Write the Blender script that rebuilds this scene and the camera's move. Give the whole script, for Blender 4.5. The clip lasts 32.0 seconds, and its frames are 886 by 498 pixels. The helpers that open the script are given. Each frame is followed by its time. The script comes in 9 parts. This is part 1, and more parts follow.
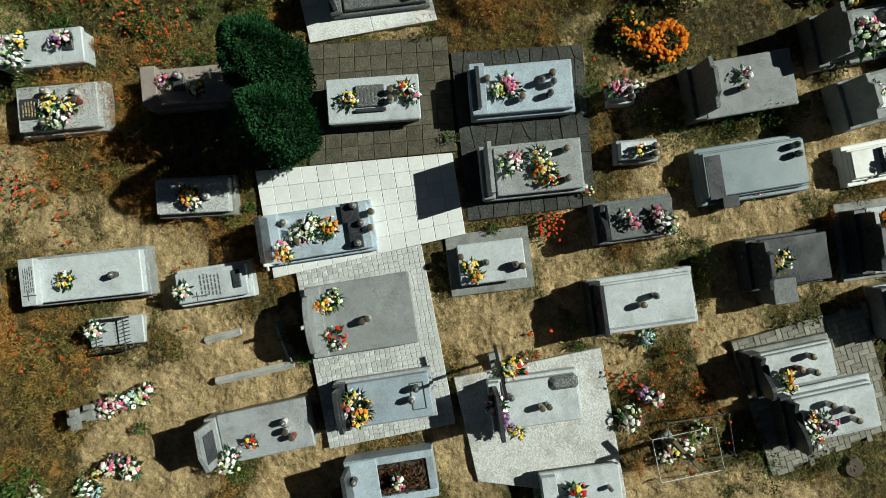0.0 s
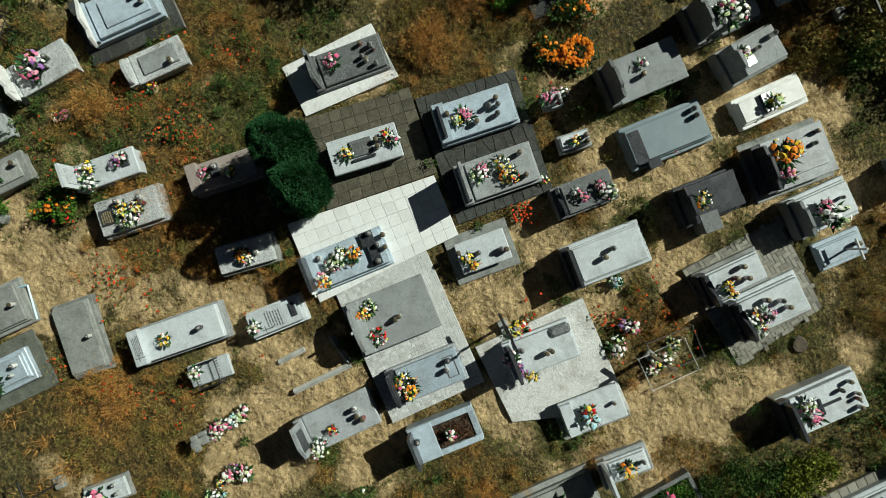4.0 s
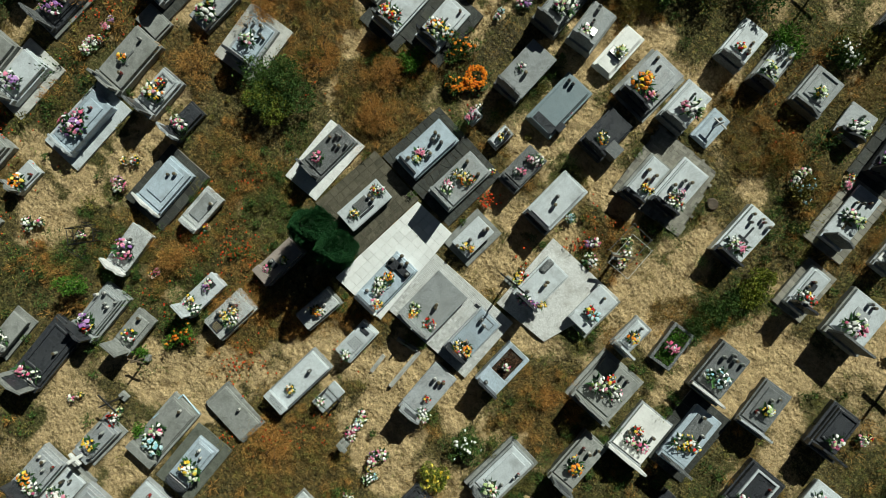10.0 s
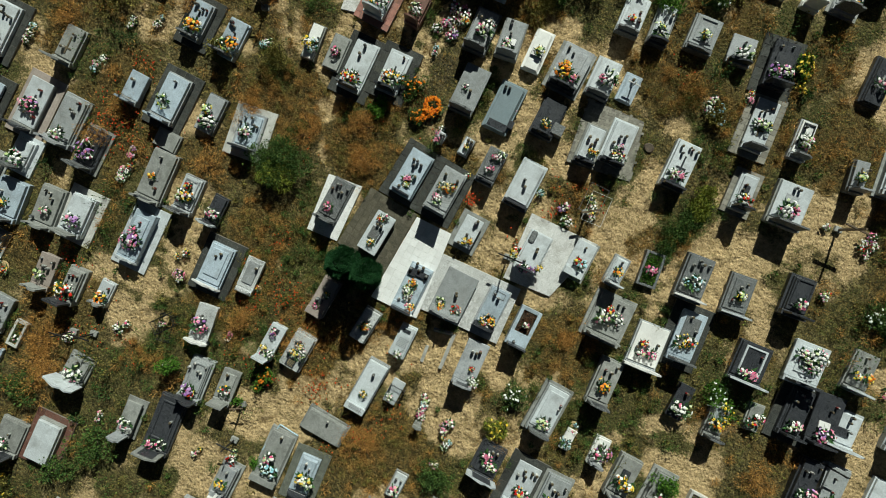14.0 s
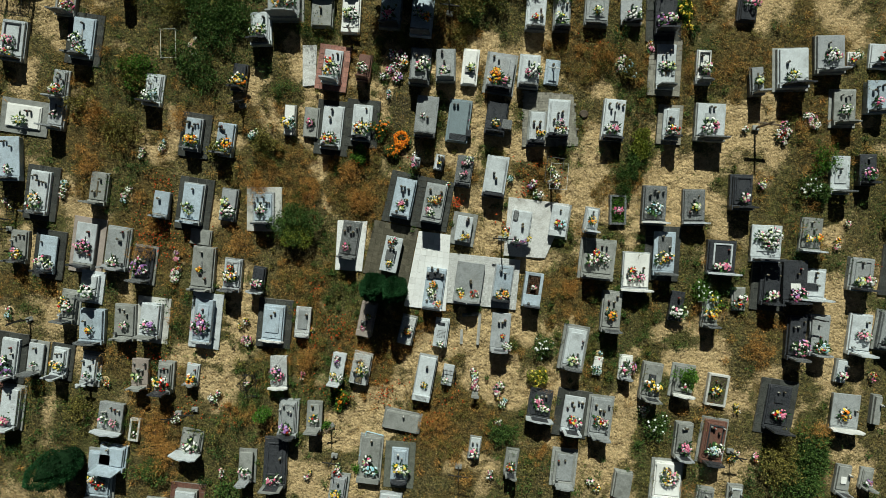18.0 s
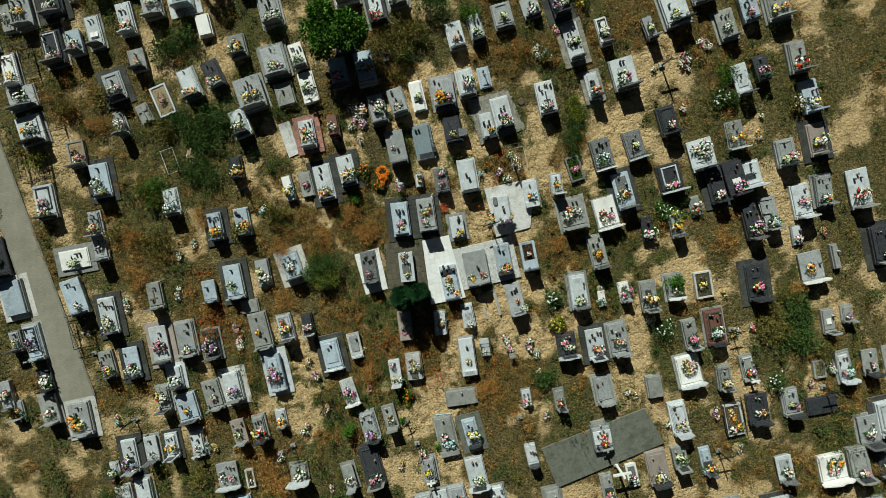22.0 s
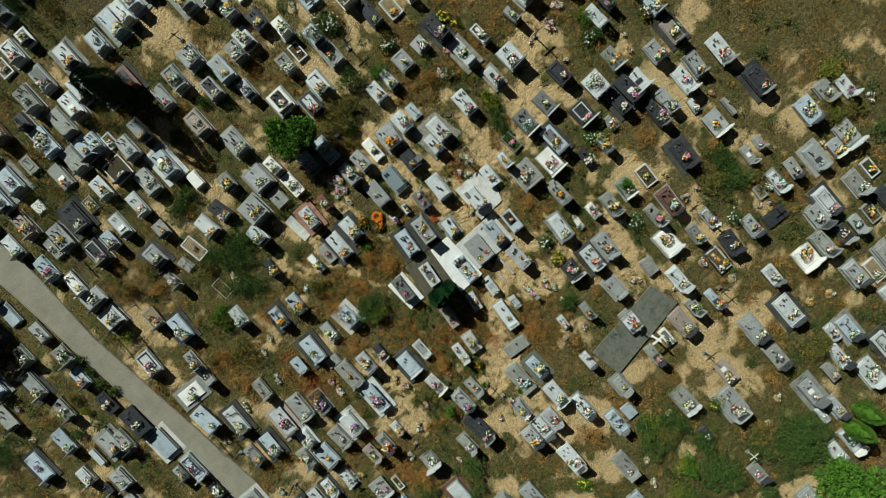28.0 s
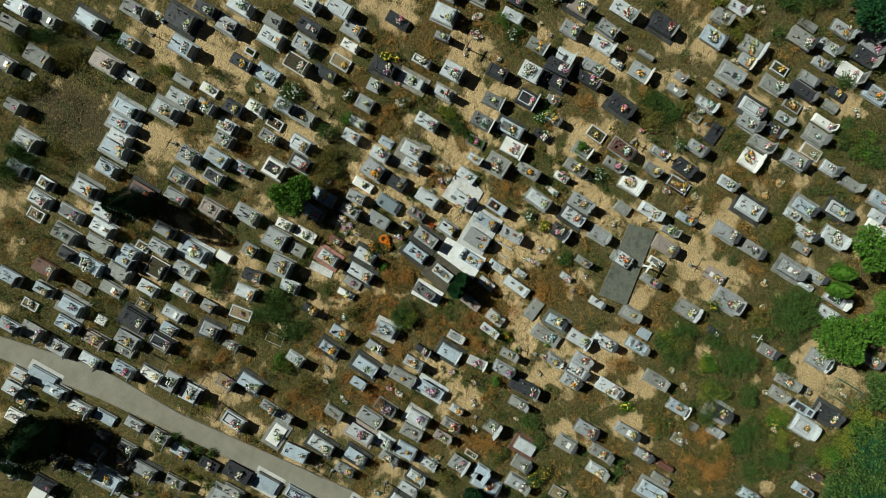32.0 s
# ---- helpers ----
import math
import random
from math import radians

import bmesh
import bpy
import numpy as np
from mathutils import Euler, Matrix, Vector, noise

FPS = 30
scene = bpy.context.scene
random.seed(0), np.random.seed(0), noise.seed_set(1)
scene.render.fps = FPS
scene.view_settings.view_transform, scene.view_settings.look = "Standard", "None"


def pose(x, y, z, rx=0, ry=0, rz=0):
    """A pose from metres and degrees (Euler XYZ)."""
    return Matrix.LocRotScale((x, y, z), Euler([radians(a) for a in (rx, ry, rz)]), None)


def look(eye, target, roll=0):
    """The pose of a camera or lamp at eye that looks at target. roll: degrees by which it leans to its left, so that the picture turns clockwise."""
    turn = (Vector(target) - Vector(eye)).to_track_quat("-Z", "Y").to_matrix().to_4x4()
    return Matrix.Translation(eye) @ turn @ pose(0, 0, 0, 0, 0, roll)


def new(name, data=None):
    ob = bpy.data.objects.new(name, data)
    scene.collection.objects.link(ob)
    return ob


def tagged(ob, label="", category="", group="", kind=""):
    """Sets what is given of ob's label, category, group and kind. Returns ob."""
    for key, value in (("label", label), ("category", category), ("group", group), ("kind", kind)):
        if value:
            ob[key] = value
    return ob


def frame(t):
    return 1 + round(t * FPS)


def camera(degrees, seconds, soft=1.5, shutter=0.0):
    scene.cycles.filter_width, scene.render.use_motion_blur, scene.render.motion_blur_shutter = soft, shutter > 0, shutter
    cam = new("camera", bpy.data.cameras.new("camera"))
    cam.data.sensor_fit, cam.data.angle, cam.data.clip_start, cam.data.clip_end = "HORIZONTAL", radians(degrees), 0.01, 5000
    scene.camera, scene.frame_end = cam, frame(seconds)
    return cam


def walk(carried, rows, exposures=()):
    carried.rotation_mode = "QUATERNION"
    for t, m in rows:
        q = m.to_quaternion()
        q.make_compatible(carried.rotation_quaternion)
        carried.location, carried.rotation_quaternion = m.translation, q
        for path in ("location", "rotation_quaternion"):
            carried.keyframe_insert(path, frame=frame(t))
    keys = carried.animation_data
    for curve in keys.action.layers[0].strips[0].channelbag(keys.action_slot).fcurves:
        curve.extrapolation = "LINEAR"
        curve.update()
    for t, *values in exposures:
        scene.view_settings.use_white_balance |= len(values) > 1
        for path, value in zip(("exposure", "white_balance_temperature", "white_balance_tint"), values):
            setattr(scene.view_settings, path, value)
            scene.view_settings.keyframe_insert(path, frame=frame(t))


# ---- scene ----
cam = camera(73.7, 32.0, soft=0.55)
METRES, EYE, TILT, LEAN, TURN = 38.7, 11.6, -90.0, 0.0, 81.0
ROWS = [
    (0.0, 0.0, 0.0, 0.0, 0.0, 0.0, -0.0),
    (0.5, -0.0001, -0.0093, 0.0001, 0.01, 0.05, 1.58),
    (1.0, 0.0008, -0.0195, 0.0005, 0.18, 0.13, 3.32),
    (1.5, 0.0013, -0.0293, 0.0013, 0.24, 0.15, 4.89),
    (2.0, 0.0022, -0.0399, 0.0013, 0.33, 0.18, 6.63),
    (2.5, 0.0022, -0.0501, 0.0008, 0.4, 0.25, 8.22),
    (3.0, 0.0028, -0.0608, 0.0003, 0.53, 0.25, 9.95),
    (3.5, 0.0033, -0.071, -0.001, 0.59, 0.31, 11.54),
    (5.5, 0.0046, -0.115, -0.0015, 0.96, 0.41, 18.5),
    (6.0, 0.0055, -0.1267, -0.0016, 1.08, 0.4, 20.59),
    (6.5, 0.0053, -0.1381, -0.0023, 1.15, 0.4, 22.5),
    (7.0, 0.0055, -0.1502, -0.0041, 1.25, 0.45, 24.56),
    (7.5, 0.0067, -0.1613, -0.0041, 1.32, 0.39, 26.55),
    (8.0, 0.0079, -0.1736, -0.0054, 1.51, 0.52, 28.7),
    (8.5, 0.0087, -0.1851, -0.0057, 1.6, 0.57, 30.75),
    (9.0, 0.0095, -0.1974, -0.0063, 1.78, 0.73, 32.96),
    (9.5, 0.0097, -0.2096, -0.0051, 1.84, 0.75, 35.11),
    (10.0, 0.0101, -0.2235, -0.005, 2.01, 0.9, 37.36),
    (10.5, 0.011, -0.2366, -0.0045, 2.24, 0.91, 39.39),
    (11.0, 0.011, -0.2508, -0.0047, 2.38, 0.9, 41.64),
    (11.5, 0.0103, -0.2645, -0.0059, 2.48, 1.1, 43.7),
    (12.0, 0.0127, -0.2792, -0.0057, 2.7, 1.14, 45.93),
    (12.5, 0.0139, -0.293, -0.0054, 2.85, 1.18, 47.99),
    (13.0, 0.015, -0.3081, -0.0053, 3.0, 1.26, 50.21),
    (13.5, 0.0159, -0.3224, -0.0053, 3.2, 1.41, 52.29),
    (14.0, 0.0164, -0.3381, -0.0052, 3.47, 1.66, 54.46),
    (14.5, 0.0187, -0.3525, -0.0042, 3.75, 1.71, 56.54),
    (16.5, 0.0227, -0.4141, -0.0038, 4.82, 2.55, 65.86),
    (17.0, 0.0235, -0.4307, -0.0028, 5.21, 2.84, 68.35),
    (17.5, 0.0257, -0.4458, -0.0026, 5.73, 3.23, 70.66),
    (18.0, 0.0278, -0.4635, -0.0026, 6.35, 3.76, 73.17),
    (18.5, 0.0294, -0.4796, -0.0027, 7.09, 4.4, 75.44),
    (19.0, 0.0312, -0.4974, -0.0025, 8.15, 5.36, 77.97),
    (19.5, 0.0337, -0.5138, -0.002, 9.51, 6.56, 80.3),
    (20.0, 0.0344, -0.532, -0.0018, 11.79, 8.82, 82.77),
    (20.5, 0.0367, -0.5489, -0.0021, 16.31, 13.23, 85.0),
    (21.0, 0.0388, -0.5676, -0.0026, 29.41, 26.23, 87.37),
    (21.5, 0.0395, -0.5852, -0.0017, 90.46, 87.28, 88.86),
    (22.0, 0.0411, -0.6042, -0.0013, 157.63, 154.4, 87.31),
    (22.5, 0.0461, -0.6215, -0.0017, 169.1, 165.63, 85.05),
    (23.0, 0.0485, -0.6405, -0.0021, 173.45, 169.89, 82.62),
    (23.5, 0.0502, -0.6583, -0.0016, 175.87, 172.24, 80.39),
    (24.0, 0.0519, -0.6774, -0.0008, 177.5, 173.8, 77.96),
    (24.5, 0.0546, -0.6948, -0.0007, 178.47, 174.66, 75.67),
    (25.0, 0.0565, -0.7139, -0.0006, 179.24, 175.36, 73.21),
    (25.5, 0.0593, -0.7315, -0.0009, 179.8, 175.83, 70.96),
    (27.5, 0.0704, -0.8059, -0.0029, 181.16, 176.81, 61.87),
    (28.0, 0.0737, -0.826, -0.0033, 181.44, 177.0, 59.63),
    (28.5, 0.0762, -0.8454, -0.0032, 181.65, 177.12, 57.56),
    (29.0, 0.079, -0.8666, -0.0029, 181.86, 177.23, 55.26),
    (29.5, 0.0816, -0.8861, -0.0028, 182.05, 177.35, 53.14),
    (30.0, 0.0846, -0.9074, -0.003, 182.24, 177.47, 50.84),
    (30.5, 0.0874, -0.9274, -0.0032, 182.42, 177.58, 48.72),
    (31.0, 0.0908, -0.9495, -0.0029, 182.6, 177.68, 46.42),
    (31.5, 0.0942, -0.97, -0.0025, 182.75, 177.77, 44.31),
    (32.0, 0.0977, -0.9929, -0.0022, 182.89, 177.87, 42.03),
]
walk(cam, [(t, pose(0, 0, EYE, TILT, LEAN, TURN) @ pose(METRES * x, METRES * y, METRES * z, 90 + pitch, roll, yaw)) for t, x, y, z, yaw, pitch, roll in ROWS], [(0, -0.04, 6290, -2), (9, -0.05, 6290, -2), (32, -0.07, 6290, -2)])

# ---- sky and sun ----
SUN_EL, SUN_AZ = 40.0, 98.5          # degrees above the ground; direction towards the sun, counted from +x to +y
world = bpy.data.worlds.new("sky")
scene.world = world
world.use_nodes = True
wn, wl = world.node_tree.nodes, world.node_tree.links
sky = wn.new("ShaderNodeTexSky")
sky.sky_type, sky.sun_disc = "NISHITA", False
sky.sun_elevation, sky.sun_rotation = radians(SUN_EL), radians(90 - SUN_AZ)
wl.new(sky.outputs[0], wn["Background"].inputs[0])
wn["Background"].inputs[1].default_value = 0.0090
lamp = bpy.data.lights.new("sun", "SUN")
lamp.energy, lamp.angle, lamp.color = 5.0, radians(0.53), (1.0, 0.97, 0.88)
sun_ob = new("sun", lamp)
sun_dir = Vector((math.cos(radians(SUN_EL)) * math.cos(radians(SUN_AZ)), math.cos(radians(SUN_EL)) * math.sin(radians(SUN_AZ)), math.sin(radians(SUN_EL))))
sun_ob.matrix_world = look(sun_dir * 60, (0, 0, 0))

# ---- materials ----
rng = random.Random(7)


def tree_of(name, rough=0.8, metallic=0.0, ior_level=0.5):
    m = bpy.data.materials.new(name)
    m.use_nodes = True
    nt = m.node_tree
    p = nt.nodes["Principled BSDF"]
    p.inputs["Roughness"].default_value, p.inputs["Metallic"].default_value = rough, metallic
    p.inputs["Specular IOR Level"].default_value = ior_level
    return m, nt, p


def node(nt, kind, **sets):
    n = nt.nodes.new(kind)
    for k, v in sets.items():
        if k in n.inputs:
            n.inputs[k].default_value = v
    return n


def coords(nt):
    """Object coordinates shifted by the object's own random number, so that repeats differ."""
    tc, info = node(nt, "ShaderNodeTexCoord"), node(nt, "ShaderNodeObjectInfo")
    mul = node(nt, "ShaderNodeVectorMath")
    mul.operation = "SCALE"
    mul.inputs[0].default_value = (37.0, 53.0, 19.0)
    nt.links.new(info.outputs["Random"], mul.inputs["Scale"])
    add = node(nt, "ShaderNodeVectorMath")
    nt.links.new(tc.outputs["Object"], add.inputs[0])
    nt.links.new(mul.outputs[0], add.inputs[1])
    return add.outputs[0], info.outputs["Random"]


def noise_tex(nt, vec, scale, detail=3.0, rough=0.55):
    n = node(nt, "ShaderNodeTexNoise", Scale=scale, Detail=detail, Roughness=rough)
    nt.links.new(vec, n.inputs["Vector"])
    return n.outputs["Fac"]


def ramp(nt, fac, stops):
    r = node(nt, "ShaderNodeValToRGB")
    e = r.color_ramp.elements
    while len(e) < len(stops):
        e.new(0.5)
    for el, (pos, col) in zip(e, stops):
        el.position, el.color = pos, (*col, 1) if len(col) == 3 else col
    nt.links.new(fac, r.inputs[0])
    return r.outputs[0]


def mix(nt, fac, a, b, mode="MIX"):
    n = node(nt, "ShaderNodeMix")
    n.data_type, n.blend_type = "RGBA", mode
    for val, slot in ((fac, 0), (a, 6), (b, 7)):
        if hasattr(val, "is_linked"):
            nt.links.new(val, n.inputs[slot])
        else:
            n.inputs[slot].default_value = val if slot == 0 else (*val, 1)
    return n.outputs[2]


def bump(nt, p, height, strength, dist=0.01):
    b = node(nt, "ShaderNodeBump", Strength=strength, Distance=dist)
    nt.links.new(height, b.inputs["Height"])
    nt.links.new(b.outputs[0], p.inputs["Normal"])


def stone(name, dark, light, speck, rough=0.5, speck_scale=110, speck_at=0.62, stain=(0.12, 0.11, 0.09), stain_amount=0.55, vary=0.22):
    """Granite, terrazzo or concrete: a mottled ground, grains, rain stains in large soft patches."""
    m, nt, p = tree_of(name, rough)
    vec, rand = coords(nt)
    base = ramp(nt, noise_tex(nt, vec, 5, 5, 0.65), [(0.3, dark), (0.7, light)])
    vor = node(nt, "ShaderNodeTexVoronoi", Scale=speck_scale)
    nt.links.new(vec, vor.inputs["Vector"])
    sep = node(nt, "ShaderNodeSeparateColor")
    nt.links.new(vor.outputs["Color"], sep.inputs[0])
    grains = ramp(nt, sep.outputs[0], [(speck_at, (0, 0, 0)), (speck_at + 0.15, (1, 1, 1))])
    c = mix(nt, grains, base, speck)
    st = ramp(nt, noise_tex(nt, vec, 1.7, 6, 0.7), [(0.48, (0, 0, 0)), (0.78, (stain_amount,) * 3)])
    c = mix(nt, st, c, stain)
    grey = ramp(nt, rand, [(0.0, (1 - vary,) * 3), (1.0, (1, 1, 1))])
    c = mix(nt, 1.0, c, grey, "MULTIPLY")
    nt.links.new(c, p.inputs["Base Color"])
    rr = node(nt, "ShaderNodeMapRange")
    nt.links.new(noise_tex(nt, vec, 3, 3), rr.inputs[0])
    rr.inputs[3].default_value, rr.inputs[4].default_value = rough - 0.1, min(1, rough + 0.2)
    nt.links.new(rr.outputs[0], p.inputs["Roughness"])
    bump(nt, p, noise_tex(nt, vec, 90, 2), 0.12, 0.004)
    return m


STONE = {
    "l": (stone("light_grey_granite", (0.54, 0.58, 0.61), (0.71, 0.76, 0.795), (0.425, 0.46, 0.49), 0.45, stain_amount=0.5), "light grey granite"),
    "b": (stone("blue_grey_granite", (0.42, 0.497, 0.58), (0.55, 0.645, 0.735), (0.286, 0.35, 0.41), 0.35), "blue-grey polished granite"),
    "g": (stone("mid_grey_granite", (0.234, 0.253, 0.269), (0.361, 0.385, 0.408), (0.51, 0.529, 0.549), 0.45), "mid-grey granite"),
    "t": (stone("grey_terrazzo", (0.192, 0.209, 0.216), (0.308, 0.331, 0.333), (0.467, 0.485, 0.503), 0.75, 120, 0.62), "weathered grey terrazzo"),
    "T": (stone("speckled_terrazzo", (0.201, 0.208, 0.21), (0.3, 0.312, 0.309), (0.722, 0.749, 0.76), 0.7, 90, 0.38), "black and white speckled terrazzo"),
    "x": (stone("dark_terrazzo", (0.0573, 0.0644, 0.0683), (0.115, 0.124, 0.126), (0.325, 0.337, 0.347), 0.6, 100, 0.68), "dark speckled terrazzo"),
    "d": (stone("black_granite", (0.0172, 0.0198, 0.0221), (0.043, 0.0465, 0.0525), (0.0859, 0.0891, 0.105), 0.25, stain=(0.115, 0.119, 0.116), stain_amount=0.25), "black polished granite"),
    "e": (stone("green_grey_granite", (0.201, 0.259, 0.287), (0.24, 0.301, 0.331), (0.161, 0.197, 0.221), 0.3, stain_amount=0.15), "plain green-grey stone"),
    "w": (stone("white_stone", (0.76, 0.76, 0.74), (0.87, 0.87, 0.85), (0.68, 0.68, 0.66), 0.5, stain_amount=0.25, vary=0.12), "white painted stone"),
    "c": (stone("weathered_concrete", (0.201, 0.208, 0.2), (0.344, 0.356, 0.336), (0.401, 0.406, 0.389), 0.9, 60, 0.75, (0.0955, 0.099, 0.0788), 0.7, 0.3), "weathered grey concrete"),
    "r": (stone("red_brown_granite", (0.10, 0.042, 0.032), (0.17, 0.075, 0.055), (0.24, 0.13, 0.1), 0.35), "red-brown granite"),
    "q": (stone("pinkish_stone", (0.33, 0.28, 0.25), (0.44, 0.38, 0.34), (0.26, 0.21, 0.19), 0.55), "pinkish beige stone"),
}
KERB_WHITE = stone("whitewashed_kerb", (0.52, 0.52, 0.50), (0.70, 0.70, 0.67), (0.45, 0.45, 0.42), 0.8, stain_amount=0.6)
PAVER_DARK = stone("dark_paving", (0.016, 0.018, 0.017), (0.06, 0.064, 0.058), (0.10, 0.104, 0.095), 0.85, 60, 0.72, (0.07, 0.066, 0.045), 0.6, 0.5)
PAVER_GREY = stone("grey_paver", (0.22, 0.21, 0.175), (0.33, 0.315, 0.265), (0.38, 0.36, 0.31), 0.9, stain=(0.09, 0.08, 0.05), vary=0.35)
PAVER_BROWN = stone("brown_paving", (0.055, 0.05, 0.032), (0.125, 0.112, 0.078), (0.16, 0.145, 0.11), 0.9, 60, 0.72, (0.035, 0.032, 0.02), 0.7, 0.25)
TILE_WHITE = stone("white_tile", (0.76, 0.77, 0.77), (0.86, 0.87, 0.87), (0.70, 0.70, 0.70), 0.55, stain=(0.52, 0.50, 0.46), stain_amount=0.3, vary=0.12)
SETT_WHITE = stone("pale_sett", (0.58, 0.59, 0.59), (0.76, 0.77, 0.77), (0.44, 0.44, 0.43), 0.75, stain=(0.25, 0.24, 0.2), vary=0.28)
GRAVEL_PALE = stone("pale_gravel", (0.37, 0.37, 0.36), (0.60, 0.60, 0.59), (0.74, 0.74, 0.73), 0.9, 60, 0.5, (0.2, 0.175, 0.13), 0.8, 0.1)
GRAVEL_WHITE = stone("white_marble_gravel", (0.52, 0.53, 0.53), (0.80, 0.81, 0.81), (0.88, 0.88, 0.88), 0.85, 70, 0.5, (0.30, 0.28, 0.24), 0.5, 0.1)
BRICK_RED = stone("red_brick", (0.31, 0.13, 0.10), (0.45, 0.21, 0.165), (0.5, 0.28, 0.23), 0.9, vary=0.4)
JOINT = stone("mortar_joint", (0.10, 0.095, 0.085), (0.17, 0.16, 0.14), (0.22, 0.2, 0.18), 0.95)
SOIL = stone("dark_soil", (0.035, 0.028, 0.02), (0.075, 0.06, 0.04), (0.12, 0.09, 0.06), 1.0, 40, 0.6, (0.03, 0.025, 0.015))
SAND_FILL = stone("sand_fill", (0.30, 0.22, 0.13), (0.42, 0.32, 0.20), (0.46, 0.36, 0.24), 1.0, 60, 0.6, (0.2, 0.14, 0.08))
CONCRETE_DARK = stone("stained_dark_concrete", (0.075, 0.085, 0.068), (0.165, 0.175, 0.145), (0.21, 0.21, 0.18), 0.9, 60, 0.75, (0.045, 0.05, 0.034), 0.8, 0.2)
WOOD = stone("weathered_wood", (0.09, 0.065, 0.04), (0.17, 0.12, 0.075), (0.22, 0.16, 0.1), 0.85)


def plain(name, col, rough=0.6, metallic=0.0, vary=0.25, island=False):
    m, nt, p = tree_of(name, rough, metallic)
    if island:
        src = node(nt, "ShaderNodeNewGeometry").outputs["Random Per Island"]
    else:
        src = node(nt, "ShaderNodeObjectInfo").outputs["Random"]
    lo, hi = tuple(c * (1 - vary) for c in col), tuple(min(1, c * (1 + vary)) for c in col)
    c = ramp(nt, src, [(0, lo), (1, hi)])
    tc = node(nt, "ShaderNodeTexCoord")
    c = mix(nt, 0.25, c, ramp(nt, noise_tex(nt, tc.outputs["Object"], 30), [(0.3, tuple(v * 0.5 for v in col)), (0.7, col)]))
    nt.links.new(c, p.inputs["Base Color"])
    return m


def leafy(name, a, b, rough=0.75, gloss=0.15):
    """Leaves, petals and blades: a colour of its own for every loose piece."""
    m, nt, p = tree_of(name, rough, 0.0, gloss)
    src = node(nt, "ShaderNodeNewGeometry").outputs["Random Per Island"]
    nt.links.new(ramp(nt, src, [(0.0, a), (1.0, b)]), p.inputs["Base Color"])
    return m


IRON = plain("wrought_iron", (0.03, 0.03, 0.03), 0.5, 0.6)
METAL = plain("dull_metal", (0.20, 0.20, 0.195), 0.42, 0.5)
BRASS = plain("dark_bronze", (0.14, 0.115, 0.075), 0.45, 0.4)
GREEN_PAINT = plain("green_painted_metal", (0.03, 0.13, 0.09), 0.5)
WHITE_PAINT = plain("white_painted_metal", (0.72, 0.72, 0.7), 0.5)
PALE_BLUE = plain("pale_blue_plastic", (0.35, 0.52, 0.62), 0.4)
TEXT_DARK = plain("incised_lettering", (0.10, 0.10, 0.10), 0.7)
TEXT_GOLD = plain("gilt_lettering", (0.42, 0.33, 0.16), 0.4, 0.5)
GLASSES = [plain("clear_lantern_glass", (0.42, 0.44, 0.42), 0.12), plain("red_lantern_glass", (0.22, 0.02, 0.015), 0.12),
           plain("smoked_lantern_glass", (0.05, 0.045, 0.035), 0.12), plain("white_lantern_glass", (0.7, 0.69, 0.65), 0.2)]
PETAL = {
    "r": leafy("red_petals", (0.46, 0.012, 0.01), (0.72, 0.05, 0.03)),
    "p": leafy("pink_petals", (0.62, 0.10, 0.22), (0.80, 0.38, 0.48)),
    "y": leafy("yellow_petals", (0.80, 0.52, 0.03), (0.86, 0.72, 0.16)),
    "w": leafy("white_petals", (0.74, 0.74, 0.69), (0.92, 0.92, 0.90)),
    "o": leafy("orange_petals", (0.75, 0.18, 0.015), (0.85, 0.36, 0.05)),
    "v": leafy("violet_petals", (0.24, 0.10, 0.34), (0.50, 0.30, 0.58)),
    "b": leafy("pale_blue_petals", (0.25, 0.50, 0.58), (0.65, 0.78, 0.80)),
    "g": leafy("pale_green_petals", (0.35, 0.48, 0.14), (0.66, 0.72, 0.48)),
}
LEAF = leafy("bouquet_leaves", (0.018, 0.055, 0.02), (0.07, 0.16, 0.05))
LEAF_SHRUB = leafy("shrub_leaves", (0.018, 0.05, 0.012), (0.115, 0.185, 0.042))
LEAF_BRIGHT = leafy("bright_tree_leaves", (0.03, 0.085, 0.010), (0.125, 0.26, 0.03))
LEAF_LIME = leafy("yellow_green_leaves", (0.05, 0.085, 0.010), (0.32, 0.34, 0.05))
LEAF_THUJA = leafy("conifer_sprays", (0.012, 0.05, 0.02), (0.045, 0.13, 0.045), 0.9, 0.05)
LEAF_DRY = leafy("dried_stalks", (0.115, 0.06, 0.016), (0.58, 0.36, 0.11))
LEAF_STRAW = leafy("straw_blades", (0.11, 0.085, 0.026), (0.60, 0.47, 0.19))
LEAF_WEED = leafy("weed_leaves", (0.045, 0.085, 0.016), (0.23, 0.28, 0.06))
LEAF_OLIVE = leafy("olive_thicket_leaves", (0.05, 0.05, 0.012), (0.29, 0.25, 0.065))
BARK = stone("bark", (0.05, 0.035, 0.025), (0.11, 0.08, 0.055), (0.14, 0.1, 0.07), 0.95)
MARIGOLD = leafy("marigold_petals", (0.55, 0.10, 0.006), (0.84, 0.30, 0.02))
LEAF_RUST = leafy("rust_gold_stalks", (0.17, 0.075, 0.018), (0.66, 0.36, 0.10))
LEAF_DEAD = leafy("dead_brown_leaves", (0.035, 0.018, 0.010), (0.19, 0.09, 0.045))
LEAF_FOREST = leafy("dark_forest_leaves", (0.010, 0.03, 0.010), (0.07, 0.135, 0.034))
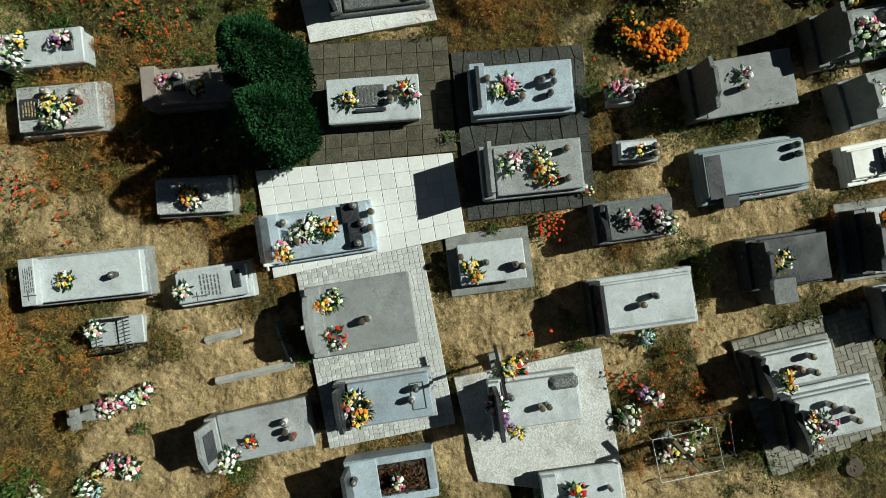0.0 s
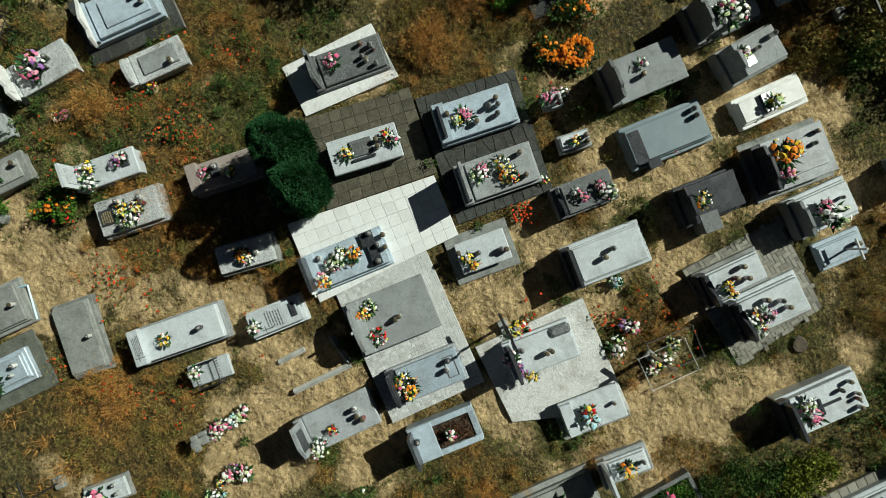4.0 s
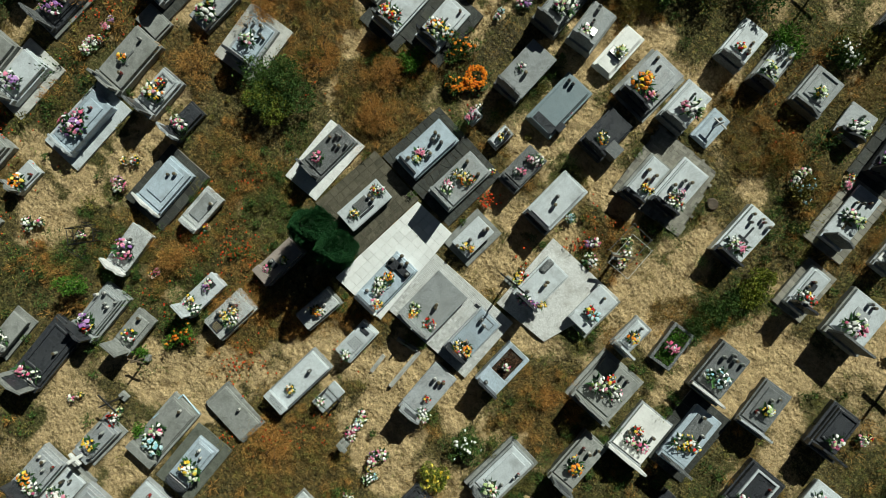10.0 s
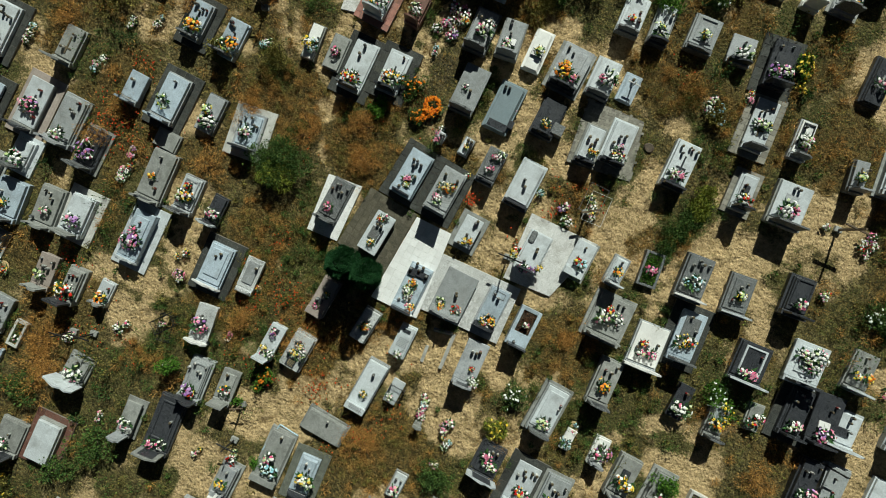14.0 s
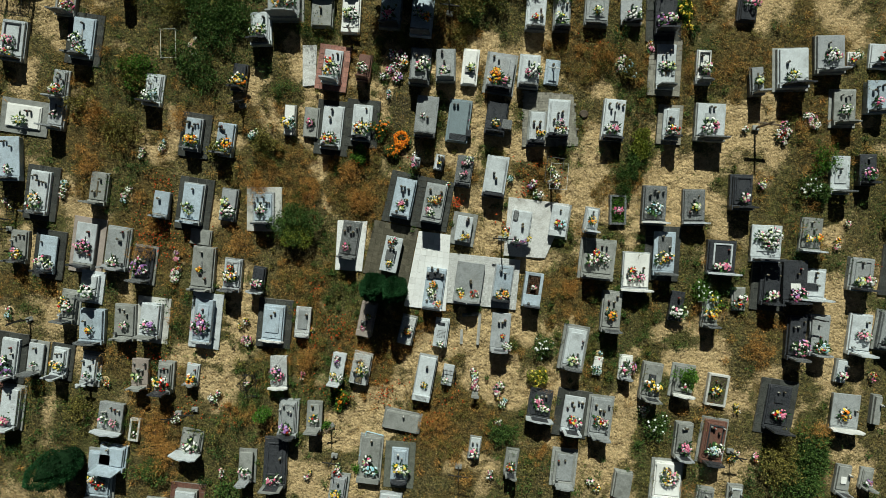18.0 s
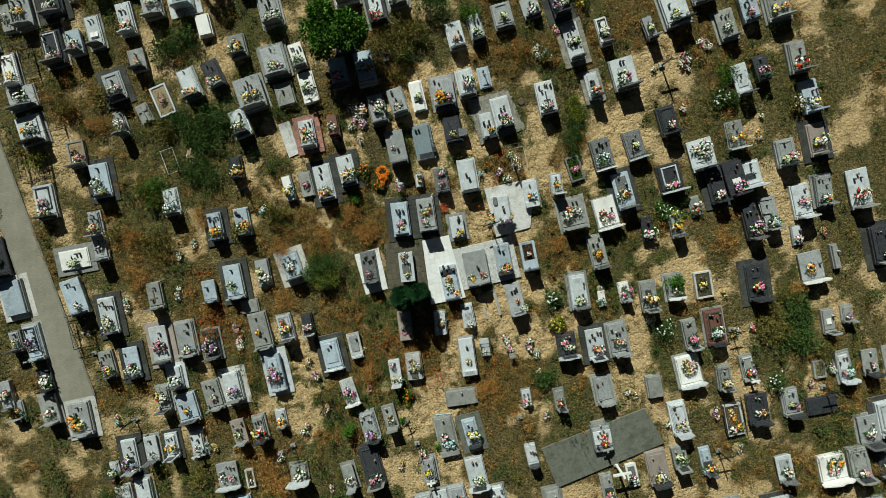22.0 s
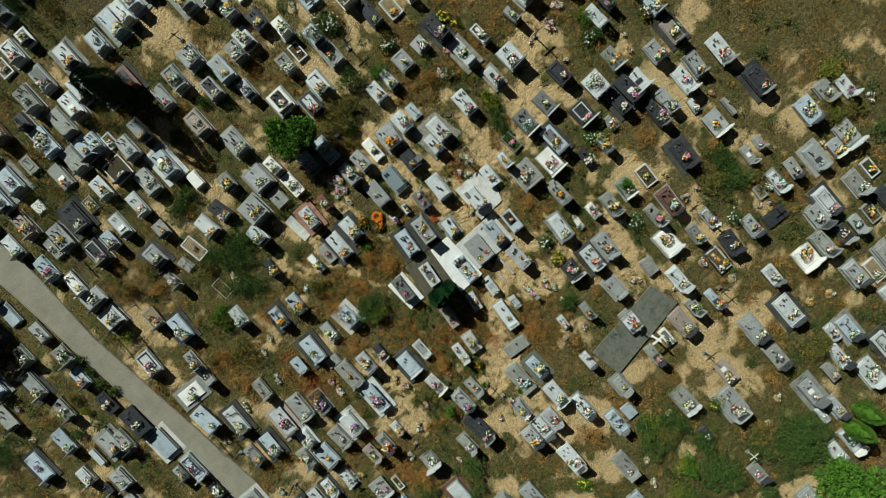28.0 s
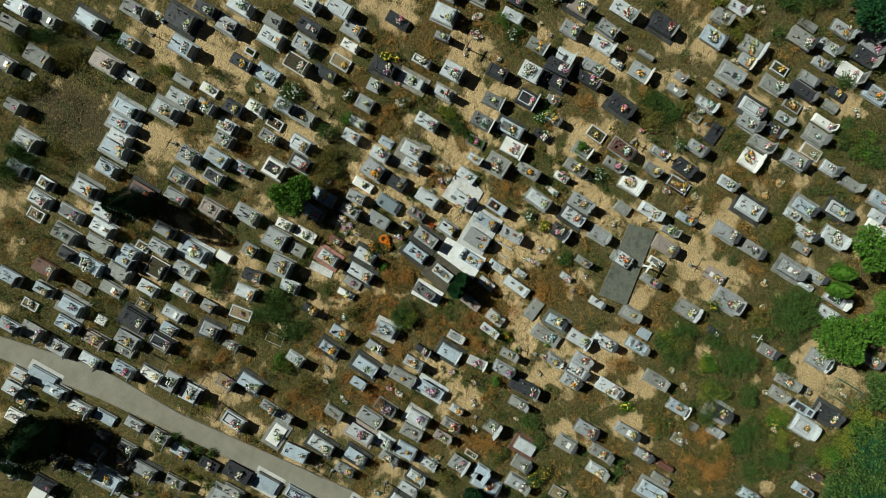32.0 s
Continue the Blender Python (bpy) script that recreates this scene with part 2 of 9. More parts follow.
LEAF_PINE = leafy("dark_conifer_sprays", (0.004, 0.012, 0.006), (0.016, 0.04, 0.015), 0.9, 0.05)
RED_BLOOM = leafy("wild_red_blooms", (0.55, 0.03, 0.012), (0.75, 0.12, 0.03))


# ---- mesh helpers ----
class Shape:
    """A growing list of corners and faces."""

    def __init__(self):
        self.v, self.f = [], []

    def ring(self, pts):
        k = len(self.v)
        self.v += pts
        return list(range(k, k + len(pts)))

    def loft(self, rings, cap=True):
        for a, b in zip(rings, rings[1:]):
            n = len(a)
            self.f += [(a[i], a[(i + 1) % n], b[(i + 1) % n], b[i]) for i in range(n)]
        if cap:
            self.f += [tuple(reversed(rings[0])), tuple(rings[-1])]
        return self

    def box(self, x0, x1, y0, y1, z0, z1, bev=0.012, tilt=0.0):
        """A block with chamfered corners and top edge; tilt lowers its +y end."""
        def oct_(i, z):
            c = bev + i
            lo = [(x0 + c, y0 + i), (x1 - c, y0 + i), (x1 - i, y0 + c), (x1 - i, y1 - c), (x1 - c, y1 - i), (x0 + c, y1 - i), (x0 + i, y1 - c), (x0 + i, y0 + c)]
            return self.ring([(x, y, z - (tilt * (y - y0) / (y1 - y0) if z > z0 else 0)) for x, y in lo])
        return self.loft([oct_(0, z0), oct_(0, z1 - bev), oct_(bev, z1)])

    def prism(self, outline, y0, y1, lean=0.0):
        """An upright plate: outline in x and z, thickness along y."""
        zs = [z for _, z in outline]
        z0 = min(zs)
        a = self.ring([(x, y1 + lean * (z - z0), z) for x, z in outline])
        m = self.ring([(x, y0 + 0.01 + lean * (z - z0), z) for x, z in outline])
        cx = sum(x for x, _ in outline) / len(outline)
        b = self.ring([(cx + (x - cx) * 0.985, y0 + lean * (z - z0), z0 + (z - z0) * 0.99) for x, z in outline])
        return self.loft([a, m, b])

    def lathe(self, prof, cx=0.0, cy=0.0, n=10):
        return self.loft([self.ring([(cx + r * math.cos(2 * math.pi * i / n), cy + r * math.sin(2 * math.pi * i / n), z) for i in range(n)]) for r, z in prof])

    def bar(self, a, b, r, n=4):
        a, b = Vector(a), Vector(b)
        d = (b - a).normalized()
        u = d.orthogonal().normalized()
        w = d.cross(u)
        rings = [self.ring([tuple(p + r * (math.cos(math.tau * (i + 0.5) / n) * u + math.sin(math.tau * (i + 0.5) / n) * w)) for i in range(n)]) for p in (a, b)]
        return self.loft(rings)

    def mesh(self, name, mat, smooth=False):
        me = bpy.data.meshes.new(name)
        me.from_pydata(self.v, [], self.f)
        for m in (mat if isinstance(mat, list) else [mat]):
            me.materials.append(m)
        if smooth:
            me.shade_smooth()
        return me


def part(name, shape, mat, parent=None, label="", at=None):
    me = shape if isinstance(shape, bpy.types.Mesh) else shape.mesh(name, mat)
    ob = new(name, me)
    if parent is not None:
        ob.parent = parent
    if at is not None:
        ob.matrix_basis = at
    if label:
        ob["label"] = label
    return ob


def thing(name, m, label, category, group="", kind=""):
    return tagged_at(new(name), m, label, category, group, kind)


def tagged_at(ob, m, label, category, group="", kind=""):
    ob.matrix_basis = m
    return tagged(ob, label, category, group, kind)


def leaves_mesh(name, pts, dirs, sizes, mats, pick, r, aspect=2.0, fold=0.25):
    """One mesh of many small folded leaves (two triangles pairs) at pts, growing along dirs."""
    n = len(pts)
    d = dirs / np.maximum(np.linalg.norm(dirs, axis=1, keepdims=True), 1e-6)
    side = np.cross(d, r.normal(size=(n, 3)))
    side /= np.maximum(np.linalg.norm(side, axis=1, keepdims=True), 1e-6)
    up = np.cross(side, d)
    L, W = sizes[:, None], sizes[:, None] / aspect
    a, t = pts, pts + d * L
    mid = pts + d * L * 0.5 + up * W * fold
    if aspect >= 7:                             # narrow blades: one tapering face each
        v = np.stack([a - side * W * 0.5, a + side * W * 0.5, t + up * W], 1).reshape(-1, 3)
        f = (np.arange(n)[:, None] * 3 + np.array([[0, 1, 2]])).tolist()
    else:
        v = np.stack([a, mid - side * W * 0.5, t, mid + side * W * 0.5], 1).reshape(-1, 3)
        f = (np.arange(n)[:, None] * 4 + np.array([[0, 1, 2, 3]])).tolist()
    me = bpy.data.meshes.new(name)
    me.from_pydata(v.tolist(), [], f)
    for m in mats:
        me.materials.append(m)
    if len(mats) > 1:
        me.polygons.foreach_set("material_index", np.asarray(pick, dtype=np.int32))
    return me


# ---- ground ----
PATCHES, FOOT, GROUND = [], [], []


def patch(kind, x, y, rx, ry=None, amount=1.0):
    """A stretch of ground cover: sand, dry, green, field or ash."""
    PATCHES.append((kind, x, y, rx, ry or rx, amount))


def footprint(x, y, rot, hw, hl):
    FOOT.append((x, y, rot, hw, hl))


def lattice(seed):
    return np.random.RandomState(seed).rand(256, 256)


def value_noise(x, y, scale, seed, octaves=4):
    g, total, amp, norm = lattice(seed), 0, 1.0, 0
    for o in range(octaves):
        u, v = x / scale + 17.3 * o + 400, y / scale + 9.1 * o + 400
        i, j = np.floor(u).astype(int), np.floor(v).astype(int)
        a, b = u - i, v - j
        a, b = a * a * (3 - 2 * a), b * b * (3 - 2 * b)
        i0, i1, j0, j1 = i % 256, (i + 1) % 256, j % 256, (j + 1) % 256
        total = total + amp * ((g[i0, j0] * (1 - a) + g[i1, j0] * a) * (1 - b) + (g[i0, j1] * (1 - a) + g[i1, j1] * a) * b)
        norm += amp
        amp, scale = amp * 0.55, scale * 0.48
    return total / norm


def cover(x, y):
    """How sandy, dry-grown, green and ashen the ground is at x, y: four arrays from 0 to 1."""
    sand = value_noise(x, y, 1.5, 3) * 3.6 - 1.34
    dry = value_noise(x, y, 1.7, 11) * 2.8 - 1.25
    green = value_noise(x, y, 1.6, 23) * 3.6 - 1.52
    edge = np.clip((np.hypot(x, y) - 9) / 14, 0, 1)
    sand, dry, green = sand - 0.02 * edge, dry + 0.10 * edge, green - 0.02 * edge
    ash = np.zeros_like(x)
    wob = value_noise(x, y, 0.9, 31, 5) * 1.7 + 0.12
    for kind, px, py, rx, ry, amount in PATCHES:
        d = np.sqrt(((x - px) / rx) ** 2 + ((y - py) / ry) ** 2) * wob
        w = np.clip(1.6 - 1.3 * d, 0, 1) * amount
        if kind == "sand":
            sand, dry, green = sand + 0.75 * w, dry - 0.8 * w, green - 0.7 * w
        elif kind == "dry":
            dry, sand, green = dry + 0.9 * w, sand - 0.6 * w, green - 0.3 * w
        elif kind == "green":
            green, sand, dry = green + 0.7 * w, sand - 0.6 * w, dry - 0.2 * w
        elif kind == "field":
            sand, green, dry = sand - 0.32 * w, green - 0.15 * w, dry + 0.05 * w
        else:
            ash, sand, green, dry = ash + w, sand - w, green - 0.5 * w, dry - 0.6 * w
    return [np.clip(a, 0, 1) for a in (sand, dry, green, ash)]


def ground_material():
    m, nt, p = tree_of("sandy_ground", 1.0, 0.0, 0.2)
    GROUND.append(m)
    tc = node(nt, "ShaderNodeTexCoord")
    vec = tc.outputs["Object"]
    at = node(nt, "ShaderNodeVertexColor")
    at.layer_name = "cover"
    sep = node(nt, "ShaderNodeSeparateColor")
    nt.links.new(at.outputs[0], sep.inputs[0])
    fine = noise_tex(nt, vec, 14, 6, 0.7)
    soil = ramp(nt, fine, [(0.34, (0.036, 0.032, 0.014)), (0.5, (0.138, 0.118, 0.05)), (0.66, (0.42, 0.345, 0.16))])
    sandc = ramp(nt, noise_tex(nt, vec, 6, 6, 0.65), [(0.32, (0.53, 0.375, 0.185)), (0.68, (0.93, 0.69, 0.385))])
    greenc = ramp(nt, fine, [(0.3, (0.022, 0.028, 0.009)), (0.52, (0.095, 0.095, 0.032)), (0.68, (0.32, 0.27, 0.11))])
    dryc = ramp(nt, fine, [(0.34, (0.042, 0.031, 0.011)), (0.66, (0.265, 0.18, 0.06))])
    ashc = ramp(nt, fine, [(0.3, (0.042, 0.036, 0.025)), (0.7, (0.118, 0.10, 0.07))])

    rough = node(nt, "ShaderNodeMath")
    rough.operation = "ADD"
    nt.links.new(fine, rough.inputs[0])
    nt.links.new(noise_tex(nt, vec, 2.6, 9, 0.82), rough.inputs[1])

    def mask(src, lo, hi):
        add = node(nt, "ShaderNodeMath")
        add.operation = "MULTIPLY_ADD"
        nt.links.new(rough.outputs[0], add.inputs[0])
        add.inputs[1].default_value = 1.6
        nt.links.new(src, add.inputs[2])
        sub = node(nt, "ShaderNodeMath")
        sub.operation = "SUBTRACT"
        nt.links.new(add.outputs[0], sub.inputs[0])
        sub.inputs[1].default_value = 1.35
        return ramp(nt, sub.outputs[0], [(lo, (0, 0, 0)), (hi, (1, 1, 1))])
    c = mix(nt, mask(sep.outputs[0], 0.5, 0.85), soil, sandc)
    c = mix(nt, mask(sep.outputs[1], 0.6, 0.95), c, dryc)
    c = mix(nt, mask(sep.outputs[2], 0.6, 0.95), c, greenc)
    c = mix(nt, mask(at.outputs["Alpha"], 0.6, 1.0), c, ashc)
    # plant litter and near-black flecks, less of them on open sand
    lit = ramp(nt, noise_tex(nt, vec, 5.5, 8, 0.75), [(0.50, (0, 0, 0)), (0.62, (0.55, 0.55, 0.55))])
    inv = ramp(nt, sep.outputs[0], [(0.3, (1, 1, 1)), (0.85, (0.22, 0.22, 0.22))])
    c = mix(nt, mix(nt, 1.0, lit, inv, "MULTIPLY"), c, (0.045, 0.042, 0.02))
    pale = ramp(nt, noise_tex(nt, vec, 8.0, 8, 0.75), [(0.56, (0, 0, 0)), (0.68, (0.6, 0.6, 0.6))])
    c = mix(nt, mix(nt, 1.0, pale, inv, "MULTIPLY"), c, (0.46, 0.36, 0.19))
    tuft = ramp(nt, noise_tex(nt, vec, 17, 5, 0.8), [(0.52, (0, 0, 0)), (0.57, (0.85, 0.85, 0.85))])
    c = mix(nt, mix(nt, 1.0, tuft, inv, "MULTIPLY"), c, ramp(nt, noise_tex(nt, vec, 1.6, 4, 0.6), [(0.36, (0.12, 0.15, 0.03)), (0.47, (0.36, 0.29, 0.095)), (0.54, (0.20, 0.125, 0.035)), (0.63, (0.44, 0.33, 0.12))]))
    dark_fleck = ramp(nt, noise_tex(nt, vec, 11, 6, 0.85), [(0.53, (0, 0, 0)), (0.59, (0.9, 0.9, 0.9))])
    c = mix(nt, mix(nt, 1.0, dark_fleck, inv, "MULTIPLY"), c, (0.03, 0.03, 0.014))
    speck = ramp(nt, noise_tex(nt, vec, 7.5, 9, 0.85), [(0.575, (0, 0, 0)), (0.61, (0.8, 0.8, 0.8))])
    c = mix(nt, speck, c, ramp(nt, noise_tex(nt, vec, 1.2, 3, 0.6), [(0.44, (0.10, 0.115, 0.03)), (0.56, (0.17, 0.12, 0.045))]))
    # near-black blotches some 0.3 m wide, and golden tussocks
    dark_blotch = ramp(nt, noise_tex(nt, vec, 3.4, 9, 0.8), [(0.47, (0, 0, 0)), (0.56, (0.72, 0.72, 0.72))])
    c = mix(nt, mix(nt, 1.0, dark_blotch, inv, "MULTIPLY"), c, (0.042, 0.038, 0.015))
    tussock = ramp(nt, noise_tex(nt, vec, 4.6, 9, 0.8), [(0.54, (0, 0, 0)), (0.61, (0.75, 0.75, 0.75))])
    c = mix(nt, mix(nt, 1.0, tussock, inv, "MULTIPLY"), c, ramp(nt, noise_tex(nt, vec, 0.9, 3, 0.6), [(0.42, (0.17, 0.19, 0.045)), (0.5, (0.40, 0.30, 0.10)), (0.6, (0.36, 0.21, 0.06))]))
    c = mix(nt, 1.0, c, ramp(nt, noise_tex(nt, vec, 38, 4, 0.8), [(0.36, (0.60, 0.60, 0.60)), (0.62, (1.03, 1.03, 1.03))]), "MULTIPLY")
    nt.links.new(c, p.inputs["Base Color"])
    # trodden dimples, grains
    vor = node(nt, "ShaderNodeTexVoronoi", Scale=6.0)
    nt.links.new(vec, vor.inputs["Vector"])
    h = node(nt, "ShaderNodeMath")
    h.operation = "MULTIPLY_ADD"
    h.inputs[1].default_value = 1.0
    nt.links.new(noise_tex(nt, vec, 6.5, 7, 0.8), h.inputs[0])
    nt.links.new(ramp(nt, vor.outputs["Distance"], [(0.1, (0, 0, 0)), (0.55, (0.42, 0.42, 0.42))]), h.inputs[2])
    bump(nt, p, h.outputs[0], 0.9, 0.13)
    return m


def build_ground():
    fine = np.concatenate([np.arange(-47, -11.0, 0.36), np.arange(-11.0, 11.0, 0.11), np.arange(11.0, 47.01, 0.36)])
    far = np.array([50, 56, 66, 85, 120, 200, 400, 900.0])
    axis = np.concatenate([-far[::-1], fine, far])
    n = len(axis)
    X, Y = np.meshgrid(axis, axis, indexing="ij")
    x, y = X.ravel(), Y.ravel()
    near = np.maximum(np.abs(x), np.abs(y)) < 47
    parts = np.stack(cover(x, y), 1)
    # footprints and scuffs in the open sand, tussocks elsewhere
    step = np.clip(value_noise(x, y, 0.27, 61, 2) * 3.2 - 1.25, 0, 1)
    z = (value_noise(x, y, 1.3, 5) - 0.5) * 0.10 + (value_noise(x, y, 0.5, 6, 2) - 0.5) * 0.04 - 0.02
    z = z - np.where(np.maximum(np.abs(x), np.abs(y)) < 11.0, 0.10, 0.05) * (1 - step) * np.where(near, parts[:, 0] * 0.75 + 0.25, 0) + 0.03
    idx = np.arange(n * n).reshape(n, n)
    f = np.stack([idx[:-1, :-1], idx[1:, :-1], idx[1:, 1:], idx[:-1, 1:]], -1).reshape(-1, 4)
    me = bpy.data.meshes.new("ground")
    me.from_pydata(np.stack([x, y, z], 1).tolist(), [], f.tolist())
    col = me.color_attributes.new("cover", "FLOAT_COLOR", "POINT")
    col.data.foreach_set("color", np.where(near[:, None], parts, [0.25, 0.25, 0.4, 0.0]).astype(np.float32).ravel())
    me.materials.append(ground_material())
    me.shade_smooth()
    return tagged(new("ground", me), "trodden pale sand with dry and green weeds between graves", "ground", "", "structure")


# ---- paving ----
def inside_foot(x, y, feet):
    for fx, fy, rot, hw, hl in feet:
        c, s = math.cos(radians(rot)), math.sin(radians(rot))
        u, v = (x - fx) * c + (y - fy) * s, -(x - fx) * s + (y - fy) * c
        if abs(u) < hw - 0.14 and abs(v) < hl - 0.14:
            return True
    return False


def quad_at(q, u, v):
    (ax, ay), (bx, by), (cx, cy), (dx, dy) = q
    return ((ax * (1 - u) + bx * u) * (1 - v) + (dx * (1 - u) + cx * u) * v, (ay * (1 - u) + by * u) * (1 - v) + (dy * (1 - u) + cy * u) * v)


def block_of(corners, z0, z1, bev=0.008):
    s = Shape()
    cx, cy = sum(p[0] for p in corners) / 4, sum(p[1] for p in corners) / 4

    def inset(k):
        out = []
        for px, py in corners:
            d = math.hypot(px - cx, py - cy)
            out.append((px + (cx - px) * k / d, py + (cy - py) * k / d))
        return out
    return s.loft([s.ring([(x, y, z0) for x, y in corners]), s.ring([(x, y, z1 - bev) for x, y in corners]), s.ring([(x, y, z1) for x, y in inset(bev * 1.4)])])


def paving(name, label, corners, nu, nv, height, mat, piece, gap=0.008, bond=0.0, under=(), jitter=0.004, bed=None, limit=300, warp=0.0):
    """A paved area: a bed with its own pieces on it, laid between four corners (given round). under: feet of graves that hide pieces."""
    if sum(corners[i][0] * corners[(i + 1) % 4][1] - corners[(i + 1) % 4][0] * corners[i][1] for i in range(4)) < 0:
        corners = [corners[0], corners[3], corners[2], corners[1]]
        nu, nv = nv, nu
    cx, cy = sum(p[0] for p in corners) / 4, sum(p[1] for p in corners) / 4
    local = [(x - cx, y - cy) for x, y in corners]
    root = part(name, block_of(local, -0.06, height - 0.015), bed or JOINT)
    tagged_at(root, pose(cx, cy, 0), label, "paving", "", "structure")
    lu = math.dist(local[0], local[1])
    lv = math.dist(local[0], local[3])
    gu, gv = gap / lu, gap / lv
    r = random.Random(name)
    rest = Shape()
    count = 0
    if bond < 0:
        # herringbone of blocks twice as long as wide
        w = -bond
        ang = math.atan2(local[1][1] - local[0][1], local[1][0] - local[0][0])
        R = int(max(lu, lv) * 0.75 / w)
        shapes = {k: Shape().box(-(2 - k) * w / 2 + gap / 2, (2 - k) * w / 2 - gap / 2, -(1 + k) * w / 2 + gap / 2, (1 + k) * w / 2 - gap / 2, -0.03, 0.0, 0.006).mesh(piece, mat) for k in (0, 1)}
        for i in range(-R, R):
            for j in range(-R, R):
                k = (i - j) % 4
                if k not in (0, 3):
                    continue
                px, py = ((i + 1) * w, (j + 0.5) * w) if k == 0 else ((i + 0.5) * w, (j + 1) * w)
                mx, my = px * math.cos(ang) - py * math.sin(ang), px * math.sin(ang) + py * math.cos(ang)
                inside = all((local[(e + 1) % 4][0] - local[e][0]) * (my - local[e][1]) - (local[(e + 1) % 4][1] - local[e][1]) * (mx - local[e][0]) > 0.03 for e in range(4))
                if inside and not inside_foot(mx + cx, my + cy, under):
                    part(piece, shapes[0 if k == 0 else 1], None, root, at=pose(mx, my, height + r.uniform(-jitter, jitter), 0, 0, math.degrees(ang)))
        nv = 0
    bent = {}

    def bend(u, v):
        """Joint crossings stray from the straight grid by the same amount for all the pieces round them."""
        k = (round(u * nu * 4), round(v * nv * 4))
        if k not in bent:
            edge = u < 0.01 or u > 0.99 or v < 0.01 or v > 0.99
            bent[k] = (0, 0) if edge else (r.uniform(-warp, warp) / nu, r.uniform(-warp, warp) / nv)
        return u + bent[k][0], v + bent[k][1]
    for j in range(nv):
        shift = (j % 2) * bond / nu
        cells = [(i / nu - shift, (i + 1) / nu - shift) for i in range(nu + (1 if bond and j % 2 else 0))]
        for a, b in cells:
            a, b = max(a, 0), min(b, 1)
            if b - a < 0.3 / nu:
                continue
            cs = [bend(a, j / nv), bend(b, j / nv), bend(b, (j + 1) / nv), bend(a, (j + 1) / nv)]
            q = [quad_at(local, u + du * gu, v + dv * gv) for (u, v), du, dv in zip(cs, (1, -1, -1, 1), (1, 1, -1, -1))]
            mx, my = sum(p[0] for p in q) / 4, sum(p[1] for p in q) / 4
            if inside_foot(mx + cx, my + cy, under):
                continue
            dz = r.uniform(-jitter, jitter)
            count += 1
            if count <= limit:
                part(piece, block_of([(x - mx, y - my) for x, y in q], -0.03, 0.0 + dz, min(0.008, lu / nu * 0.08)), mat, root, at=pose(mx, my, height))
            else:
                b_ = block_of(q, height - 0.03, height + dz, min(0.008, lu / nu * 0.08))
                k = len(rest.v)
                rest.v += b_.v
                rest.f += [tuple(i + k for i in f) for f in b_.f]
    if rest.v:
        tagged(part(piece + "_field", rest, mat, root), kind="stuff")
    xs, ys = [p[0] for p in local], [p[1] for p in local]
    FOOT.append((cx, cy, math.degrees(math.atan2(local[1][1] - local[0][1], local[1][0] - local[0][0])), lu / 2, lv / 2))
    return root


# ---- flowers and lanterns ----
CACHE = {}
COLOUR = {"r": "red", "p": "pink", "y": "yellow", "w": "white", "o": "orange", "v": "violet", "b": "pale blue", "g": "pale green"}
SECOND = {"r": "rw", "p": "pw", "y": "yw", "w": "wg", "o": "oy", "v": "vw", "b": "bw", "g": "gw"}
THIRD = {"r": "y", "p": "v", "y": "o", "w": "p", "o": "w", "v": "p", "b": "g", "g": "y"}


def blooms_mesh(name, pts, dirs, sizes, mats, pick, r):
    """Domed rosettes of two rings of petals, each a loose piece."""
    n, k = len(pts), 5
    d = dirs / np.linalg.norm(dirs, axis=1, keepdims=True)
    u = np.cross(d, r.normal(size=(n, 3)))
    u /= np.linalg.norm(u, axis=1, keepdims=True)
    w = np.cross(d, u)
    verts, faces, mi = [], [], []
    for i in range(n):
        b = len(verts)
        s = sizes[i]
        verts.append(pts[i] + d[i] * s * 0.30)
        for rad, hgt, off in ((0.55, 0.34, 0.0), (1.0, 0.05, 0.5)):
            for a in range(k):
                t = math.tau * (a + off) / k
                rr = rad * s * (0.72 + 0.5 * ((a * 7 + i * 3) % 5) / 4)
                verts.append(pts[i] + (u[i] * math.cos(t) + w[i] * math.sin(t)) * rr + d[i] * s * hgt)
        for a in range(k):
            a2 = (a + 1) % k
            faces += [(b, b + 1 + a, b + 1 + a2), (b + 1 + a, b + 1 + k + a, b + 1 + a2), (b + 1 + a2, b + 1 + k + a, b + 1 + k + a2)]
            mi += [pick[i]] * 3
    me = bpy.data.meshes.new(name)
    me.from_pydata([tuple(v) for v in verts], [], faces)
    for m in mats:
        me.materials.append(m)
    me.polygons.foreach_set("material_index", np.asarray(mi, dtype=np.int32))
    return me


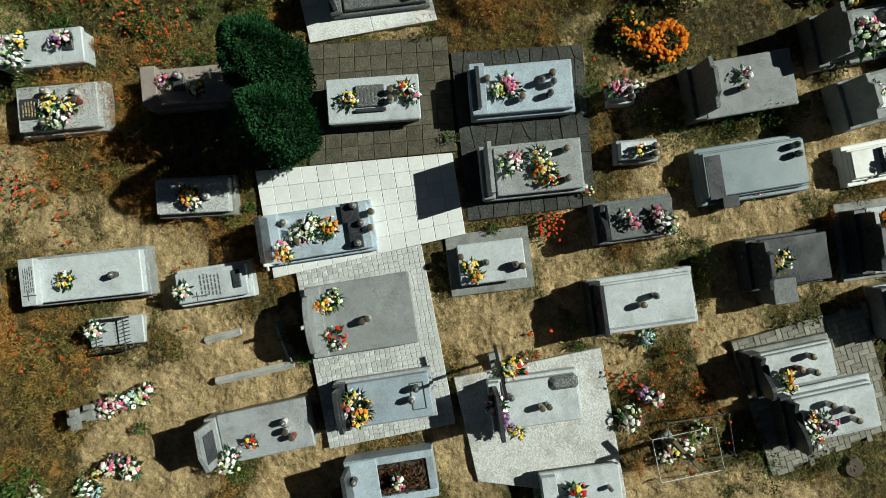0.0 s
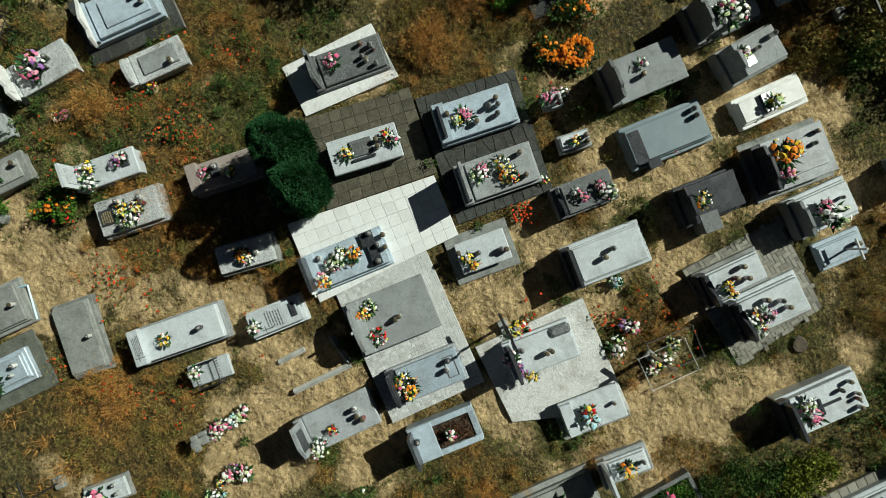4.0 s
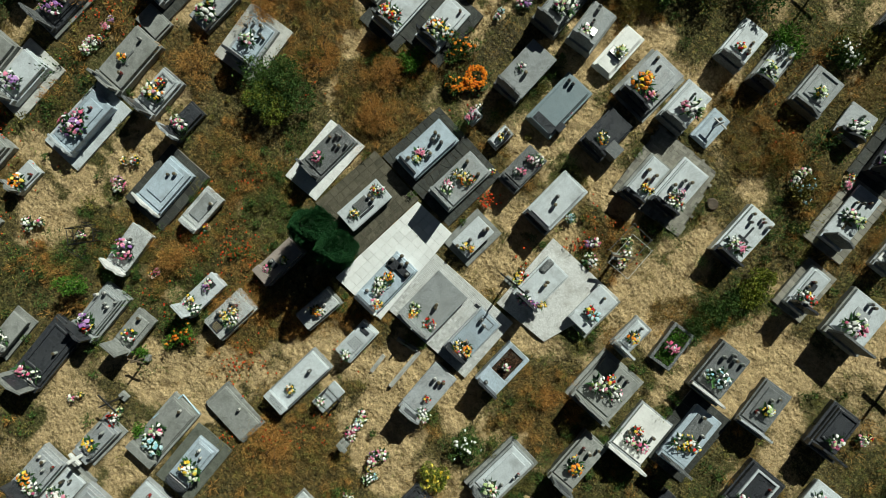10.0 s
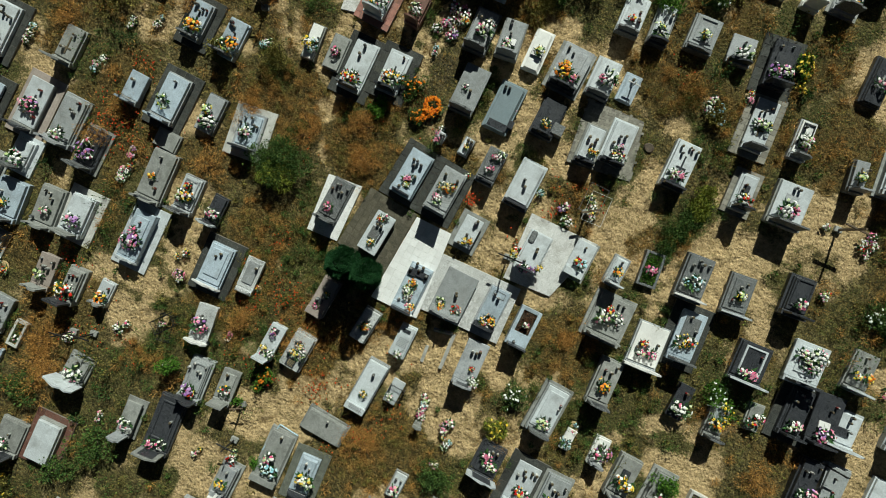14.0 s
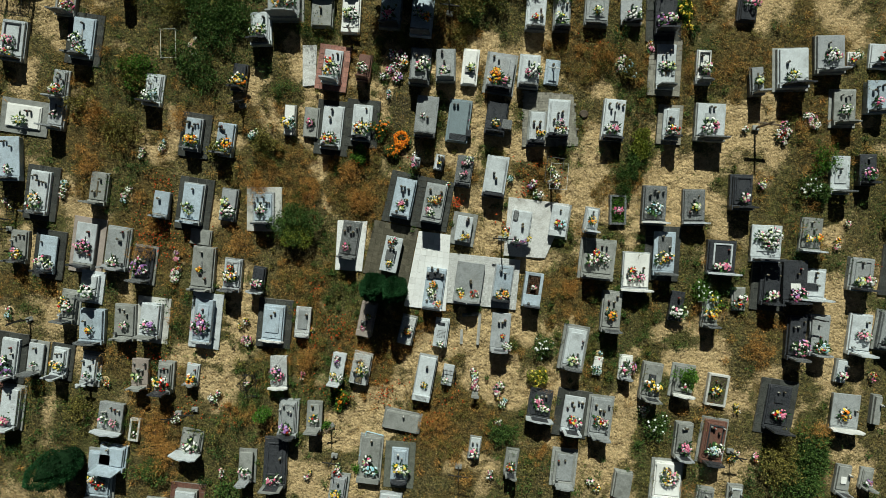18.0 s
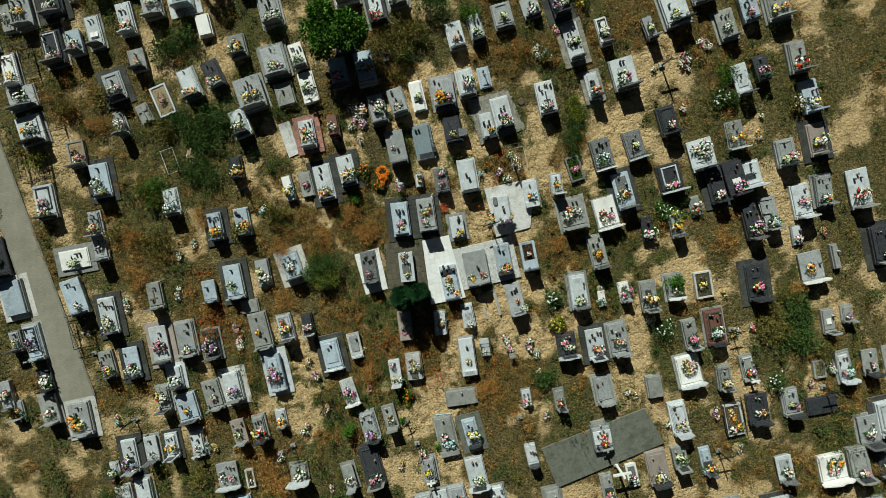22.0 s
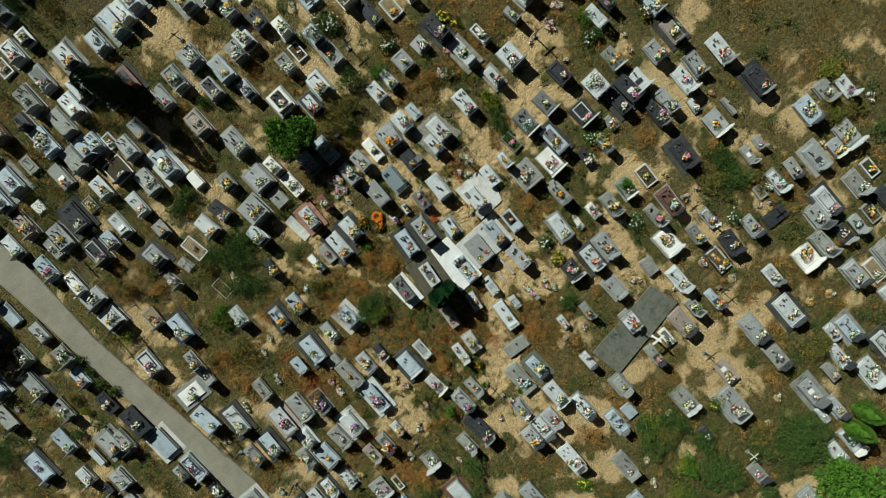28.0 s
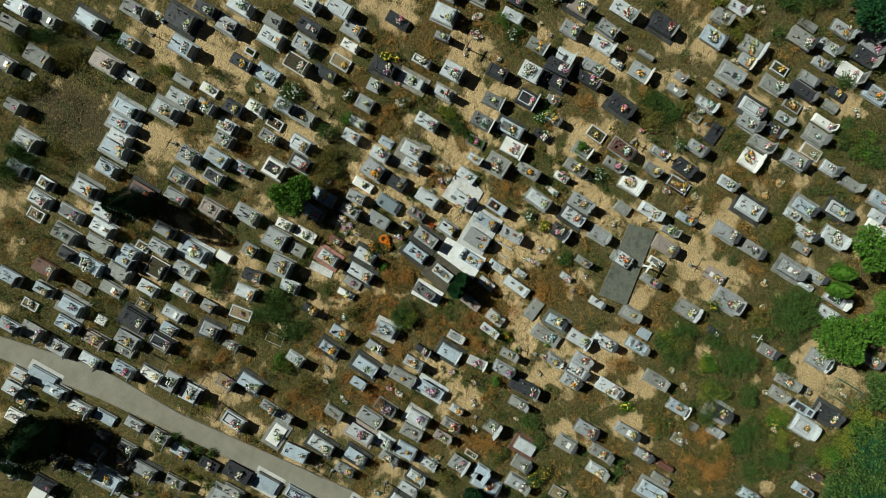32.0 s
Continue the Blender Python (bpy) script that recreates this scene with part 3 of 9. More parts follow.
def bouquet_data(colour, variant):
    key = ("bouquet", colour, variant)
    if key not in CACHE:
        r = np.random.RandomState(ord(colour) * 7 + variant)
        R = (0.17, 0.21, 0.15, 0.24)[variant]
        n = (20, 25, 14, 30)[variant]
        ang = r.rand(n) * math.tau
        q = np.sqrt(r.rand(n)) * R
        stretch = np.array([1.0 + 0.35 * (variant == 3), 1.0 - 0.2 * (variant == 1)])
        x, y = np.cos(ang) * q * stretch[0], np.sin(ang) * q * stretch[1]
        z = 0.12 + 0.11 * (1 - (q / R) ** 2) + r.rand(n) * 0.07
        pts = np.stack([x, y, z], 1)
        dirs = np.stack([x * 2.2, y * 2.2, np.full(n, 0.42)], 1) + r.normal(size=(n, 3)) * 0.17
        a, b = SECOND[colour]
        lot = r.rand(n)
        pick = np.where(lot < 0.56, 0, np.where(lot < 0.84, 1, 2))
        bl = blooms_mesh("blooms", pts, dirs, 0.026 + r.rand(n) ** 2 * 0.04, [PETAL[a], PETAL[b], PETAL[THIRD[colour]]], pick, r)
        m = 36
        la = r.rand(m) * math.tau
        lp = np.stack([np.cos(la) * R * 0.3, np.sin(la) * R * 0.3, np.full(m, 0.07)], 1) + r.normal(size=(m, 3)) * 0.03
        ld = np.stack([np.cos(la) * (0.6 + r.rand(m)), np.sin(la) * (0.6 + r.rand(m)), 0.15 + r.rand(m) * 0.6], 1)
        lv = leaves_mesh("leaves", lp, ld, R * (0.6 + 0.55 * r.rand(m)), [LEAF], None, r, 3.4)
        pot = Shape().lathe([(0.055, 0), (0.085, 0.11), (0.03, 0.09)], n=8).mesh("pot", TEXT_DARK)
        CACHE[key] = (lv, bl, pot)
    return CACHE[key]


def bouquet(x, y, z, colour, scale=1.0, where="on a grave slab", turn=None):
    v = rng.randrange(4)
    lv, bl, pot = bouquet_data(colour, v)
    a, b = SECOND[colour]
    names = COLOUR[a] if a == b else COLOUR[colour] + " and " + COLOUR[b if a == colour else a]
    m = pose(x, y, z, 0, 0, rng.uniform(0, 360) if turn is None else turn) @ Matrix.Scale(scale, 4)
    BOUQUETS.append((math.hypot(x, y), m, f"bouquet of {names} artificial flowers {where}", pot, bl, lv))


def set_out(waiting, name, category, group, parts, rest_name, rest_label, skip=0):
    """The 300 nearest the middle become things of their own; those beyond are joined."""
    waiting.sort(key=lambda w: w[0])
    for _, m, label, body, *others in waiting[:300]:
        ob = tagged_at(new(name, body), m, label, category, group)
        for n, me in zip(parts, others):
            tagged(part(n, me, None, ob), kind="stuff" if n in ("posy", "greenery") else "")
    mats, V, F, I, k = [], [], [], [], 0
    for _, m, label, *meshes in waiting[300:]:
        M = np.array(m)
        for me in meshes[skip:]:
            me = LIGHTER.get(me.name, me)
            co = np.empty(len(me.vertices) * 3)
            me.vertices.foreach_get("co", co)
            co = co.reshape(-1, 3) @ M[:3, :3].T + M[:3, 3]
            slots = []
            for mt in me.materials:
                if mt not in mats:
                    mats.append(mt)
                slots.append(mats.index(mt))
            V.append(co)
            for p in me.polygons:
                F.append(tuple(i + k for i in p.vertices))
                I.append(slots[p.material_index])
            k += len(co)
    me = bpy.data.meshes.new(rest_name)
    me.from_pydata(np.concatenate(V).tolist(), [], F)
    for mt in mats:
        me.materials.append(mt)
    me.polygons.foreach_set("material_index", np.asarray(I, dtype=np.int32))
    tagged(new(rest_name, me), rest_label, category, "", "stuff")


BOUQUETS, LANTERNS, LIGHTER = [], [], {}


LIDS = ["domed metal", "flat brass"]
GLASS_NAMES = ["clear glass", "red glass", "smoked glass", "white glass"]


def lantern(x, y, z, kind=None, scale=1.0):
    kind = rng.choice((0, 0, 0, 1, 2, 2, 3, 3)) if kind is None else kind
    top = rng.randrange(2)
    if "lantern" not in CACHE:
        bodies = [Shape().lathe([(0.05, 0), (0.056, 0.01), (0.05, 0.03), (0.058, 0.07), (0.062, 0.12), (0.056, 0.17), (0.05, 0.18)], n=8).mesh("glass_body", g, True) for g in GLASSES]
        lids = [Shape().lathe([(0.056, 0.178), (0.06, 0.186), (0.05, 0.205), (0.03, 0.225), (0.012, 0.232), (0.014, 0.25), (0.003, 0.256)], n=8).mesh("lid", METAL, True),
                Shape().lathe([(0.058, 0.178), (0.058, 0.2), (0.045, 0.206), (0.045, 0.218), (0.02, 0.222), (0.003, 0.224)], n=8).mesh("lid", BRASS, False)]
        for g, full in zip(GLASSES, bodies):
            LIGHTER[full.name] = Shape().lathe([(0.05, 0), (0.06, 0.12), (0.05, 0.18)], n=6).mesh("far_glass", g)
        for g, full in zip((METAL, BRASS), lids):
            LIGHTER[full.name] = Shape().lathe([(0.058, 0.178), (0.045, 0.21), (0.006, 0.24)], n=6).mesh("far_lid", g)
        CACHE["lantern"] = (bodies, lids)
    bodies, lids = CACHE["lantern"]
    LANTERNS.append((math.hypot(x, y), pose(x, y, z, 0, 0, rng.uniform(0, 360)) @ Matrix.Scale(scale, 4), f"{GLASS_NAMES[kind]} grave lantern with {LIDS[top]} lid", bodies[kind], lids[top]))


# ---- graves ----
APRON = {"d": (PAVER_DARK, "dark paving"), "D": (PAVER_DARK, "dark paving"), "c": (STONE["c"][0], "concrete"), "l": (STONE["l"][0], "pale stone"), "w": (KERB_WHITE, "white gravel"),
         "s": (STONE["c"][0], "concrete"), "R": (STONE["r"][0], "red-brown paving"), "q": (STONE["q"][0], "pinkish paving"), "p": (PAVER_GREY, "grey pavers"), "P": (PAVER_GREY, "grey pavers"), "B": (BRICK_RED, "red brick"), "n": (CONCRETE_DARK, "stained concrete")}
HEADS = {"s": "upright headstone", "S": "tall upright headstone", "a": "arched headstone", "v": "curved winged headstone", "c": "stone cross", "p": "low inscribed head plate", "f": "flat stone cross"}


def headstone_outline(kind, w, z0, z1):
    h = w / 2
    if kind == "flat":
        return [(-h, z0), (h, z0), (h, z1), (-h, z1)]
    if kind == "shoulder":
        return [(-h, z0), (h, z0), (h, z1 - 0.12), (h * 0.6, z1 - 0.1), (h * 0.45, z1), (-h * 0.45, z1), (-h * 0.6, z1 - 0.1), (-h, z1 - 0.12)]
    if kind == "arch":
        return [(-h, z0), (h, z0)] + [(h * math.cos(t), z1 - 0.2 + 0.2 * math.sin(t)) for t in [math.pi * i / 10 for i in range(11)]]
    if kind == "sway":
        return [(-h, z0), (h, z0)] + [(h - 2 * h * i / 9, z1 - 0.16 + 0.12 * math.sin(i * 0.62 + 0.3) + 0.04 * i / 9) for i in range(10)]
    if kind == "slant":
        return [(-h, z0), (h, z0), (h, z1 - 0.2), (h * 0.2, z1), (-h, z1 - 0.04)]
    return [(-h, z0), (h, z0), (h * 1.06, z1 - 0.3), (h * 0.75, z1 - 0.1), (h * 0.35, z1 - 0.16), (0, z1), (-h * 0.4, z1 - 0.08), (-h * 0.8, z1 - 0.2), (-h * 1.08, z1 - 0.26)]


def lettering(root, x0, x1, y0, y1, z, mat, rows):
    """Worn lettering: short bars in lines, lying flat."""
    s, r = Shape(), random.Random(round(x0 * 97 + y0 * 31, 2))
    dy = (y1 - y0) / rows
    for i in range(rows):
        x = x0 + r.uniform(0, 0.06)
        while x < x1 - 0.04:
            w = min(r.uniform(0.03, 0.12), x1 - x)
            s.box(x, x + w, y0 + dy * (i + 0.25), y0 + dy * (i + 0.7), z, z + 0.004, 0.001)
            x += w + 0.02
    if s.f:
        part("lettering", s, mat, root)


def slab_detail(root, r, hw, hl, h, mat, kind=None):
    """What is set on a slab: a raised panel, a rim, a flat cross, a plate, an open stone book or a vase."""
    chance = r.choice(("panel", "rim", "flat_cross", "plate", "book", "vase", "", "", ""))
    kind = chance if kind is None else kind
    other = STONE[r.choice("ldgxt")][0]
    s = Shape()
    if kind == "panel":
        part("raised_panel", s.box(-hw * 0.62, hw * 0.62, -hl * 0.45, hl * 0.78, h - 0.01, h + 0.05, 0.014), r.choice((mat, mat, other)), root)
    elif kind == "rim":
        a, b, y0, y1 = hw * 0.66, hw * 0.54, -hl * 0.5, hl * 0.82
        s.box(-a, -b, y0, y1, h - 0.01, h + 0.05).box(b, a, y0, y1, h - 0.01, h + 0.05).box(-b, b, y0, y0 + 0.08, h - 0.01, h + 0.048).box(-b, b, y1 - 0.08, y1, h - 0.01, h + 0.048)
        part("raised_rim", s, r.choice((mat, other)), root)
    elif kind == "flat_cross":
        y0 = hl * r.uniform(-0.1, 0.1)
        part("flat_cross", s.box(-0.035, 0.035, y0 - 0.42, y0 + 0.34, h - 0.01, h + 0.03, 0.006).box(-0.2, 0.2, y0 - 0.2, y0 - 0.13, h - 0.01, h + 0.028, 0.006), r.choice((STONE["d"][0], BRASS, other)), root)
    elif kind == "plate":
        y0 = hl * r.uniform(-0.3, 0.4)
        part("inscription_plate", s.box(-hw * 0.45, hw * 0.3, y0 - 0.16, y0 + 0.18, h - 0.01, h + 0.06, 0.01, 0.04), r.choice((STONE["d"][0], STONE["w"][0], other)), root)
    elif kind == "book":
        y0 = -hl * 0.2
        part("stone_book", s.box(-0.24, -0.005, y0 - 0.15, y0 + 0.15, h - 0.01, h + 0.10, 0.01, 0.06).box(0.005, 0.24, y0 - 0.15, y0 + 0.15, h - 0.01, h + 0.10, 0.01, 0.06), r.choice((STONE["w"][0], STONE["d"][0], other)), root)
    elif kind == "vase":
        part("stone_vase", s.lathe([(0.05, h - 0.01), (0.04, h + 0.03), (0.075, h + 0.16), (0.07, h + 0.2), (0.05, h + 0.17)], hw * r.choice((-0.66, 0.66)), -hl + 0.36, 8), other, root)


def grave(x, y, rot, L, W, stone_key, head="s", flowers="", lanterns=0, apron="", h=None, hh=None, spots=(), lamps=(), text=False, back="", form="", detail=None):
    """A grave with its foot towards +y before turning. spots and lamps: places of flowers and lanterns on the slab, as (colour, u, v) and (u, v),
    u across and v from head to foot, from 0 to 1."""
    r = random.Random(f"{x:.2f} {y:.2f}")
    mat, words = STONE.get(stone_key, STONE["c"])
    h = h or (0.22 if L < 1.25 else r.choice((0.28, 0.34, 0.38, 0.44)))
    open_bed = stone_key in "kKG"
    name = "open_grave_bed" if open_bed else "grave_slab" if head == "n" else "family_grave" if W > 1.25 else "child_grave" if L < 1.3 else "grave"
    if open_bed:
        kerb = {"k": r.choice((KERB_WHITE, STONE["c"][0], STONE["l"][0])), "K": STONE["b"][0], "G": STONE["x"][0]}[stone_key]
        h = 0.4 if stone_key == "K" else h
        words = "open kerbed"
    tail = "" if head == "n" else " with a " + HEADS[head]
    if open_bed:
        label = "planted grave bed in a stone kerb" + tail
    elif head == "n":
        label = f"low {words} grave slab without a headstone"
    else:
        label = f"{words} grave{tail}"
    if apron:
        label += " on " + APRON[apron][1]
    root = thing(name, pose(x, y, 0, 0, 0, rot), label, "grave", "graves of the cemetery")
    hw, hl = W / 2, L / 2
    z0 = 0.0
    m = 0.0
    if apron:
        m = 0.13 if apron == "s" else 0.34 if W > 0.8 else 0.22
        z0 = r.uniform(0.05, 0.10)
        am = APRON[apron][0]
        s = Shape().box(-hw - m, hw + m, -hl - m * 0.9, hl + m * 0.8, -0.08, z0, 0.01)
        bed = part("surround", s, JOINT if apron in "dDPpBR" else am, root)
        if apron in "dDPpBR":
            step = {"d": 0.5, "D": 0.5, "R": 0.4}.get(apron, 0.25)
            nx, ny = max(3, round((W + 2 * m) / step)), max(4, round((L + 1.7 * m) / step))
            fx, fy = (W + 2 * m) / nx, (L + 1.7 * m) / ny
            one = Shape().box(-fx / 2 + 0.006, fx / 2 - 0.006, -fy / 2 + 0.006, fy / 2 - 0.006, -0.02, 0.012, 0.006).mesh("paving_slab", am)
            for i in range(nx):
                for j in range(ny):
                    px, py = -hw - m + fx * (i + 0.5), -hl - 0.9 * m + fy * (j + 0.5)
                    if abs(px) + fx * 0.5 > hw - 0.02 or py + fy / 2 > hl - 0.02 or py - fy / 2 < -hl + 0.02:
                        part("paving_slab", one, None, bed, at=pose(px, py, z0))
    footprint(x, y, rot, hw + m + 0.02, hl + m + 0.02)
    top = h
    if open_bed:
        kh, kw = (h, 0.15) if stone_key == "K" else (min(h, 0.24), 0.11)
        top = kh - 0.05
        part("soil", Shape().box(-hw + kw, hw - kw, -hl + kw, hl - kw, -0.05, top, 0.03), SAND_FILL if r.random() < 0.4 and stone_key == "k" else SOIL, root)
        for a in (Shape().box(-hw, -hw + kw, -hl, hl, -0.1, kh), Shape().box(hw - kw, hw, -hl, hl, -0.1, kh)):
            part("kerb", a, kerb, root)
        for a in (Shape().box(-hw + kw, hw - kw, -hl, -hl + kw, -0.1, kh - 0.003), Shape().box(-hw + kw, hw - kw, hl - kw, hl, -0.1, kh - 0.003)):
            part("kerb", a, kerb, root)
        rs = np.random.RandomState(r.randrange(9999))
        nlf = {"G": 1500, "K": 1300}.get(stone_key, 700)
        pts = np.stack([rs.uniform(-hw + kw, hw - kw, nlf), rs.uniform(-hl + kw, hl - kw, nlf), np.full(nlf, top)], 1)
        pts[:, :2] *= 1 - 0.35 * (np.arange(nlf) % 3 == 0)[:, None]
        dirs = rs.normal(size=(nlf, 3)) * 0.6 + [0, 0, 0.7]
        tagged(part("planting", leaves_mesh("planting", pts, dirs, (0.06 if stone_key == "G" else 0.04 if stone_key == "K" else 0.025) + 0.06 * rs.rand(nlf), [LEAF_DEAD if stone_key == "K" else LEAF_BRIGHT if stone_key == "G" else r.choice((LEAF_WEED, LEAF_SHRUB, LEAF_DRY))], None, rs, 2.6), None, root), kind="stuff")
        mat = kerb
    else:
        rear = -hl + (0.0 if head in "nfp" else 0.21)
        style = r.random()
        base_mat = STONE[r.choice("gtc" if stone_key in "lbw" else "xc")][0] if stone_key in "lbwgtT" and r.random() < 0.38 else mat
        if style < 0.55:
            part("plinth", Shape().box(-hw, hw, -hl, hl, -0.1, z0 + (h - z0) * 0.62, 0.014), base_mat, root)
            part("slab", Shape().box(-hw + 0.06, hw - 0.06, rear + 0.03, hl - 0.06, z0 + (h - z0) * 0.6, h, 0.016), mat, root)
        elif style < 0.8:
            part("plinth", Shape().box(-hw + 0.04, hw - 0.04, -hl + 0.02, hl - 0.04, -0.1, h - 0.09, 0.01), base_mat, root)
            part("slab", Shape().box(-hw, hw, rear, hl, h - 0.085, h, 0.02), mat, root)
        else:
            part("plinth", Shape().box(-hw, hw, -hl, hl, -0.1, h * 0.45 + z0, 0.02), base_mat, root)
            part("tier", Shape().box(-hw + 0.09, hw - 0.09, -hl + 0.02, hl - 0.09, h * 0.4 + z0, h * 0.75, 0.014), mat, root)
            part("slab", Shape().box(-hw + 0.13, hw - 0.13, rear + 0.03, hl - 0.13, h * 0.74, h, 0.018), mat, root)
        if head in "sSavc":
            part("headstone_base", Shape().box(-hw + 0.02, hw - 0.02, -hl - 0.03, -hl + 0.20, z0, h + 0.02, 0.014), STONE[back][0] if back else base_mat, root)
    hmat = mat
    if head in "sSav":
        z1 = hh or {"s": r.uniform(1.0, 1.28), "S": r.uniform(1.2, 1.4), "a": 1.0, "v": r.uniform(0.95, 1.15)}[head]
        if L < 1.25:
            z1 = h + (z1 - h) * 0.65
        kind = {"s": r.choice(("flat", "shoulder", "slant", "arch", "sway", "sway")), "S": r.choice(("flat", "shoulder", "sway")), "a": "arch", "v": "wing"}[head]
        kind = form or kind
        if head in "sS" and r.random() < 0.66:
            hmat = STONE[r.choice("dddxxxgc")][0]
        if back:
            hmat = STONE[back][0]
        if head == "v":
            hmat = STONE["w"][0] if r.random() < 0.5 else STONE["l"][0]
        ww = W * (0.86 if head != "v" else 1.12)
        zb = (0.0 if open_bed else h + 0.015)
        stone_up = part("headstone", Shape().prism(headstone_outline(kind, ww, zb, z1), -hl + 0.05, -hl + 0.13), hmat, root)
        if not open_bed:
            plate = Shape().prism([(-ww * 0.32, zb + 0.08), (ww * 0.32, zb + 0.08), (ww * 0.32, z1 - 0.16), (-ww * 0.32, z1 - 0.16)], -hl + 0.134, -hl + 0.146)
            part("inscription_plate", plate, STONE["d"][0] if r.random() < 0.3 else hmat, stone_up)
    elif head == "c":
        z1 = hh or 1.15
        s = Shape().box(-0.06, 0.06, -hl + 0.06, -hl + 0.16, 0.0 if open_bed else h, z1, 0.012)
        s.box(-0.26, 0.26, -hl + 0.065, -hl + 0.155, z1 - 0.40, z1 - 0.28, 0.012)
        part("cross", s, STONE["w"][0] if r.random() < 0.5 else hmat, root)
    elif head == "p":
        s = Shape().box(-hw + 0.03, hw - 0.03, -hl + 0.01, -hl + 0.3, h - 0.01, h + 0.15, 0.012, -0.0)
        part("head_plate", s, hmat, root)
        if text:
            lettering(root, -hw + 0.16, hw - 0.16, -hl + 0.06, -hl + 0.27, h + 0.151, TEXT_DARK, 4)
    elif head == "f":
        s = Shape().box(-0.07, 0.07, -hl * 0.8, hl * 0.8, h - 0.01, h + 0.06, 0.01)
        s.box(-hw * 0.7, hw * 0.7, hl * 0.1, hl * 0.1 + 0.14, h - 0.01, h + 0.058, 0.01)
        part("flat_cross", s, hmat, root)
    if (flowers or lanterns) and not open_bed and L > 1.3 and head not in "fp":
        slab_detail(root, r, hw, hl, h, mat, detail)
    c, s_ = math.cos(radians(rot)), math.sin(radians(rot))
    zt = top + 0.002 - (0.05 if open_bed else 0)

    def put(u, v):
        return x + u * c - v * s_, y + u * s_ + v * c
    if not spots:
        n = len(flowers)
        side = 0.12 if n > 1 else 0.0
        down = max(0, r.choice((0, 0, 0.2, 0.35, 0.5)) * (L - 1.0))
        for i, col in enumerate(flowers):
            u = r.uniform(-1, 1) * W * 0.1 + (side * (1 if i % 2 else -1) * W * 1.2)
            v = -hl + 0.45 + (i // 2) * 0.42 + r.uniform(-0.05, 0.12) + down
            if L < 1.25:
                v = -hl * 0.3 + i * 0.2
            bx, by = put(u, min(v, hl - 0.2))
            bouquet(bx, by, zt, col, r.uniform(1.05, 1.55) * (0.8 if W < 0.6 else 1))
    for col, u, v in spots:
        bx, by = put((u - 0.5) * W, (v - 0.5) * L)
        bouquet(bx, by, zt, col, r.uniform(0.95, 1.2))
    loose = r.random() < 0.6
    if not lamps:
        for i in range(lanterns):
            if loose:
                u, v = r.uniform(-0.36, 0.36) * W, hl - 0.2 - r.random() ** 1.4 * (L - 0.75)
            else:
                u = (i - (lanterns - 1) / 2) * min(0.2, W * 0.8 / max(lanterns, 1)) + r.uniform(-0.04, 0.04)
                v = hl - 0.22 - r.choice((0, 0, 0.25)) - r.uniform(0, 0.12)
            bx, by = put(u, v if L > 1.25 else hl * 0.5)
            lantern(bx, by, zt, None, r.uniform(0.75, 1.15))
    for u, v in lamps:
        bx, by = put((u - 0.5) * W, (v - 0.5) * L)
        lantern(bx, by, zt, None, r.uniform(1.0, 1.3))
    return root


def heap(x, y, rot, L, W, flowers, sandy=True):
    """An earth grave: a low mound of sand covered with bouquets."""
    r = random.Random(f"heap {x:.2f} {y:.2f}")
    s = Shape()
    rings = []
    for k, z in ((0.95, -0.08), (0.7, -0.01), (0.45, 0.03), (0.15, 0.045)):
        rings.append(s.ring([(W / 2 * k * math.cos(t) * (1 + 0.08 * math.sin(3 * t)), L / 2 * k * math.sin(t), z) for t in [math.tau * i / 14 for i in range(14)]]))
    s.loft(rings)
    root = new("earth_grave_mound", s.mesh("earth_grave_mound", GROUND[0], True))
    col = root.data.color_attributes.new("cover", "FLOAT_COLOR", "POINT")
    col.data.foreach_set("color", np.tile([0.75, 0.0, 0.0, 0.0], len(root.data.vertices)).astype(np.float32))
    tagged_at(root, pose(x, y, 0, 0, 0, rot), "low earth grave mound covered with artificial flowers", "grave", "earth graves")
    footprint(x, y, rot, W * 0.4, L * 0.45)
    c, s_ = math.cos(radians(rot)), math.sin(radians(rot))
    n = len(flowers)
    for i, col in enumerate(flowers):
        v = (-0.36 + 0.72 * (i + 0.5) / n) * L
        u = r.uniform(-0.28, 0.28) * W
        bouquet(x + u * c - v * s_, y + u * s_ + v * c, 0.03, col, r.uniform(0.7, 1.05), "on an earth grave")


def cross(x, y, rot, height, mat, words, thick=0.035, figure=False):
    root = thing("grave_cross", pose(x, y, 0, 0, 0, rot), words, "cross", "crosses between the graves")
    t = thick
    part("upright", Shape().box(-t, t, -t, t, -0.2, height, 0.006), mat, root)
    w = height * 0.28
    part("crossbar", Shape().box(-w, w, -t * 0.9, t * 0.9, height * 0.70, height * 0.70 + 2 * t, 0.006), mat, root)
    part("footing", Shape().box(-0.16, 0.16, -0.12, 0.12, -0.1, 0.14, 0.02), STONE["c"][0], root)
    if mat is IRON:
        for i in range(8):
            a = math.tau * i / 8
            s = Shape()
            s.bar((0, t, height * 0.72 + t), (0.2 * math.cos(a), t, height * 0.72 + t + 0.2 * math.sin(a)), 0.008)
            part("ray", s, mat, root)
    return root


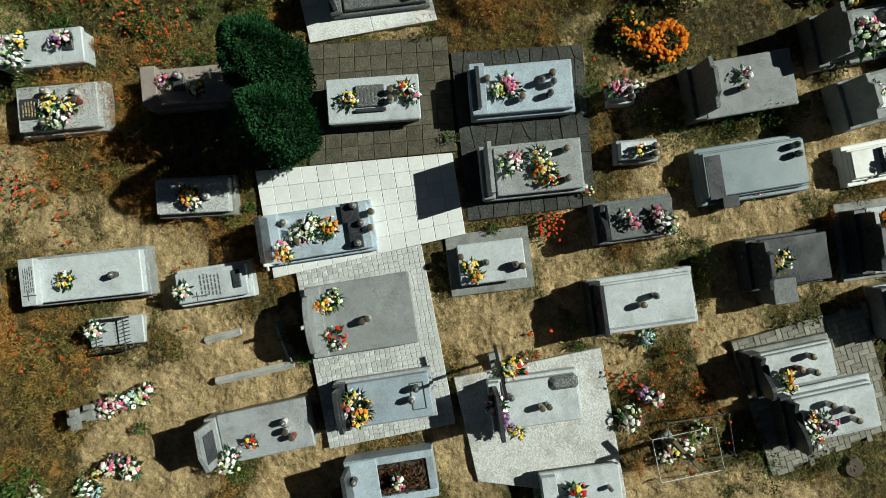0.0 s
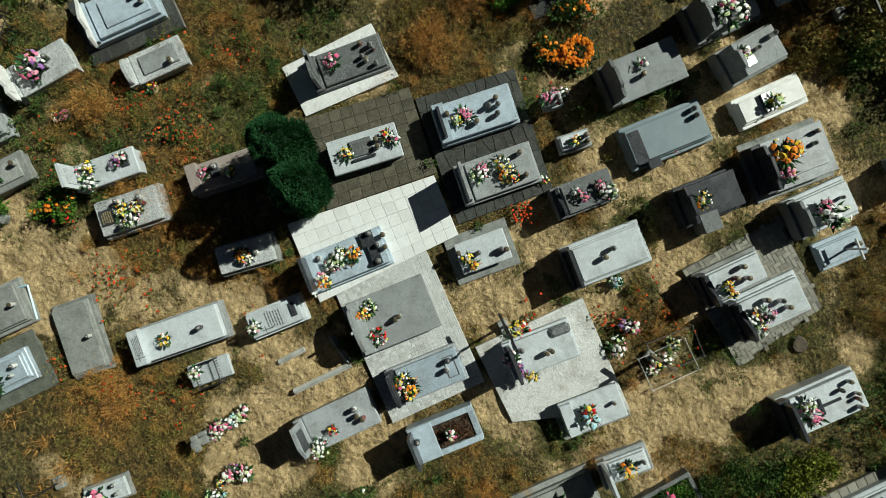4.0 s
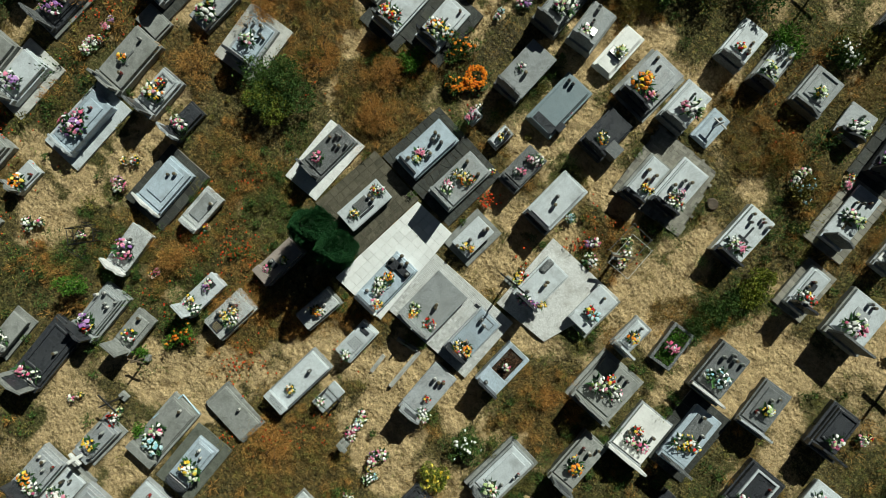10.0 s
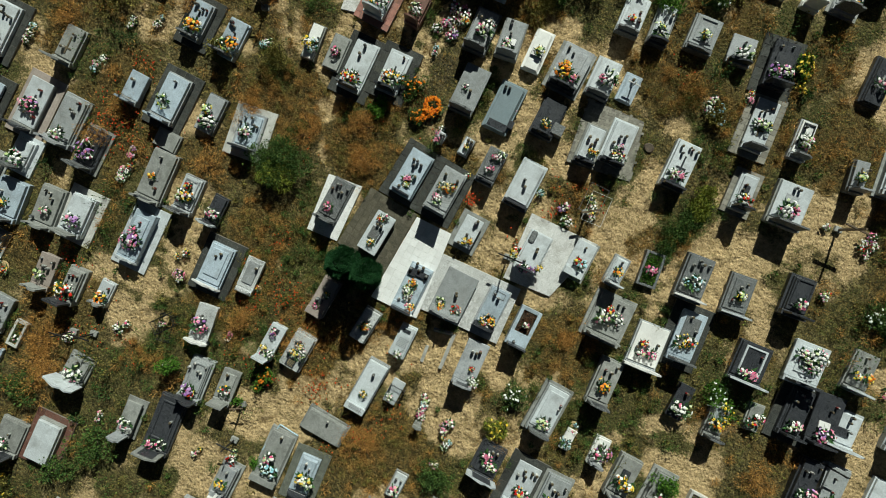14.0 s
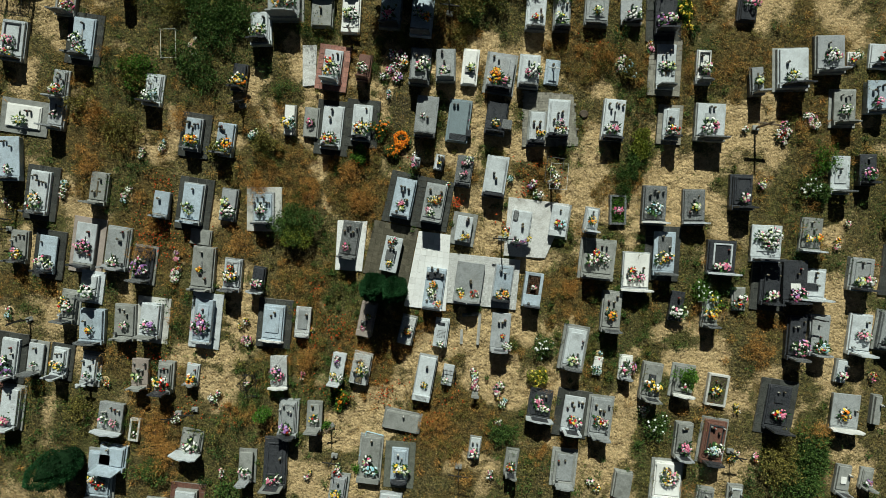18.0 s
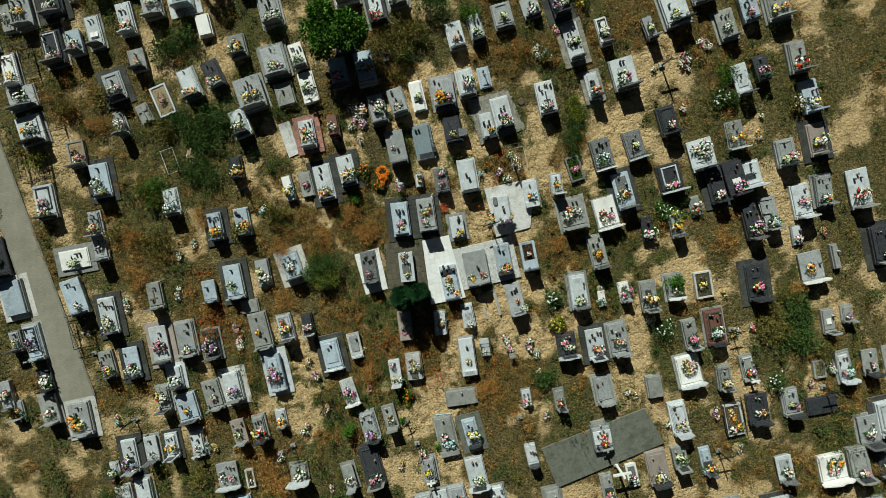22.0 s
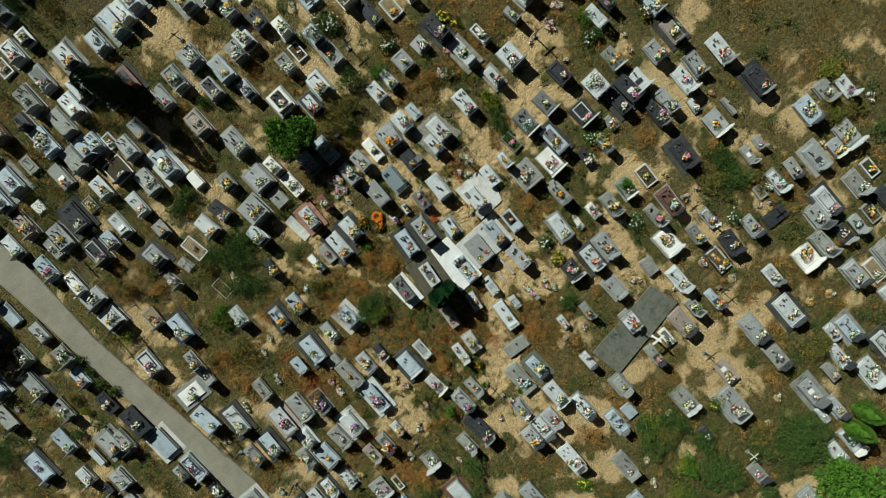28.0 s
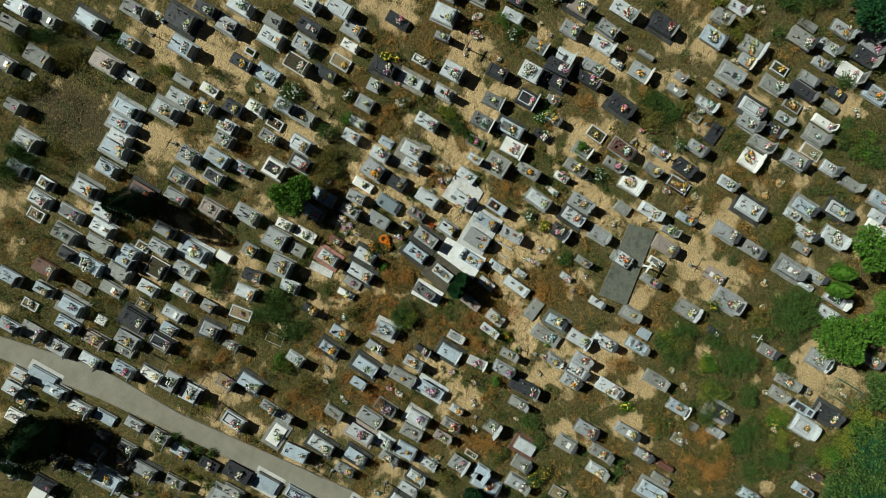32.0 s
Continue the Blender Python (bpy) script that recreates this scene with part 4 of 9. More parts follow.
def fence(x, y, rot, L, W, height, mat, words, step=0.14, bar=0.014):
    """A low metal enclosure of posts, rails and bars round a grave."""
    root = thing("grave_fence", pose(x, y, 0, 0, 0, rot), words, "fence", "grave enclosures")
    hw, hl = W / 2, L / 2
    cs = [(-hw, -hl), (hw, -hl), (hw, hl), (-hw, hl)]
    for px, py in cs:
        part("post", Shape().box(px - bar * 1.2, px + bar * 1.2, py - bar * 1.2, py + bar * 1.2, -0.1, height + 0.06, 0.004), mat, root)
    for i in range(4):
        a, b = cs[i], cs[(i + 1) % 4]
        for z in ((height, height * 0.25) if step < 1 else (height,)):
            part("rail", Shape().bar((*a, z), (*b, z), bar), mat, root)
        n = max(2, round(math.dist(a, b) / step))
        if step < 1:
            for k in range(1, n):
                p = (a[0] + (b[0] - a[0]) * k / n, a[1] + (b[1] - a[1]) * k / n)
                part("bar", Shape().bar((*p, height * 0.2), (*p, height + 0.05), 0.009), mat, root)
    return root


# ---- plants ----
def crown_points(r, n, blobs):
    """Points and outward directions on many lumps; blobs: x, y, z, radius, flattening."""
    k = r.choice(len(blobs), n, p=np.array([b[3] ** 2 for b in blobs]) / sum(b[3] ** 2 for b in blobs))
    d = r.normal(size=(n, 3))
    d /= np.linalg.norm(d, axis=1, keepdims=True)
    B = np.array(blobs)[k]
    rad = B[:, 3] * (0.62 + 0.42 * r.rand(n))
    p = B[:, :3] + d * np.stack([rad, rad, rad * B[:, 4]], 1)
    return p, d


def shrub(x, y, radius, height, kind="green", leaves=900, flowers=""):
    r = np.random.RandomState(int(abs(x * 71 + y * 37) * 10) % 99991)
    mat = {"green": LEAF_SHRUB, "bright": LEAF_BRIGHT, "olive": LEAF_OLIVE, "dry": LEAF_RUST, "straw": LEAF_STRAW, "lime": LEAF_LIME}[kind]
    words = {"green": "dark green leafy shrub growing between graves", "bright": "fresh green leafy bush between graves", "olive": "olive-green weedy thicket between graves",
             "dry": "rust-brown dried weed thicket", "straw": "pale feathery dry shrub", "lime": "yellow-green sunlit thicket at the cemetery edge"}[kind]
    if flowers:
        words = f"green bush with {COLOUR[flowers]} blooms between graves"
    root = thing("shrub", pose(x, y, 0), words, "shrub", "shrubs in the cemetery")
    nb = 15
    near = math.hypot(x, y) < 11
    leaves = int(leaves * (2.5 if near else 1.2) * (1.7 if kind == "dry" else 1))
    a, q = r.rand(nb) * math.tau, np.sqrt(r.rand(nb)) * radius * 0.92 * (0.72 + 0.28 * np.cos(np.arange(nb) * 2.4))
    blobs = [(q[i] * math.cos(a[i]), q[i] * math.sin(a[i]), height * (0.2 + 0.45 * r.rand()), radius * (0.14 + 0.27 * r.rand()), height / radius * 1.15) for i in range(nb)]
    p, d = crown_points(r, leaves, blobs)
    p[:, 2] = np.maximum(p[:, 2], 0.02)
    d = d + r.normal(size=d.shape) * 0.5 + [0, 0, 0.4]
    stray = r.rand(leaves) < 0.12
    p[stray] += r.normal(size=(int(stray.sum()), 3)) * radius * 0.16
    p[:, 2] = np.maximum(p[:, 2], 0.02)
    size = (0.04 + 0.065 * r.rand(leaves)) * (1 + radius * 0.25) * (0.85 if near else 1.08)
    part("foliage", leaves_mesh("foliage", p, d, size, [mat], None, r, 7.0 if kind in ("dry", "straw") else 1.9), None, root)
    s = Shape()
    for i in range(6):
        s.bar((r.normal() * 0.05, r.normal() * 0.05, -0.05), (q[i] * math.cos(a[i]), q[i] * math.sin(a[i]), height * 0.5), 0.012, 4)
    part("woody_base", s, BARK, root)
    if flowers:
        n = 26
        p, d = crown_points(r, n, blobs)
        d[:, 2] = np.abs(d[:, 2]) + 0.5
        p[:, 2] = np.abs(p[:, 2] - height * 0.4) + height * 0.5
        tagged(part("posy", blooms_mesh("posy", p, d, 0.04 + 0.03 * r.rand(n), [PETAL[flowers]], np.zeros(n, int), r), None, root), kind="stuff")
    return root


def tree(x, y, radius, height, words, leaves=5000, mat=None):
    r = np.random.RandomState(int(abs(x * 13 + y * 7) * 100) % 99991)
    root = thing("tree", pose(x, y, 0), words, "tree", "trees of the cemetery")
    s = Shape().lathe([(0.16, -0.1), (0.12, 0.3), (0.09, height * 0.45), (0.04, height * 0.75)], n=8)
    part("trunk", s, BARK, root)
    limbs = Shape()
    nb = 20
    blobs = []
    for i in range(nb):
        a, q = r.rand() * math.tau, math.sqrt(r.rand()) * radius * 0.72
        z = height * (0.5 + 0.35 * r.rand() * (1 - 0.5 * (q / radius)))
        blobs.append((q * math.cos(a), q * math.sin(a), z, radius * (0.2 + 0.2 * r.rand()), 0.75))
        limbs.bar((0, 0, height * (0.25 + 0.25 * r.rand())), (q * math.cos(a) * 0.9, q * math.sin(a) * 0.9, z), 0.03, 5)
    part("branchwork", limbs, BARK, root)
    p, d = crown_points(r, leaves, blobs)
    d = d + r.normal(size=d.shape) * 0.6
    part("crown", leaves_mesh("crown", p, d, (0.12 + 0.10 * r.rand(leaves)) * (0.8 + radius * 0.2), [mat or LEAF_BRIGHT], None, r, 1.7), None, root)
    return root


def conifer(x, y, radius, height, words, leaves=6000, egg=0.35, mat=None):
    """A thuja or cypress: dense upright sprays on a tapering, ribbed crown."""
    r = np.random.RandomState(int(abs(x * 29 + y * 11) * 100) % 99991)
    root = thing("conifer", pose(x, y, 0), words, "tree", "trees of the cemetery")
    part("trunk", Shape().lathe([(0.1, -0.1), (0.08, 0.3), (0.03, height * 0.8)], n=7), BARK, root)
    leaves = int(leaves * (2.2 if math.hypot(x, y) < 8 else 1.3))
    K = int(260 * (1 + radius))
    ku, ka = r.rand(K) ** 0.8, r.rand(K) * math.tau
    pick = r.randint(0, K, leaves)
    u = np.clip(ku[pick] + r.normal(size=leaves) * 0.018 / (0.4 + radius), 0, 1)
    a = ka[pick] + r.normal(size=leaves) * 0.13
    prof = np.where(u < egg, 0.55 + 0.45 * np.sin(u / egg * math.pi / 2), np.cos((u - egg) / (1 - egg) * math.pi / 2) ** 0.5)
    lump = (0.88 + 0.26 * r.rand(K))[pick] + 0.06 * np.sin(5 * a + u * 9)
    q = radius * prof * lump * (0.80 + 0.22 * r.rand(leaves))
    p = np.stack([np.cos(a) * q, np.sin(a) * q, 0.1 + u * height * 0.93], 1)
    d = np.stack([np.cos(a), np.sin(a), 0.9 + 0.5 * r.rand(leaves)], 1) + r.normal(size=(leaves, 3)) * 0.35
    part("crown", leaves_mesh("crown", p, d, (0.04 + 0.04 * r.rand(leaves)) * (0.35 + radius), [mat or LEAF_THUJA], None, r, 1.9), None, root)
    # without mat, a near-black core paints in the shade between the sprays
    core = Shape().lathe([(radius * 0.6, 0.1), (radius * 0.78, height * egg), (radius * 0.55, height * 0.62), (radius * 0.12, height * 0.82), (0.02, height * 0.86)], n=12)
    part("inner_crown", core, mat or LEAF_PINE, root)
    return root



# ---- ground cover, by stretches ----
patch("sand", 2.91, -6.34, 2.2, 1.6)
patch("sand", 2.34, -3.56, 1.2, 0.8)
patch("sand", 1.25, 0.88, 1.5, 1.0)
patch("sand", 0.82, 2.41, 1.2, 0.9)
patch("sand", -0.25, 5.94, 0.8, 1.8)
patch("sand", -2.79, 4.44, 0.9, 0.8)
patch("sand", 2.86, 5.34, 1.0, 0.8)
patch("sand", 0.30, -5.14, 0.8, 0.8)
patch("sand", 4.29, -0.50, 1.2, 1.5)
patch("dry", -4.15, 1.85, 1.0, 1.6)
patch("dry", 1.51, -8.14, 1.4, 1.5)
patch("dry", -4.96, 1.58, 1.1, 0.9)
patch("dry", 0.69, -9.33, 1.1, 0.9)
patch("dry", 5.40, -1.59, 1.0, 0.9, 0.8)
patch("dry", -6.43, -2.89, 0.9, 0.8, 0.6)
patch("dry", -3.08, -6.63, 0.8, 0.6, 0.7)
patch("dry", 0.67, -9.45, 1.6, 1.2)
patch("dry", -4.78, 1.77, 1.3, 0.8)
patch("dry", 5.57, -1.42, 1.1, 0.9, 0.8)
patch("green", 8.23, 5.07, 0.8, 0.8, 0.8)
patch("green", -9.89, -14.86, 2.0, 1.6, 0.8)
patch("green", -16.11, -3.43, 1.6, 1.4, 0.6)
patch("dry", -2.23, -6.20, 1.3, 1.5)
patch("dry", 1.45, -5.66, 0.9, 0.9)
patch("dry", -1.71, 3.48, 0.9, 0.5)
patch("dry", -4.75, -5.80, 0.8, 1.2)
patch("dry", -1.03, -3.59, 0.5, 0.4)
patch("dry", 4.54, 0.36, 0.5, 0.6)
patch("green", -5.36, -4.70, 0.45, 0.7, 0.5)
patch("sand", -4.6, -6.1, 0.8, 0.6, 0.5)
patch("sand", -2.0, -6.6, 0.9, 0.7, 0.5)
patch("sand", 0.6, 5.2, 0.5, 1.0, 0.5)
patch("sand", -1.4, 4.9, 0.5, 0.8, 0.5)
patch("green", 5.16, 4.98, 0.8, 1.2, 0.8)
patch("sand", -2.78, -7.99, 1.6, 1.3)
patch("sand", 2.23, -5.89, 1.3, 1.7)
patch("sand", 13.56, 8.40, 1.8, 1.3)
patch("sand", 10.57, 4.92, 2.0, 1.6)
patch("sand", -15.45, 3.81, 1.4, 1.8)
patch("sand", -21.69, 10.10, 1.2, 1.8, 0.7)
patch("sand", 1.35, 10.26, 1.2, 0.8)
patch("sand", 19.21, -1.63, 1.0, 3.4)
patch("sand", 13.52, -4.25, 1.6, 2.0)
patch("sand", 9.25, -7.89, 0.9, 2.0)
patch("sand", 22.65, 8.70, 1.0, 4.0)
patch("sand", -5.44, -13.04, 1.5, 1.2)
patch("sand", -9.88, -5.03, 1.0, 2.0)
patch("sand", 15.33, -11.11, 1.2, 3.0)
patch("dry", -4.96, 2.31, 1.4, 1.0)
patch("dry", -9.90, 2.43, 2.6, 1.6)
patch("dry", -3.98, -6.40, 1.8, 1.6)
patch("dry", 0.61, -8.99, 1.6, 2.2)
patch("dry", -17.68, 3.25, 2.6, 1.5)
patch("dry", -15.06, -1.16, 1.5, 2.0)
patch("dry", -13.92, -10.67, 1.8, 2.6)
patch("dry", 5.67, -1.63, 1.4, 1.5)
patch("dry", -7.35, -4.45, 1.4, 2.6)
patch("dry", -1.32, 12.13, 1.8, 1.6)
patch("dry", 15.33, -3.07, 1.8, 1.1)
patch("dry", -4.27, 4.42, 1.0, 0.8)
patch("green", -13.70, 8.03, 3.2, 3.0)
patch("green", -18.51, 5.42, 1.5, 1.0)
patch("green", 4.32, -9.68, 1.8, 2.2)
patch("green", 18.05, -8.35, 1.6, 3.0)
patch("green", -22.92, -10.86, 1.6, 3.0)
patch("green", -18.41, -10.93, 1.6, 2.2)
patch("green", -24.03, -13.12, 3.0, 1.6)
patch("green", 9.92, -1.72, 2.4, 1.2, 0.6)
patch("green", 19.17, 5.57, 2.0, 2.0, 0.7)
patch("green", -11.12, -12.32, 1.8, 2.4, 0.7)
patch("green", 7.89, -26.64, 3.0, 3.2)
patch("green", 2.00, -27.70, 3.0, 3.6)
patch("green", -0.83, -32.80, 2.6, 4.0)
patch("green", 2.19, -21.43, 2.0, 2.6)
patch("green", 25.43, -23.94, 2.6, 2.6)
patch("green", 16.24, -23.17, 1.6, 2.0)
patch("green", -0.86, -24.15, 2.0, 2.0, 0.8)
patch("green", 3.42, -40.53, 4.0, 4.0)
patch("dry", -4.66, -28.64, 2.2, 4.0)
patch("dry", 12.26, -31.60, 1.4, 2.4, 0.5)
patch("sand", 10.58, -18.03, 1.2, 4.6)
patch("sand", 8.98, -33.97, 2.4, 2.6)
patch("sand", 3.39, -24.26, 1.4, 1.2)
patch("sand", -3.65, -35.61, 1.0, 1.3)
patch("sand", 28.23, -22.53, 1.2, 3.0)
patch("sand", 0.64, 29.13, 1.8, 2.4)
patch("sand", 2.31, 23.76, 2.2, 3.0)
patch("sand", 12.54, 13.32, 1.6, 1.8)
patch("sand", 3.92, 15.54, 1.4, 1.6)
patch("sand", -6.57, 24.77, 1.6, 2.6)
patch("sand", 24.38, -9.02, 1.5, 1.4)
patch("sand", -0.50, -17.23, 1.3, 1.5)
patch("sand", -3.22, -16.67, 1.3, 2.0)
patch("sand", -5.79, -22.04, 1.2, 3.0)
patch("ash", -3.51, 6.24, 0.8, 1.2, 0.6)
patch("field", 27.39, -3.29, 5.0, 7.5)
patch("field", 30.92, -0.19, 5.0, 6.0)
patch("ash", -8.35, 31.64, 2.6, 4.2)
patch("ash", -9.91, 26.49, 1.3, 2.0, 0.7)
patch("dry", -2.30, 16.58, 1.5, 2.4)
patch("dry", 16.46, -18.15, 1.0, 2.0)
patch("green", -3.79, 35.37, 2.0, 3.6, 0.7)
patch("green", -26.95, 17.93, 0.7, 8.0, 0.5)
patch("green", -4.64, 37.45, 6.0, 6.0, 0.75)
patch("green", -4.73, 32.73, 2.2, 4.0, 0.8)
patch("green", 7.15, 18.13, 2.0, 2.0, 0.6)
patch("green", -3.79, 28.04, 1.6, 3.0, 0.6)
patch("green", -12.05, 33.12, 5.0, 5.0, 0.7)
patch("dry", -18.84, 29.15, 4.5, 4.5, 0.5)
patch("green", -24.22, 27.06, 4.5, 4.0, 0.7)
patch("green", 32.20, -17.83, 6.0, 6.0, 0.65)
patch("green", 24.58, -27.04, 5.0, 5.0, 0.7)
patch("green", 6.82, -17.63, 1.5, 3.0, 0.4)
patch("green", -21.70, 19.08, 6.0, 6.0, 0.6)
patch("green", -35.86, 19.19, 6.0, 5.0, 0.7)
patch("green", 10.89, -29.46, 3.0, 3.0)
patch("green", 1.88, -24.70, 3.0, 3.0, 0.8)
patch("green", 0.10, -37.19, 4.0, 5.0)
patch("green", -5.15, -32.72, 3.0, 4.0, 0.7)
patch("green", -4.90, -26.33, 2.0, 3.0, 0.6)
patch("green", 8.16, -40.28, 4.0, 5.0, 0.6)
patch("green", -30.27, 9.33, 4.0, 4.0, 0.5)
patch("green", -11.29, 22.72, 5.0, 4.0, 0.5)
patch("green", 16.22, 3.56, 1.4, 2.2, 0.7)
patch("dry", 4.95, 10.15, 1.6, 1.8, 0.8)
patch("dry", 12.09, 9.92, 1.2, 2.0, 0.6)
patch("green", 6.15, 10.70, 1.0, 1.4, 0.7)
patch("dry", -3.13, -7.63, 0.7, 0.9, 0.7)
patch("dry", 5.13, 10.14, 1.6, 1.5, 0.9)
patch("green", 5.66, 9.69, 1.2, 1.3, 0.7)
patch("dry", 7.43, 9.71, 1.2, 1.2, 0.9)
patch("green", 4.89, 13.05, 1.6, 1.2, 0.7)
patch("dry", 6.43, 12.17, 1.0, 1.2, 0.8)
patch("dry", 10.42, 13.49, 1.4, 1.6, 0.5)
patch("dry", 9.56, 10.26, 1.0, 2.0, 0.8)
patch("green", 8.98, 11.46, 1.0, 1.0, 0.6)
patch("dry", 12.54, 11.02, 1.6, 2.0, 0.8)
patch("dry", 16.07, 8.51, 1.4, 1.4, 0.6)
patch("dry", 18.13, 6.65, 1.6, 1.6, 0.7)
patch("green", 18.12, 5.17, 1.6, 1.2, 0.6)
patch("dry", 21.96, 6.51, 1.4, 2.4, 0.7)
patch("green", 20.78, 9.50, 1.4, 1.6, 0.5)
patch("dry", 15.21, 11.79, 1.6, 1.4, 0.6)
patch("dry", -19.11, 11.43, 1.8, 1.6, 0.9)
patch("dry", -17.06, 9.22, 1.2, 2.0, 0.8)
patch("dry", -19.14, 5.93, 1.6, 1.2, 0.7)
patch("green", -14.25, 9.11, 2.6, 2.6, 0.9)
patch("green", -0.38, 11.73, 2.0, 1.6)
patch("dry", 5.21, 10.51, 1.2, 1.4, 0.9)
patch("green", 8.32, 5.55, 1.1, 0.9)
patch("green", 7.38, 9.28, 0.9, 0.9, 0.8)
patch("sand", -11.35, -8.61, 1.4, 1.0)
patch("sand", -4.11, -10.18, 1.6, 0.9)
patch("sand", -11.77, -7.08, 0.9, 0.6)
patch("sand", -0.76, -6.05, 1.2, 0.7)
patch("sand", 5.79, 4.38, 1.3, 1.2)
patch("sand", 5.69, 3.28, 0.9, 0.9)
patch("sand", -2.05, -9.35, 0.9, 1.1)
patch("sand", 9.43, -18.55, 1.1, 1.8)
patch("sand", 12.70, -17.07, 1.0, 1.4)
patch("sand", 13.50, -18.84, 0.9, 1.0)
patch("sand", 3.46, -23.84, 0.9, 0.9)
patch("sand", 8.32, -31.46, 1.0, 1.0)
patch("sand", -2.66, -20.78, 1.0, 0.9)
patch("sand", -8.81, -17.40, 1.0, 0.9)
patch("sand", 4.21, -16.20, 1.0, 0.8)
patch("dry", 2.62, -7.93, 1.2, 1.2)
patch("dry", -1.29, -19.04, 1.0, 0.9)
patch("dry", 2.64, -5.21, 1.0, 1.0)
patch("dry", -18.91, 2.62, 2.0, 1.8, 0.9)
patch("green", -17.43, 5.15, 1.8, 1.6, 0.9)
patch("dry", -14.07, 3.94, 1.4, 1.4, 0.8)
patch("dry", -21.23, 5.72, 1.8, 1.6, 0.7)
patch("dry", 13.43, 11.73, 1.8, 1.4, 0.6)
patch("green", 11.36, 12.62, 1.2, 1.2, 0.6)
patch("green", 1.64, 11.76, 1.5, 1.2, 0.9)
patch("dry", 4.15, 12.62, 1.4, 1.2, 0.8)
patch("green", 3.79, 14.37, 1.2, 1.2, 0.7)
patch("sand", 3.72, -3.40, 1.0, 0.80, 1)
patch("sand", 10.42, 3.52, 1.2, 0.96, 1)
patch("sand", 13.26, 2.63, 0.8, 0.64, 1)
patch("sand", 10.87, -2.75, 0.8, 0.64, 0.6)
patch("sand", 6.80, -5.50, 0.6, 0.48, 0.8)
patch("dry", 6.00, -1.76, 0.8, 0.64, 1)
patch("sand", -4.01, -10.25, 1.2, 0.96, 0.7)
patch("sand", -10.80, -9.25, 0.8, 0.64, 0.7)
patch("sand", 1.95, -5.03, 0.8, 0.64, 0.8)
patch("green", -2.39, 35.68, 2.5, 2.5, 0.6)
patch("green", -2.69, 32.90, 2.0, 2.0, 0.5)
patch("dry", -4.97, -30.09, 2.2, 2.2, 0.8)
patch("green", -1.00, -35.44, 3.0, 3.0, 0.8)
patch("green", -9.01, 35.93, 2.5, 2.5, 0.5)
patch("green", 26.26, -25.20, 2.5, 2.5, 0.9)
patch("sand", 7.47, -32.54, 2.0, 2.0, 0.8)
patch("sand", 26.99, -22.82, 1.5, 1.5, 0.8)
patch("sand", 27.09, -19.08, 1.2, 1.2, 0.6)
patch("dry", -5.14, -30.36, 1.5, 1.5, 0.7)
patch("dry", -4.28, -23.98, 1, 1, 0.8)
patch("dry", 0.03, -10.19, 0.9, 0.9, 0.8)
patch("dry", -1.51, -17.62, 1.0, 1.0, 0.8)
patch("dry", -6.44, -7.42, 0.7, 0.7, 0.7)
patch("dry", -13.25, -12.29, 1.2, 1.0, 0.9)
patch("dry", -2.65, -26.56, 1.2, 1.2, 0.9)
patch("dry", -0.99, -33.72, 1, 1, 0.7)
patch("dry", -11.47, -21.54, 1.2, 1.2, 0.8)
patch("dry", -6.10, -26.88, 1.2, 1.2, 0.8)
patch("dry", -2.35, 13.25, 1.2, 1.0, 0.9)
patch("dry", -6.34, 15.91, 1, 1, 0.7)
patch("dry", -3.50, 18.41, 1, 1, 0.8)
patch("dry", -14.34, 23.02, 1.2, 1.2, 0.8)
patch("dry", -9.48, 24.14, 0.9, 0.9, 0.8)
patch("dry", 3.53, 6.55, 0.8, 0.8, 0.7)
patch("dry", 6.01, 15.21, 0.9, 0.9, 0.8)
patch("dry", 5.47, 10.42, 0.8, 0.8, 0.8)
patch("sand", 3.79, -29.09, 0.7, 0.7, 0.8)
patch("sand", -2.40, -21.87, 0.9, 0.9, 0.8)
patch("sand", -4.80, -21.89, 0.8, 0.8, 0.8)
patch("sand", 7.20, -18.90, 0.9, 0.9, 0.8)
patch("sand", -0.61, 26.30, 0.8, 0.8, 0.8)
patch("sand", 4.10, -7.60, 0.9, 0.8)
patch("sand", -10.99, -7.11, 0.9, 0.7, 0.7)
patch("sand", 2.84, -5.81, 1.0, 0.9)
patch("sand", 1.96, -6.87, 0.7, 0.5, 0.8)
patch("sand", 1.38, -4.48, 0.7, 0.6, 0.9)
patch("sand", 4.35, -4.14, 0.9, 0.6)
patch("sand", 3.77, -2.93, 0.6, 0.5)
patch("sand", 3.35, -7.26, 0.6, 0.5, 0.8)
build_ground()

